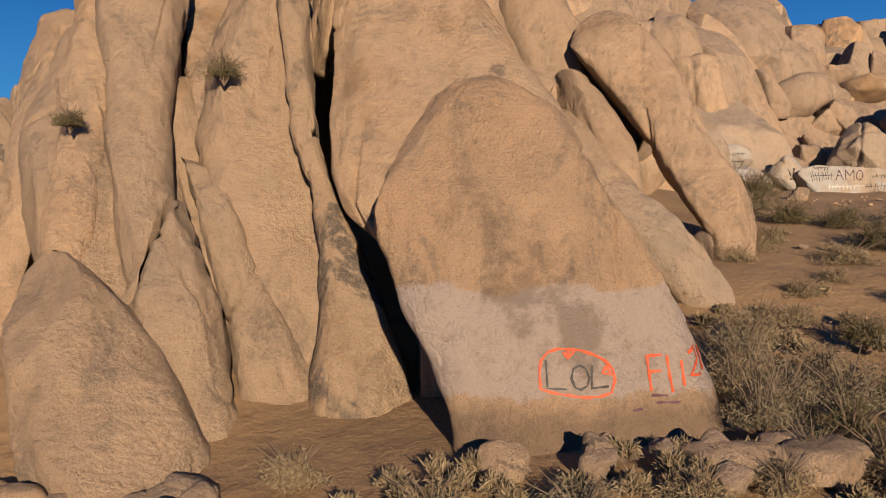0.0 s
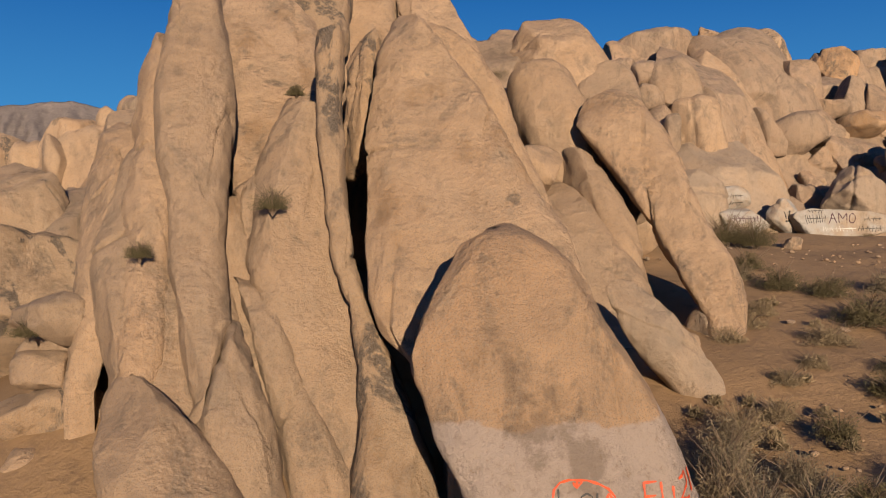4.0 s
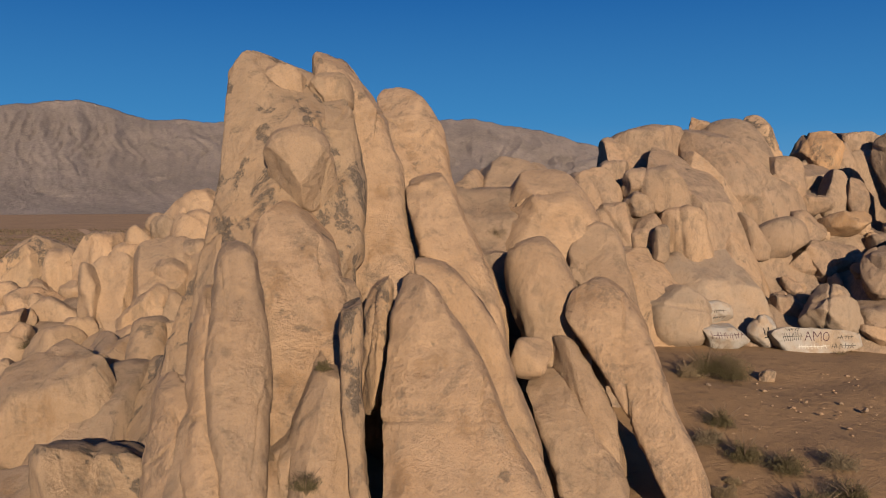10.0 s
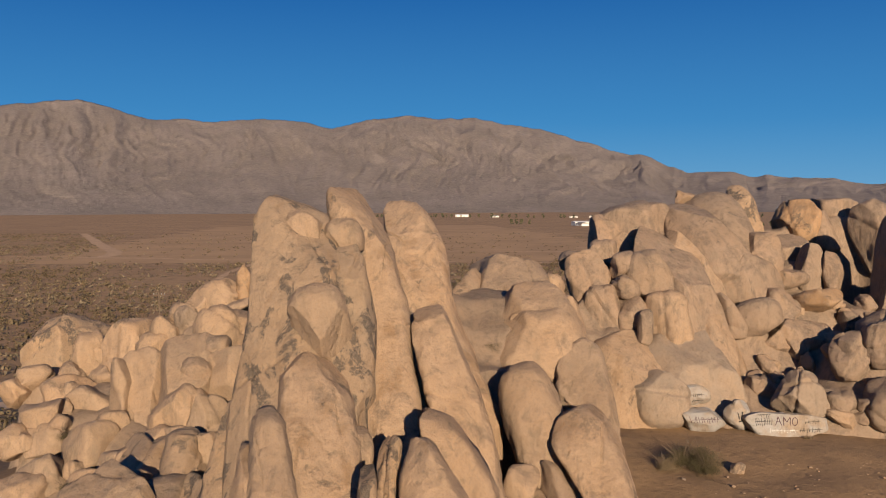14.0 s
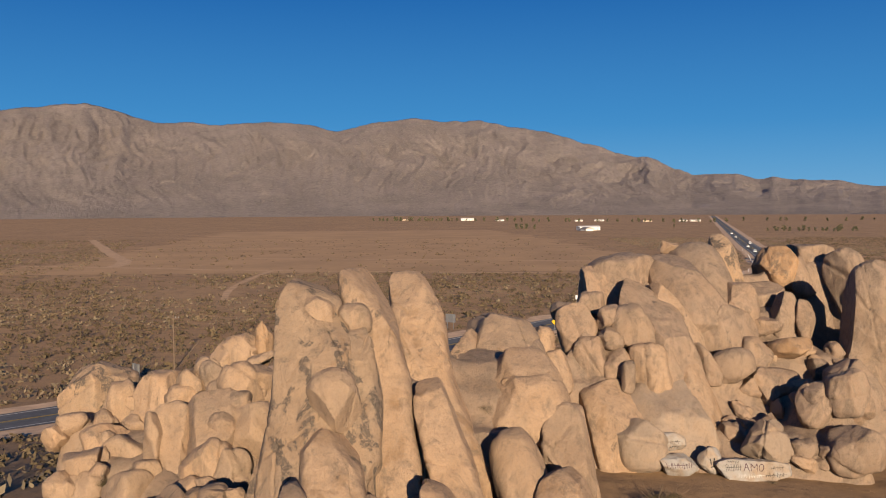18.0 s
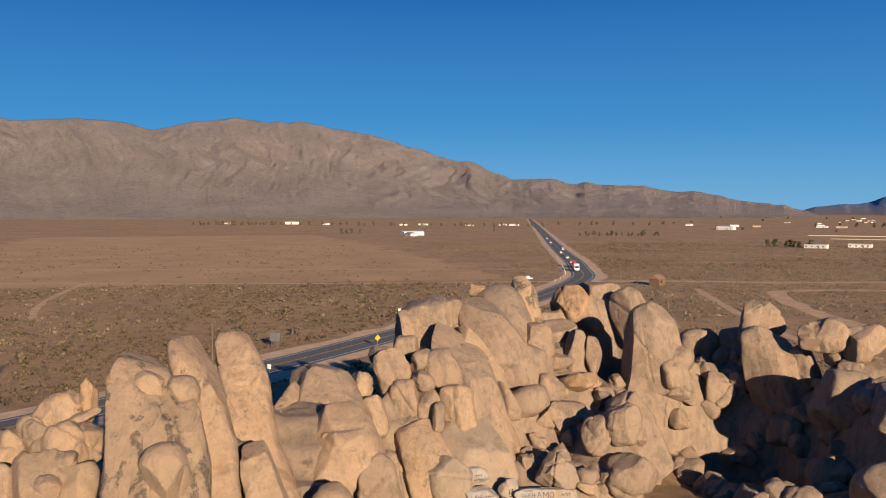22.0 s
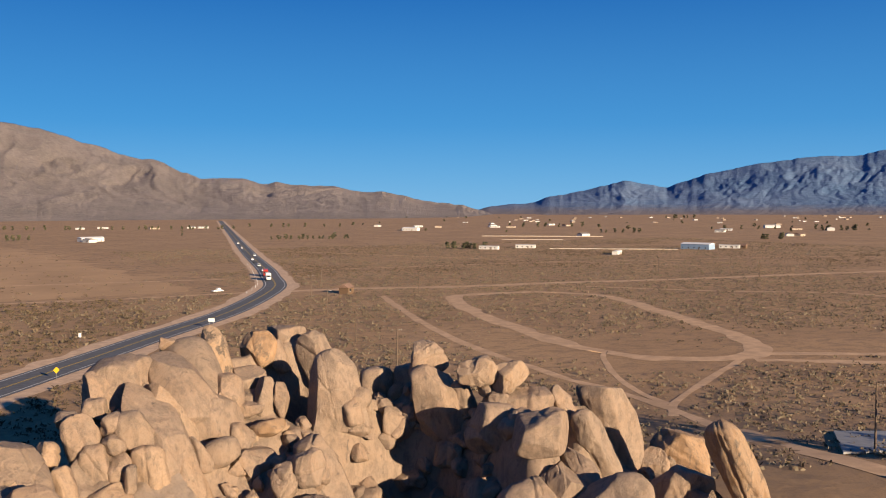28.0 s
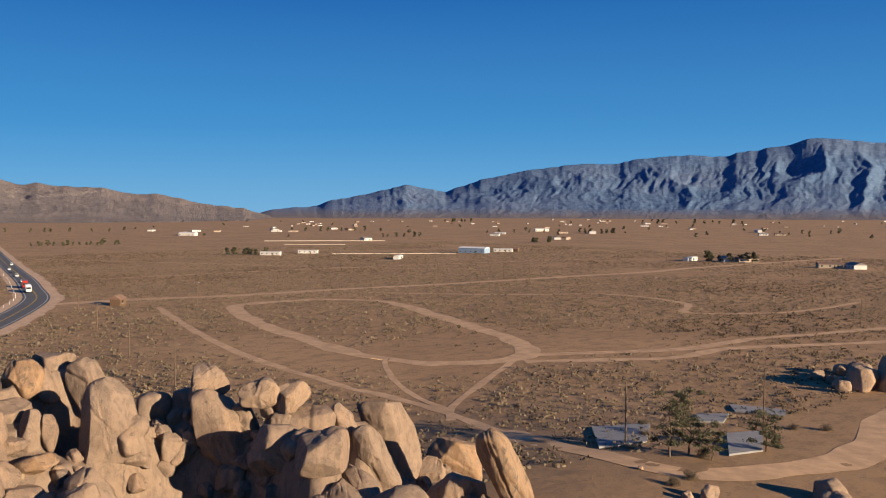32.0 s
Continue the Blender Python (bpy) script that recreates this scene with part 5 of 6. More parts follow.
def stems(n, spread_r, height, thick, rng, lean=1.0):
    """Thin forking stems from one root."""
    bm = bmesh.new()
    for k in range(n):
        ang, out = rng.uniform(0, 6.28), rng.uniform(0.25, 1) * spread_r * lean
        tip = Vector((math.cos(ang) * out, math.sin(ang) * out, height * rng.uniform(0.6, 1)))
        mid = tip * 0.5 + Vector((0, 0, height * 0.12))
        last = Vector((0, 0, -0.1))
        for end, r0, r1 in ((mid, thick, thick * 0.7), (tip, thick * 0.7, thick * 0.25)):
            way = end - last
            m = Matrix.Translation((last + end) / 2) @ way.to_track_quat("Z", "Y").to_matrix().to_4x4()
            bmesh.ops.create_cone(bm, segments=5, radius1=r0, radius2=r1, depth=way.length, matrix=m)
            last = end
    return bm


def bush(x, y, r, h, material, label, n=500, leaf=0.05, z=None, name="desert_bush", seed=0):
    rng = np.random.default_rng(int(abs(x * 91 + y * 37 + seed)) + 7)
    top = new(name)
    top.matrix_basis = pose(x, y, (ground_at(x, y) if z is None else z), 0, 0, rng.uniform(0, 360))
    v, f = leaf_cloud(n * 6, (0, 0, h * 0.12), (r, r * 0.9, h * 0.9), leaf * 0.68, rng, 0.1, thin=0.07, splay=0.2)
    me = quick_mesh("foliage", v, f, material)
    me.polygons.foreach_set("use_smooth", np.zeros(len(f), bool))
    new("foliage", me).parent = top
    part("branchwork", stems(22, r * 0.9, h * 1.05, 0.006 + 0.007 * r, rng), "weathered_wood", top)
    return tagged(top, label, "bush", "desert bushes")


PERCHED = ((-3.47, 15.3, 5.12, 0.5), (-5.65, 14.6, 4.3, 0.36), (-8.02, 15.3, 2.82, 0.4), (-3.39, 17.3, 7.44, 0.3), (-3.89, 20.2, 7.8, 0.32), (-3.65, 16.6, 4.8, 0.4), (1.26, 19.6, 5.24, 0.55),
           (-5.79, 15.2, 3.95, 0.4), (-18.42, 32, 3.7, 0.6), (18.22, 52, 7.2, 1.0), (1.45, 33.5, 10.0, 0.6), (-21.17, 38, 4.5, 0.6))
GREEN = "dark green creosote bush growing on the sand"
DRY = "dry brown brittle bush standing in the sand"
SAGE = "small grey green shrub rooted in a rock cleft"
BUSHES_BY_THE_SAND = (
    (11.2, 36.6, 1.5, 1.5, "creosote", GREEN), (12.4, 37.4, 1.3, 1.2, "creosote", GREEN), (10.2, 35.8, 0.9, 0.9, "dry_scrub", DRY),
    (9.8, 29.3, 0.9, 0.9, "creosote", GREEN), (8.9, 27.6, 1.0, 0.8, "sage", GREEN), (9.7, 26.2, 1.1, 0.9, "creosote", GREEN), (10.8, 25.2, 1.0, 0.8, "creosote", GREEN),
    (10.5, 22.2, 1.3, 1.0, "creosote", GREEN), (12.0, 23.0, 1.2, 0.9, "creosote", GREEN), (9.0, 20.8, 0.9, 0.6, "dry_scrub", DRY), (8.2, 23.4, 0.6, 0.5, "dry_scrub", DRY),
    (7.4, 22.3, 0.8, 0.6, "dry_scrub", DRY), (6.6, 21.0, 0.7, 0.5, "dry_scrub", DRY), (7.0, 18.3, 0.6, 0.5, "dry_scrub", DRY),
)
BUSHES_BY_THE_SLAB = (
    (4.6, 14.6, 0.8, 1.0, "sage", DRY), (5.2, 15.7, 0.8, 0.9, "dry_scrub", DRY), (4.0, 13.0, 0.6, 0.8, "dry_scrub", DRY), (5.6, 14.0, 0.7, 0.6, "sage", DRY),
    (7.0, 15.6, 0.7, 0.6, "creosote", GREEN), (7.8, 13.4, 0.9, 0.7, "sage", GREEN), (6.4, 11.8, 0.8, 0.7, "creosote", GREEN), (4.9, 10.6, 0.7, 0.6, "dry_scrub", DRY),
    (-1.6, 10.8, 0.5, 0.5, "dry_scrub", DRY), (0.0, 9.6, 0.6, 0.45, "dry_scrub", DRY), (1.4, 9.3, 0.6, 0.5, "sage", DRY), (2.6, 9.6, 0.5, 0.45, "dry_scrub", DRY), (-2.9, 9.8, 0.5, 0.35, "dry_scrub", DRY),
    (19.4, 41.2, 0.5, 0.4, "dry_scrub", DRY),
)
BUSHES_BY_THE_FINS = (
    (3.9, 11.7, 0.6, 0.8, "sage", DRY), (4.4, 12.3, 0.7, 0.9, "sage", DRY), (4.9, 11.5, 0.7, 0.7, "creosote", GREEN), (5.4, 12.7, 0.8, 0.8, "sage", DRY), (4.4, 13.6, 0.8, 0.9, "sage", DRY), (4.1, 10.6, 0.5, 0.5, "creosote", GREEN),
    (4.9, 10.0, 0.6, 0.5, "dry_scrub", DRY), (5.8, 10.9, 0.7, 0.6, "creosote", GREEN), (6.3, 13.0, 0.8, 0.7, "creosote", GREEN), (3.5, 9.9, 0.45, 0.4, "dry_scrub", DRY), (6.2, 16.6, 0.7, 0.5, "dry_scrub", DRY),
    (8.9, 17.5, 0.8, 0.6, "creosote", GREEN), (9.8, 18.6, 0.9, 0.6, "creosote", GREEN), (11.5, 20.5, 1.0, 0.8, "creosote", GREEN), (8.0, 19.2, 0.6, 0.4, "dry_scrub", DRY), (12.6, 25.4, 1.0, 0.8, "sage", GREEN), (12.2, 35.6, 1.2, 1.3, "creosote", GREEN),
)
for bunch in (BUSHES_BY_THE_SAND, BUSHES_BY_THE_SLAB, BUSHES_BY_THE_FINS):
    for x, y, r, h, m, lab in bunch:
        bush(x, y, r, h, m, lab, int(420 + 520 * r), 0.035 + 0.028 * r)
for x, y, z, r in PERCHED:
    bush(x, y - 0.12, r, r * 0.95, "creosote", SAGE, 1000, 0.032, z - 0.1, "rock_shrub")
# grasses round the foot of the painted slab
for k in range(120):
    rng = np.random.default_rng(300 + k)
    x, y = (rng.uniform(-2.6, 9.5), rng.uniform(8.6, 26)) if k > 34 else (rng.uniform(-1.2, 4.6), rng.uniform(9.2, 10.7))
    if y > 11 and x < 2 + (y - 11) * 0.45:
        continue
    tuft = new("grass_tuft", None)
    tuft.matrix_basis = pose(x, y, ground_at(x, y))
    v, f = leaf_cloud(620, (0, 0, 0.05), (0.22, 0.21, 0.2), 0.07, rng, 0.05, thin=0.02, splay=0.7)
    new("grass", quick_mesh("grass", v, f, "dry_scrub")).parent = tuft
    tagged(tuft, "dry straw coloured grass tuft on sand", "grass", "grass tufts")

# low scrub over the plain, too many to count
rng = np.random.default_rng(77)
N = 230000
px = rng.uniform(-520, 760, N)
py = rng.uniform(45, 760, N)
p3 = np.stack([px, py, np.zeros(N)], 1)
thick = fbm(p3 / 70, 5, 3)
dist = np.hypot(px, py)
ok = (thick > -0.95 + 0.7 * rng.random(N)) & (dist > 62) & (rng.random(N) < np.clip(230 / dist, 0.3, 1) * np.where(px > 90, 1.25, 0.75))
field = (py > 352 + 0.0 * px) & (px < 120) & (px > -170 - (py - 352) * 0.3)
ok &= ~field | (rng.random(N) < 0.10)
for line, half in [(HIGHWAY, 12.0)] + [(t, w / 2 + 1.0) for t, w in TRACKS]:
    for a, b in zip(line[:-1], line[1:]):
        d = b - a
        L2 = max(d @ d, 1e-9)
        box = ok & (px > min(a[0], b[0]) - half) & (px < max(a[0], b[0]) + half) & (py > min(a[1], b[1]) - half) & (py < max(a[1], b[1]) + half)
        if box.any():
            s = np.clip(((px[box] - a[0]) * d[0] + (py[box] - a[1]) * d[1]) / L2, 0, 1)
            ok[np.nonzero(box)[0][np.hypot(px[box] - a[0] - s * d[0], py[box] - a[1] - s * d[1]) < half]] = False
ok &= ~((np.hypot((px - 22) / 46, (py - 42) / 34) < 1))
px, py = px[ok], py[ok]
pz = ground_z(px, py)
size = rng.uniform(0.38, 1.0, len(px)) * (1 + 0.5 * (rng.random(len(px)) < 0.15)) * np.where(px > 90, 1.1, 1.4)


def scrub(name, pick, material, label, quads, seed):
    """One joined field of low tufts: a few crossing leaf sprays each."""
    r = np.random.default_rng(seed)
    x, y, z, s = px[pick], py[pick], pz[pick], size[pick]
    n = len(x)
    c = np.repeat(np.stack([x, y, z], 1), quads, 0)
    k = np.repeat(s, quads)[:, None]
    d = r.normal(size=(n * quads, 3))
    d /= np.linalg.norm(d, axis=1)[:, None]
    d[:, 2] = np.abs(d[:, 2]) * 0.75 + 0.05
    p = c + d * k * np.array([1.0, 1.0, 0.95]) * r.uniform(0.5, 1, (n * quads, 1))
    a = r.normal(size=(n * quads, 3))
    a /= np.linalg.norm(a, axis=1)[:, None]
    b = np.cross(a, d)
    v = np.stack([p - a * k * 0.3, p + b * k * 0.2, p + a * k * 0.3, p - b * k * 0.2], 1).reshape(-1, 3)
    f = np.arange(n * quads * 4).reshape(-1, 4)
    ob = new(name, quick_mesh(name, v, f, material))
    return tagged(ob, label, "scrub", kind="stuff")


which = rng.random(len(px))
lush = fbm(np.stack([px, py, 0 * px], 1) / 90, 21, 2) + np.where((px < 10) & (py < 190) & (py > 60), 0.35, 0)
pick = np.where((lush + 0.5 * which > 0.62 + 0.06 * (px > 90)) | ((px < 60) & (which < 0.55)), 0, np.where(which < 0.88, 1, 2))
scrub("brown_scrub", pick == 0, "plain_scrub", "low dark brown creosote scrub over the plain", 8, 1)
scrub("grey_scrub", pick == 1, "sage", "low grey green scrub over the plain", 7, 2)
scrub("dry_scrub", pick == 2, "dry_scrub", "low dry straw coloured scrub over the plain", 7, 3)


def tree(height, spread_r, material, seed, clumps=9, leaves=170, leaf=0.16):
    """A tapered trunk with limbs, and a crown of leaf clumps with gaps."""
    rng = np.random.default_rng(seed)
    top = new("tree")
    bm = bmesh.new()
    last, r = Vector((0, 0, -0.2)), height * 0.022
    knots = [last]
    for k in range(5):
        end = Vector((rng.normal() * 0.05 * height * 0.5, rng.normal() * 0.05 * height * 0.5, height * 0.18 * (k + 1)))
        way = end - last
        bmesh.ops.create_cone(bm, segments=7, radius1=r, radius2=r * 0.75, depth=way.length, matrix=Matrix.Translation((last + end) / 2) @ way.to_track_quat("Z", "Y").to_matrix().to_4x4())
        last, r = end, r * 0.75
        knots.append(last)
    part("trunk", bm, "weathered_wood", top)
    vs, fs, at = [], [], 0
    for k in range(clumps):
        base = knots[1 + k % 5]
        ang = rng.uniform(0, 6.28)
        reach = spread_r * rng.uniform(0.25, 0.8)
        c = base + Vector((math.cos(ang) * reach, math.sin(ang) * reach, height * rng.uniform(0.0, 0.14)))
        limb = bmesh.new()
        way = c - base
        bmesh.ops.create_cone(limb, segments=5, radius1=height * 0.009, radius2=height * 0.003, depth=way.length, matrix=Matrix.Translation((base + c) / 2) @ way.to_track_quat("Z", "Y").to_matrix().to_4x4())
        part("limb", limb, "weathered_wood", top)
        rad = spread_r * rng.uniform(0.35, 0.6)
        v, f = leaf_cloud(leaves, tuple(c), (rad, rad, rad * 0.75), leaf, rng, 0.25)
        vs.append(v), fs.append(f + at)
        at += len(v)
    new("crown", quick_mesh("crown", np.concatenate(vs), np.concatenate(fs), material)).parent = top
    return top


for x, y, h, r, s in ((106.8, 40.5, 8.4, 2.8, 1), (110.9, 39.9, 8.8, 2.6, 2), (110.2, 36.0, 5.0, 2.6, 3), (123.9, 34.4, 5.6, 2.8, 4)):
    t = tree(h, r, "pine", s, 22, 190, 0.13)
    t.matrix_basis = pose(x, y, ground_at(x, y))
    tagged(t, "ragged dark green pine beside a concrete pad", "tree", "pines near the pads")
for x, y in ((110.8, 37.5), (97, 31.5), (118, 52), (127, 58), (133, 52), (146, 40), (150, 36), (92, 31), (140, 60)):
    bush(x, y, 1.6, 1.5, "sage", "grey green desert bush by the dirt drive", 380, 0.16)

FAR_TREE = [tree(6, 2.6, "pine", 20 + k, 11, 130, 0.6) for k in range(2)]
FAR_TREE += [tree(11, 1.5, "pine", 30, 12, 130, 0.5)]
for k, t in enumerate(FAR_TREE):
    x, y = ((72, 1079), (417, 976), (261, 1104))[k]
    t.matrix_basis = pose(x, y, ground_at(x, y))
    tagged(t, ("dark rounded shade tree beside a far house", "dark spreading shade tree on the plain", "tall slender cypress standing alone on the plain")[k], "tree", "trees of the settlement")
rng = np.random.default_rng(4)
ROWS_OF_TREES = (((340, 960), (420, 944), 9, 1.0), ((397, 660), (424, 640), 12, 1.0), ((330, 955), (398, 936), 8, 0.9), ((816, 668), (836, 650), 5, 1.3), ((616, 328), (640, 288), 9, 1.3),
                 ((-190, 1715), (-20, 1640), 26, 1.3), ((0, 1630), (250, 1500), 16, 1.3), ((280, 1500), (420, 1430), 12, 1.2), ((60, 1085), (85, 1075), 3, 1.4), ((820, 955), (860, 920), 6, 1.2), ((1800, 1830), (1850, 1780), 6, 1.8), ((1190, 860), (1230, 830), 6, 1.4),
                 ((1090, 1000), (1250, 900), 8, 1.3), ((900, 1300), (1020, 1240), 7, 1.5), ((500, 1560), (640, 1500), 7, 1.5), ((1400, 650), (1500, 560), 6, 1.4), ((1950, 1250), (2100, 1050), 9, 1.9))
for (x0, y0), (x1, y1), n, big in ROWS_OF_TREES:
    for k in range(n):
        u = (k + rng.uniform(-0.4, 0.4)) / max(1, n - 1)
        x, y = x0 + (x1 - x0) * u + rng.normal() * 3, y0 + (y1 - y0) * u + rng.normal() * 3
        s = big * rng.uniform(0.55, 1.0)
        copy_thing(FAR_TREE[k % 2], pose(x, y, ground_at(x, y), 0, 0, rng.uniform(0, 360)) @ Matrix.Diagonal((s, s, s, 1)))

# scattered shade trees far across the valley
for k in range(46):
    a, far = math.radians(rng.uniform(24, 74)), rng.uniform(1250, 2750)
    x, y, s = far * math.sin(a), far * math.cos(a), rng.uniform(0.5, 1.0)
    copy_thing(FAR_TREE[k % 2], pose(x, y, ground_at(x, y), 0, 0, rng.uniform(0, 360)) @ Matrix.Diagonal((s * 1.4, s * 1.4, s, 1)))

# ---- buildings of the settlement ----
plain("white_wall", (0.535, 0.513, 0.477), 0.8, 0.6, 0.08)
plain("tan_wall", (0.376, 0.303, 0.231), 0.85, 0.6, 0.1)
plain("blue_metal", (0.217, 0.303, 0.405), 0.5, 0.6, 0.1)
plain("grey_roof", (0.196, 0.18, 0.173), 0.9, 0.6, 0.15)
plain("white_roof", (0.564, 0.556, 0.535), 0.7, 0.6, 0.06)
plain("brown_roof", (0.173, 0.109, 0.0795), 0.9, 0.6, 0.2)
plain("window_dark", (0.0217, 0.0253, 0.0289), 0.15, 0.6, 0.1)
plain("door_brown", (0.116, 0.0723, 0.0433), 0.7, 2.0, 0.2)
plain("steel", (0.303, 0.303, 0.303), 0.45, 4.0, 0.1, metal=0.8)
plain("tyre", (0.0145, 0.0145, 0.0145), 0.9, 4.0, 0.1)
plain("car_white", (0.564, 0.564, 0.556), 0.3, 1.0, 0.03, bump=0.0)
plain("car_red", (0.303, 0.0253, 0.0181), 0.3, 1.0, 0.05, bump=0.0)
plain("car_dark", (0.0361, 0.0397, 0.047), 0.3, 1.0, 0.05, bump=0.0)
plain("sign_yellow", (0.541, 0.339, 0.0217), 0.5, 1.0, 0.05, bump=0.0)
plain("sign_white", (0.541, 0.549, 0.549), 0.5, 1.0, 0.05, bump=0.0)


def box(bm, x0, x1, y0, y1, z0, z1, bevel=0.0):
    m = Matrix.Translation(((x0 + x1) / 2, (y0 + y1) / 2, (z0 + z1) / 2)) @ Matrix.Diagonal((x1 - x0, y1 - y0, z1 - z0, 1))
    made = bmesh.ops.create_cube(bm, size=1, matrix=m)
    if bevel:
        edges = list({e for v in made["verts"] for e in v.link_edges})
        bmesh.ops.bevel(bm, geom=edges, offset=bevel, segments=2, affect="EDGES")
    return bm


def boxed(*a, bevel=0.0):
    return box(bmesh.new(), *a, bevel=bevel)


def house(w, d, h, pitch, wall, roof, label, windows=3):
    """A single-storey building with a gabled roof that overhangs, a door and windows on both long sides."""
    top = new("house")
    part("wall", boxed(-w / 2, w / 2, -d / 2, d / 2, -0.3, h), wall, top)
    bm = bmesh.new()
    o = 0.4
    a = [bm.verts.new(v) for v in ((-w / 2 - o, -d / 2 - o, h), (w / 2 + o, -d / 2 - o, h), (w / 2 + o, d / 2 + o, h), (-w / 2 - o, d / 2 + o, h), (-w / 2 - o, 0, h + pitch), (w / 2 + o, 0, h + pitch))]
    for f in ((0, 1, 5, 4), (2, 3, 4, 5), (0, 4, 3), (1, 2, 5), (3, 2, 1, 0)):
        bm.faces.new([a[k] for k in f])
    part("roof", bm, roof, top)
    part("door", boxed(w * 0.12, w * 0.12 + 1.0, -d / 2 - 0.06, -d / 2 + 0.02, 0, 2.05), "door_brown", top)
    for side in (-1, 1):
        for k in range(windows):
            x = -w / 2 + w * (k + 0.5) / windows - (0.6 if side < 0 else 0)
            win = part("window", boxed(x - 0.6, x + 0.6, side * d / 2 - 0.05, side * d / 2 + 0.05, 1.0, 2.1), "window_dark", top)
            part("frame", boxed(x - 0.7, x + 0.7, side * (d / 2 + 0.02) - 0.03, side * (d / 2 + 0.02) + 0.03, 0.9, 1.0), "white_wall", win)
    return tagged(top, label, "house", "houses of the settlement")


KINDS = [house(14, 9, 2.9, 1.6, "white_wall", "grey_roof", "white single-storey desert house with grey gabled roof"),
         house(16, 10, 2.8, 1.4, "tan_wall", "brown_roof", "tan stucco desert house with brown gabled roof"),
         house(26, 11, 4.2, 1.2, "white_wall", "white_roof", "long white metal shed with a pale roof", 5),
         house(18, 4.2, 2.9, 0.4, "white_wall", "white_roof", "white mobile home standing on the plain", 4),
         house(26, 14, 4.6, 1.3, "blue_metal", "white_roof", "pale blue metal workshop with a white roof", 5),
         house(5.5, 4.4, 2.6, 1.8, "door_brown", "brown_roof", "small weathered wooden hut beside the dirt road", 1)]
spots = {0: ((715, 863), (984, 882), (936, 723), (633, 312), (1328, 619), (136, 995), (713, 1476), (896, 1357), (620, 209), (60, 1665), (1934, 1225), (380, 1545)),
         1: ((618, 226), (638, 298), (945, 716), (778, 1356), (882, 1274), (1349, 601), (-134, 1786), (312, 1526), (1031, 1305), (1180, 905), (1963, 1193), (1600, 900)),
         2: ((141, 1020), (643, 1205), (1199, 857), (1250, 1010), (-3, 1737), (644, 1222), (1480, 700)),
         3: ((464, 510), (464, 636), (620, 336), (400, 1540), (860, 1294), (422, 633), (620, 536), (1060, 940), (1700, 1080), (1050, 1380), (200, 1580), (240, 1600), (760, 1400)),
         4: ((584, 540),), 5: ((151, 327), (629, 528))}
rng = np.random.default_rng(9)
for k, places in spots.items():
    for n, (x, y) in enumerate(places):
        m = pose(x, y, ground_at(x, y), 0, 0, rng.choice([-48, -35, 10, 42, -60]) + rng.uniform(-8, 8))
        if n == 0:
            KINDS[k].matrix_basis = m
        else:
            copy_thing(KINDS[k], m)


for k in range(64):
    a, far = math.radians(rng.uniform(30, 74)), rng.uniform(1750, 2900)
    x, y = far * math.sin(a), far * math.cos(a)
    s = rng.uniform(0.5, 0.75)
    copy_thing(KINDS[(0, 1, 3, 1, 0, 1, 3)[k % 7]], pose(x, y, ground_at(x, y), 0, 0, rng.uniform(-60, 60)) @ Matrix.Diagonal((s, s, s, 1)))


def wall_run(a, b, h=0.6):
    a, b = Vector(a), Vector(b)
    mid, L = (a + b) / 2, (b - a).length
    ob = new("garden_wall")
    part("masonry", boxed(-L / 2, L / 2, -0.15, 0.15, -0.8, h), "tan_wall", ob)
    part("coping", boxed(-L / 2 - 0.05, L / 2 + 0.05, -0.22, 0.22, h, h + 0.1), "white_roof", ob)
    ob.matrix_basis = pose(mid.x, mid.y, ground_at(mid.x, mid.y), 0, 0, math.degrees(math.atan2(b.y - a.y, b.x - a.x)))
    tagged(ob, "long low white block wall round a desert property", "wall", "property walls")


wall_run((472, 610), (560, 540))
wall_run((600, 925), (720, 830), 0.8)
wall_run((560, 820), (610, 770))

# ---- poles, signs and road furniture ----


def power_pole(h=9.6):
    top = new("power_pole")
    bm = bmesh.new()
    bmesh.ops.create_cone(bm, segments=10, radius1=0.17, radius2=0.11, depth=h + 1, matrix=Matrix.Translation((0, 0, h / 2 - 0.5)))
    part("pole", bm, "weathered_wood", top)
    part("crossarm", boxed(-1.2, 1.2, -0.06, 0.06, h - 0.55, h - 0.4), "weathered_wood", top)
    for x in (-1.05, 0.55, 1.05):
        ins = bmesh.new()
        bmesh.ops.create_cone(ins, segments=8, radius1=0.06, radius2=0.04, depth=0.2, matrix=Matrix.Translation((x, 0, h - 0.3)))
        part("insulator", ins, "steel", top)
    return tagged(top, "weathered wooden power pole with a crossarm", "utility pole", "power poles")


first_pole = power_pole()
spots = ((109.5, 49.8), (146.5, 45.7), (88.4, 153.6), (97.3, 196.6), (111.8, 252.5), (130.4, 315.9), (150.5, 354.7), (175.6, 306.0), (233.9, 337.4), (340.9, 334.4), (378.6, 317.6), (377, 296), (450.6, 322),
         (293.6, 345), (339.9, 191.2), (304.5, 87.8), (453.9, 206.1), (-49.2, 131.8), (-15.4, 160), (365.8, 287), (520, 330), (600, 345), (51.8, 81.2), (-112, 70), (478, 184))
for k, (x, y) in enumerate(spots):
    m = pose(x, y, ground_at(x, y), 0, 0, -30 + 17 * math.sin(k * 3.1))
    if k:
        copy_thing(first_pole, m)
    else:
        first_pole.matrix_basis = m
stay = new("pole_stay")
bm = bmesh.new()
way = Vector((-4.5, 0, 5.5))
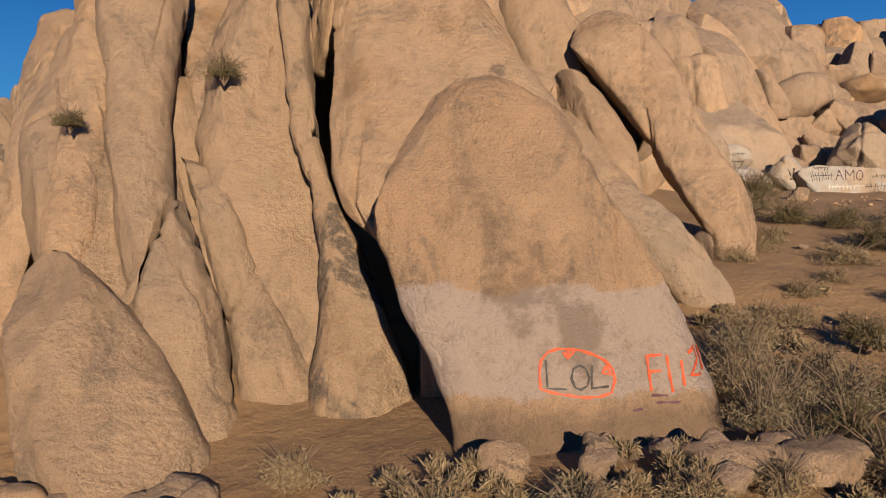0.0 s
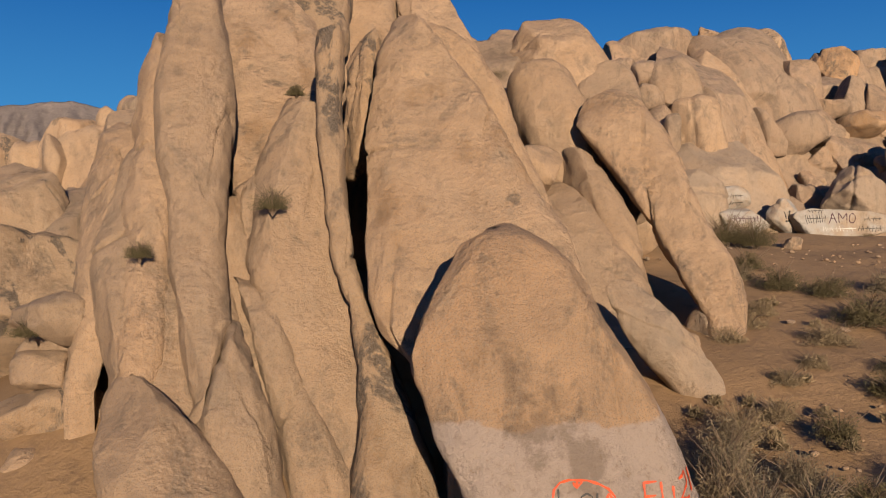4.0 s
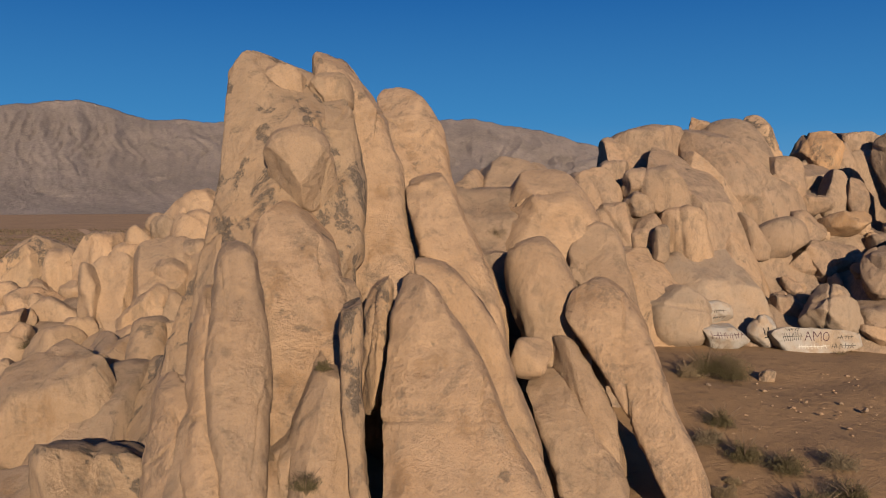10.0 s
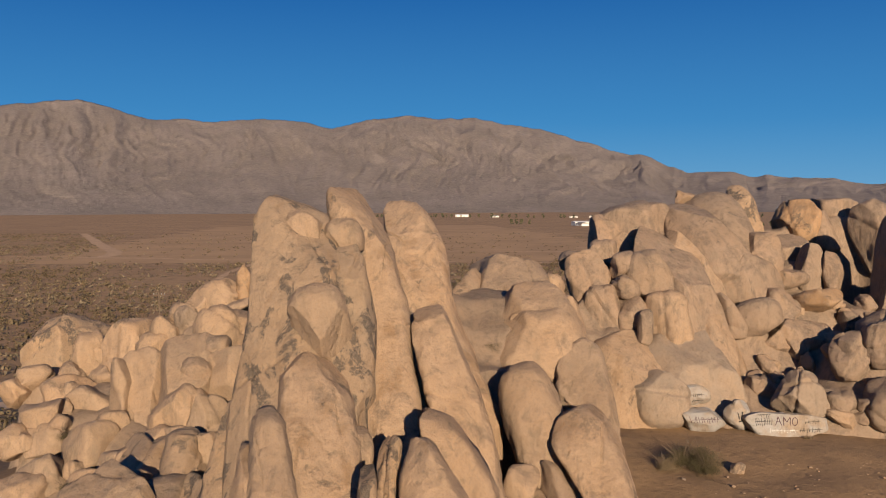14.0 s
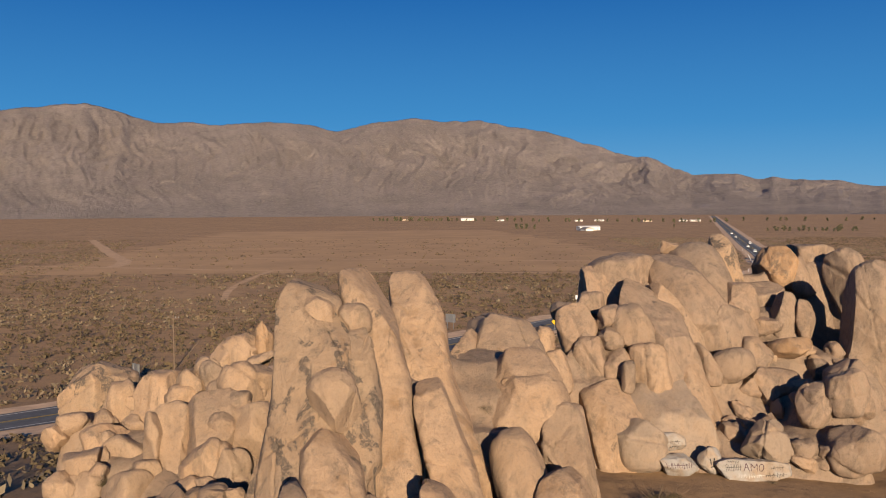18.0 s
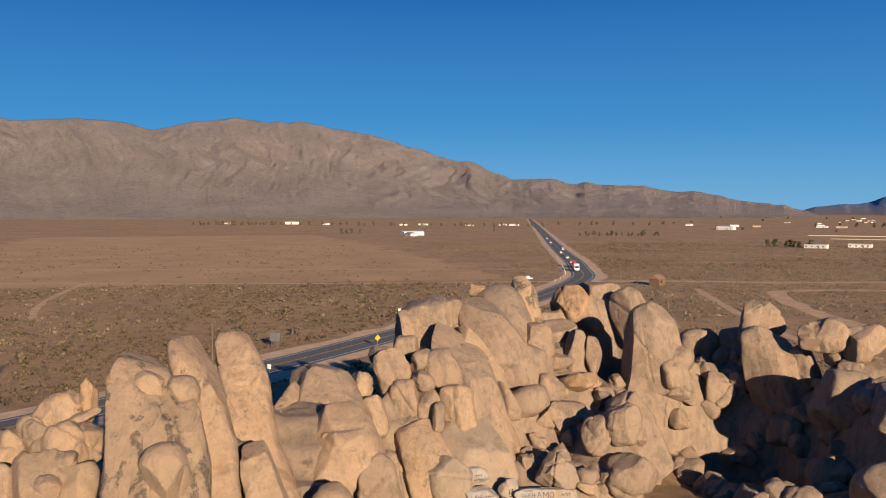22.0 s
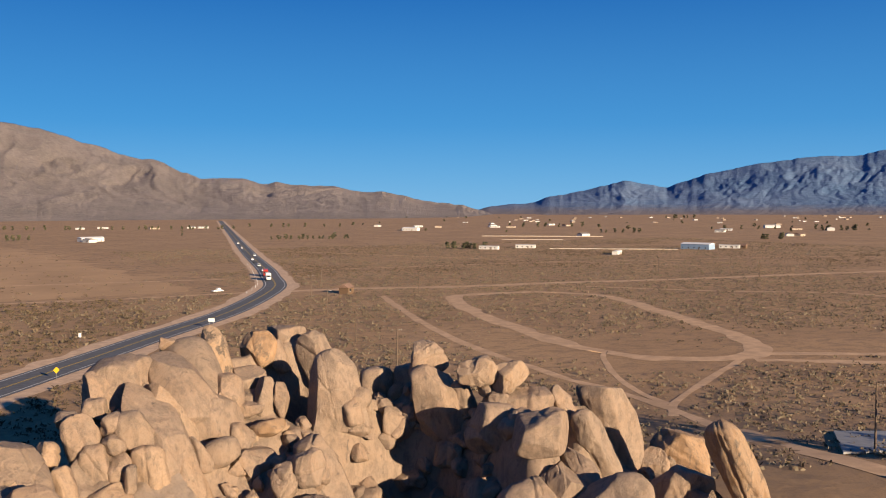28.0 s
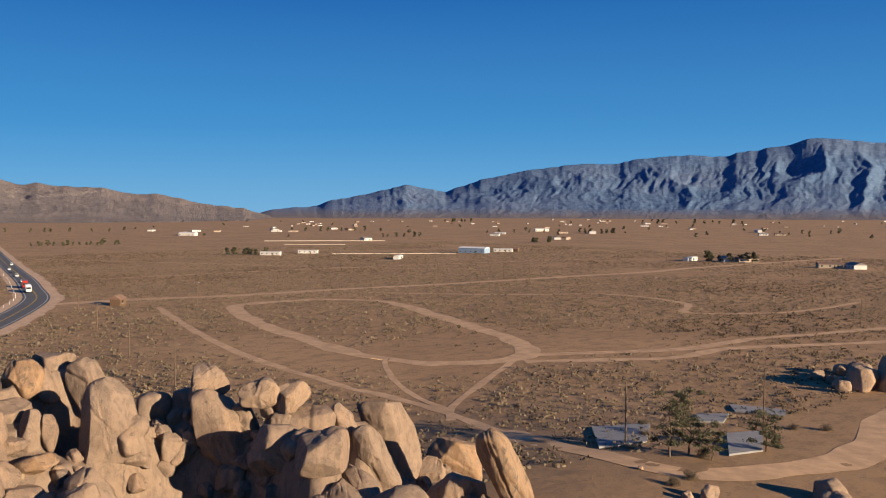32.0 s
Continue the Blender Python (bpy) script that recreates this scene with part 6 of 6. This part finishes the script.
bmesh.ops.create_cone(bm, segments=6, radius1=0.05, radius2=0.05, depth=way.length, matrix=Matrix.Translation((-47, 131.8, ground_at(-49, 131.8) + 2.7)) @ Vector((4.5, 0, 5.5)).to_track_quat("Z", "Y").to_matrix().to_4x4())
part("strut", bm, "weathered_wood", stay)
tagged(stay, "slanting wooden strut bracing a power pole", "pole strut")


def road_sign(x, y, turn, w, h, high, material, label, diamond=False, posts=2):
    top = new("road_sign")
    for k in range(posts):
        px_ = (k - (posts - 1) / 2) * w * 0.6
        part("post", boxed(px_ - 0.05, px_ + 0.05, -0.04, 0.04, -0.4, high), "steel", top)
    panel = boxed(-w / 2, w / 2, -0.07, -0.045, high - h, high + 0.1)
    if diamond:
        bmesh.ops.rotate(panel, verts=panel.verts, cent=(0, 0, high - h / 2), matrix=Matrix.Rotation(radians(45), 3, "Y"))
    part("panel", panel, material, top)
    top.matrix_basis = pose(x, y, ground_at(x, y), 0, 0, turn)
    tagged(top, label, "road sign", "road signs")


road_sign(70.6, 246.3, -30, 2.0, 1.0, 2.9, "sign_white", "white rectangular road sign on steel posts")
road_sign(19.5, 180.5, -30, 1.0, 1.0, 2.6, "sign_yellow", "yellow diamond warning sign on one post", True, 1)
road_sign(-4.0, 150.0, -35, 0.8, 0.8, 2.0, "sign_white", "white roadside notice on a steel post", posts=1)
road_sign(-3.7, 183.4, 150, 2.6, 1.8, 3.4, "steel", "grey back of a road sign on posts")
road_sign(-52.0, 122.0, 140, 2.4, 1.8, 3.0, "steel", "grey back of a road sign beside the highway")
road_sign(31.5, 238.0, -30, 0.8, 1.1, 2.2, "sign_white", "small white roadside marker on a post", posts=1)
for k in range(12):
    i = 190 + k * 7
    p, q = HIGHWAY[i], HIGHWAY[i + 1]
    n = (q - p) / np.linalg.norm(q - p)
    x, y = p + np.array([-n[1], n[0]]) * 8.5
    mk = new("marker_post")
    part("post", boxed(-0.06, 0.06, -0.03, 0.03, -0.3, 1.2), "sign_white", mk)
    mk.matrix_basis = pose(x, y, ground_at(x, y), 0, 0, -30)
    tagged(mk, "thin white marker post beside the highway", "marker post", "marker posts")


def vehicle(kind, body, label):
    top = new(kind)
    L, W, H = {"car": (4.5, 1.8, 1.45), "pickup": (5.4, 1.95, 1.8), "truck": (9.5, 2.5, 3.7)}[kind]
    if kind == "truck":
        part("cab", boxed(L / 2 - 2.3, L / 2, -W / 2, W / 2, 0.6, 3.1, bevel=0.2), body, top)
        part("cargo_box", boxed(-L / 2, L / 2 - 2.5, -W / 2, W / 2, 0.9, H, bevel=0.06), "white_roof" if body == "car_white" else body, top)
        part("windscreen", boxed(L / 2 - 0.05, L / 2 + 0.04, -W / 2 + 0.25, W / 2 - 0.25, 1.8, 2.75), "window_dark", top)
    else:
        part("body", boxed(-L / 2, L / 2, -W / 2, W / 2, 0.35, 0.95, bevel=0.14), body, top)
        cab = (-L * 0.32, L * 0.18) if kind == "car" else (-L * 0.08, L * 0.24)
        part("cabin", boxed(cab[0], cab[1], -W / 2 + 0.12, W / 2 - 0.12, 0.9, H, bevel=0.18), body, top)
        part("windscreen", boxed(cab[1] - 0.03, cab[1] + 0.05, -W / 2 + 0.25, W / 2 - 0.25, 1.0, H - 0.15), "window_dark", top)
    r = 0.5 if kind == "truck" else 0.34
    for x in (-L * 0.33, L * 0.33):
        for y in (-W / 2 + 0.12, W / 2 - 0.12):
            bm = bmesh.new()
            bmesh.ops.create_cone(bm, cap_ends=True, segments=16, radius1=r, radius2=r, depth=0.26, matrix=Matrix.Translation((x, y, r)) @ Matrix.Rotation(radians(90), 4, "X"))
            wheel = part("wheel", bm, "tyre", top)
            rim = bmesh.new()
            bmesh.ops.create_cone(rim, cap_ends=True, segments=12, radius1=r * 0.55, radius2=r * 0.55, depth=0.3, matrix=Matrix.Translation((x, y, r)) @ Matrix.Rotation(radians(90), 4, "X"))
            part("rim", rim, "steel", wheel)
    return tagged(top, label, "vehicle", "vehicles on the highway")


def on_road(ob, i, side, away=False):
    p, q = HIGHWAY[i], HIGHWAY[i + 1]
    n = (q - p) / np.linalg.norm(q - p)
    x, y = p + np.array([n[1], -n[0]]) * side
    ob.matrix_basis = pose(x, y, ground_at(x, y) + 0.12, 0, 0, math.degrees(math.atan2(n[1], n[0])) + (0 if away else 180))


near = lambda x, y: int(np.argmin(np.hypot(HIGHWAY[:, 0] - x, HIGHWAY[:, 1] - y)))
on_road(vehicle("truck", "car_white", "white box truck driving on the highway"), near(144, 412), -2.4)
on_road(vehicle("truck", "car_red", "red box truck driving on the highway"), near(152, 440), -2.4)
for (x, y), body, kind, side in (((163, 473), "car_white", "car", -2.4), ((174, 520), "car_white", "pickup", -2.4), ((184, 556), "car_dark", "car", -2.4), ((189, 580), "car_white", "car", -2.4), ((206, 642), "car_white", "pickup", 2.4),
                                 ((227, 716), "car_dark", "car", -2.4), ((238, 756), "car_white", "car", -2.4), ((266, 868), "car_white", "pickup", -2.4)):
    on_road(vehicle(kind, body, f"{'white' if body == 'car_white' else 'dark'} {kind} driving along the highway"), near(x, y), side)
parked = vehicle("pickup", "car_white", "white pickup parked by the dirt track")
parked.matrix_basis = pose(104, 362, ground_at(104, 362), 0, 0, 20)

# ---- concrete pads left of old buildings ----


def pad(corners, name="concrete_pad"):
    """A thin worn slab that lies on the ground."""
    a, b, c, d = (np.array(k, float) for k in corners)
    n, verts, faces = 9, [], []
    for i in range(n):
        for j in range(n):
            u, w = i / (n - 1), j / (n - 1)
            x, y = (a * (1 - u) + b * u) * (1 - w) + (d * (1 - u) + c * u) * w
            verts.append((x, y, ground_at(x, y) + 0.06))
    for i in range(n - 1):
        for j in range(n - 1):
            k = i * n + j
            faces.append((k, k + 1, k + n + 1, k + n))
    ob = mesh_object(name, verts, faces, "concrete")
    mod = ob.modifiers.new("thick", "SOLIDIFY")
    mod.thickness, mod.offset = 0.3, -1
    tagged(ob, "bare pale concrete foundation pad in the scrub", "foundation", "concrete pads")


pad(((102.7, 49.8), (112.9, 48.2), (128.7, 57.8), (118.0, 62.4)))
pad(((137.0, 53.8), (140.2, 50.1), (148.7, 53.5), (144.1, 57.3)))
pad(((115.3, 35.9), (123.5, 34.7), (138.8, 42.1), (130.9, 44.6)))
pad(((152.2, 54.2), (155.8, 46.0), (161.2, 48.4), (157.9, 58.4)))
# ---- lone rocks beyond the outcrop ----
for n, (x, y, s, k) in enumerate(((196, 47, 3.6, 1.1), (201, 43, 4.2, 1.2), (207, 38, 4.6, 1.1), (190, 49, 1.8, 1.1), (201, 59, 2.0, 0.8), (207, 52, 3.0, 1.0), (214, 46, 4, 1.1), (218, 36, 5, 0.9), (194, 51, 2.0, 1.0), (198, 54, 1.6, 0.9), (211, 57, 2.4, 0.8),
                                  (91, 25.5, 1.2, 1.1), (88.5, 27, 0.9, 0.8), (106, 18, 2.6, 0.8), (104, 16, 1.8, 0.9), (13.9, 36.0, 0.42, 0.8), (95.5, 38.0, 0.5, 0.7))):
    ob = rock("granite_boulder", (x, y, ground_at(x, y) + s * k * 0.35), (0, 0, 47 * n), (s, s * 0.85, s * k), 3.2, 3.2, 0, 0.7, 4, "granite" if n % 3 else "stained", 700 + n)
    tagged(ob, "tan granite boulder lying alone on the desert floor")
rng = np.random.default_rng(41)
for k in range(70):
    x, y = (rng.uniform(-5.2, -2.4), rng.uniform(10.1, 11.1)) if k < 34 else (rng.uniform(1.6, 4.8), rng.uniform(9.9, 10.9)) if k < 50 else (rng.uniform(5, 16), rng.uniform(17, 39))
    s = rng.uniform(0.10, 0.30) if k < 50 else rng.uniform(0.05, 0.14)
    st = new("loose_stone", LODGED[k % len(LODGED)])
    st.matrix_basis = pose(x, y, ground_at(x, y) + s * 0.3, *rng.uniform(-30, 30, 2), rng.uniform(0, 360)) @ Matrix.Diagonal((s * 1.2, s, s * 0.8, 1))
    tagged(st, "loose broken granite stone on the sand", "stone", "loose stones")
for n, (x, y, s, k, l) in enumerate(((3.2, 10.35, 0.4, 0.5, 1.5), (4.1, 10.4, 0.45, 0.6, 1.2), (0.7, 10.4, 0.3, 0.8, 1), (-4.7, 10.7, 0.36, 0.8, 1), (-4.0, 10.5, 0.3, 0.8, 1.2), (-3.3, 10.6, 0.24, 0.8, 1), (-5.2, 10.9, 0.34, 0.8, 1))):
    ob = rock("granite_boulder", (x, y, ground_at(x, y) + s * k * 0.3), (0, 0, 31 * n), (s * l, s, s * k), 3.2, 3.2, 0, 0.5, 4, "granite", 740 + n)
    tagged(ob, "low broken granite boulder at the foot of the slab")

# pebbles and rock litter on the sand
rng = np.random.default_rng(62)
n = 1300
bx, by = rng.uniform(-4, 26, n), rng.uniform(8.4, 42, n)
clear = (bx > 3.2 + (by - 10) * 0.36) | (by < 10.2)
bx, by = bx[clear], by[clear]
bs = rng.uniform(0.015, 0.055, len(bx)) * np.where(rng.random(len(bx)) < 0.12, 1.8, 1)
bv, bf = ball(1)
shape = bv[None] * (1 + 0.35 * rng.normal(size=(len(bx), len(bv), 1)).clip(-1, 1)) * bs[:, None, None] * np.array([1.2, 1, 0.7])
shape = shape + np.stack([bx, by, ground_z(bx, by) + bs * 0.3], 1)[:, None]
litter = new("pebbles", quick_mesh("pebbles", shape.reshape(-1, 3), (bf[None] + (np.arange(len(bx)) * len(bv))[:, None, None]).reshape(-1, 3), "granite"))
tagged(litter, "small granite pebbles strewn over the sand", "gravel", kind="stuff")

# ---- painted writing on the rocks ----
plain("red_spray", (0.382, 0.0462, 0.0123), 0.6, 9.0, 0.2, bump=0.0)
plain("black_spray", (0.0246, 0.0216, 0.0216), 0.6, 9.0, 0.3, bump=0.0)
plain("white_spray", (0.4, 0.385, 0.36), 0.6, 9.0, 0.1, bump=0.0)
plain("maroon_spray", (0.0539, 0.0216, 0.0308), 0.6, 9.0, 0.2, bump=0.0)


def paint(stone, origin, right, strokes, width, material, name="painted_letter", label="sprayed paint lettering"):
    """Sprayed lines on a stone: each stroke is a line in metres right and up from the origin, laid on the stone's face."""
    me = stone.data
    m = stone.matrix_basis
    world_v = [m @ v.co for v in me.vertices]
    tree_ = BVHTree.FromPolygons(world_v, [tuple(p.vertices) for p in me.polygons])
    r = Vector((*right, 0)).normalized()
    into = Vector((-r.y, r.x, 0))
    o = Vector(origin) - into * 6
    for s in strokes:
        verts, faces = [], []
        pts = []
        for (x0, y0), (x1, y1) in zip(s, s[1:]):
            n = max(2, int(math.hypot(x1 - x0, y1 - y0) / 0.05))
            pts += [(x0 + (x1 - x0) * k / n, y0 + (y1 - y0) * k / n) for k in range(n)]
        pts.append(s[-1])
        rows = []
        for k, (x, y) in enumerate(pts):
            a, b = pts[max(0, k - 1)], pts[min(len(pts) - 1, k + 1)]
            d = Vector((b[0] - a[0], b[1] - a[1]))
            d = d.normalized() if d.length else Vector((1, 0))
            w = width / 2 * (0.85 + 0.3 * math.sin(k * 1.7))
            pair = []
            for side in (-1, 1):
                u, v = x - d.y * w * side, y + d.x * w * side
                hit, normal, _, _ = tree_.ray_cast(o + r * u + Vector((0, 0, v)), into)
                pair.append(hit + normal * 0.012 if hit else None)
            rows.append(pair)
        for (a, b), (c, d) in zip(rows, rows[1:]):
            if a and b and c and d and (a - c).length < 0.3:
                n = len(verts)
                verts += [a, b, d, c]
                faces.append((n, n + 1, n + 2, n + 3))
        if not faces:
            continue
        ob = mesh_object(name, verts, faces, material, stone, label)
        ob.matrix_parent_inverse = stone.matrix_basis.inverted()


slab = ROCKS[0][0]
front, ahead = (0, 11, 0), (1, 0)
paint(slab, front, ahead, (((1.28, 1.15), (1.29, 0.83), (1.52, 0.82)), ((1.68, 1.08), (1.6, 1.04), (1.57, 0.94), (1.61, 0.84), (1.68, 0.81), (1.76, 0.85), (1.79, 0.94), (1.75, 1.04), (1.68, 1.08)),
                           ((1.83, 1.08), (1.81, 0.82), (2.02, 0.83))), 0.028, "black_spray", label="black sprayed letters LOL")
paint(slab, front, ahead, (((1.21, 0.82), (1.2, 1.0), (1.22, 1.14), (1.3, 1.24), (1.42, 1.28), (1.69, 1.25), (1.86, 1.19), (1.99, 1.12), (2.08, 1.02), (2.1, 0.9), (2.05, 0.76), (1.9, 0.72), (1.72, 0.72), (1.4, 0.77), (1.21, 0.82)),
                           ((1.54, 1.27), (1.54, 1.17)), ((1.48, 1.24), (1.54, 1.16), (1.61, 1.24)), ((2.0, 1.06), (1.95, 0.98), (2.06, 0.96), (2.0, 1.06))), 0.034, "red_spray", "painted_ring", "red sprayed ring round the letters")
paint(slab, front, ahead, (((2.53, 1.15), (2.55, 0.75)), ((2.53, 1.14), (2.72, 1.15)), ((2.53, 0.96), (2.7, 0.97)), ((2.78, 1.14), (2.82, 0.72)), ((2.96, 1.08), (2.98, 0.78)),
                           ((3.06, 1.15), (3.18, 1.2), (3.2, 1.08), (3.08, 0.9), (3.24, 0.88)), ((3.28, 1.18), (3.32, 0.9))), 0.036, "red_spray", "painted_bar", "red sprayed upright bars")
paint(slab, front, ahead, (((2.55, 0.7), (2.75, 0.69)), ((2.6, 0.62), (2.9, 0.61)), ((2.3, 0.55), (2.42, 0.56))), 0.03, "maroon_spray", "painted_bar", "faded dark sprayed scrawl")
signed = [ob for ob, _ in ROCKS if ob.name.startswith("graffiti_rock")]
face = (16.4, 41.4, 3.75)
along = (1.0, 0.12)
A = lambda x, s: ((x, 0), (x + 0.2 * s, 0.6 * s), (x + 0.4 * s, 0), (x + 0.3 * s, 0.26 * s), (x + 0.1 * s, 0.26 * s))
M = lambda x, s: ((x, 0), (x, 0.6 * s), (x + 0.22 * s, 0.25 * s), (x + 0.44 * s, 0.6 * s), (x + 0.44 * s, 0))
O = lambda x, s: tuple((x + 0.2 * s + 0.2 * s * math.cos(a * 0.6283), 0.3 * s + 0.3 * s * math.sin(a * 0.6283)) for a in range(11))
lift = lambda line, h: tuple((x, y + h) for x, y in line)
paint(signed[0], face, along, tuple(lift(k, 0.55) for k in (A(1.35, 0.8), M(1.78, 0.8), O(2.25, 0.75))), 0.045, "maroon_spray", label="maroon sprayed letters AMO")
rng = np.random.default_rng(3)
bars = lambda x0, x1, z0, z1, n, slant=0.12: tuple(((x0 + (x1 - x0) * k / n, z0 + rng.uniform(0, 0.08)), (x0 + (x1 - x0) * k / n + rng.uniform(-slant, slant), z1 - rng.uniform(0, 0.1))) for k in range(n)) + (((x0, (z0 + z1) / 2), (x1, (z0 + z1) / 2 + 0.04)),)
paint(signed[0], face, along, bars(0.3, 1.25, 0.5, 1.0, 9) + bars(0.5, 1.1, 1.0, 1.25, 5), 0.03, "black_spray", "painted_bar", "black sprayed scrawl in upright bars")
paint(signed[0], face, along, bars(2.7, 4.0, 0.1, 0.42, 9) + bars(3.0, 3.9, 0.6, 0.85, 6), 0.028, "black_spray", "painted_bar", "grey black sprayed scrawl in bars")
paint(signed[0], face, along, bars(1.0, 2.6, 0.1, 0.4, 10), 0.03, "white_spray", "painted_bar", "white sprayed scrawl in upright bars")
paint(signed[1], (15.5, 42.2, 4.3), along, (((0.35, 0.55), (0.33, 0.2)), ((0.6, 0.6), (0.58, 0.22)), ((0.3, 0.08), (0.7, 0.1))), 0.08, "black_spray", "painted_bar", "two black sprayed upright bars")
paint(signed[2], (12.3, 43.4, 5.0), along, bars(0.35, 0.95, 0.25, 0.8, 5) + bars(1.1, 1.9, 0.5, 0.75, 6) + bars(1.2, 1.9, 0.15, 0.4, 5), 0.03, "black_spray", "painted_bar", "black sprayed scrawl in bars")
paint(signed[3], (12.8, 42.0, 3.9), along, bars(0.3, 1.9, 0.4, 0.8, 11), 0.03, "maroon_spray", "painted_bar", "dark sprayed scrawl in upright bars")
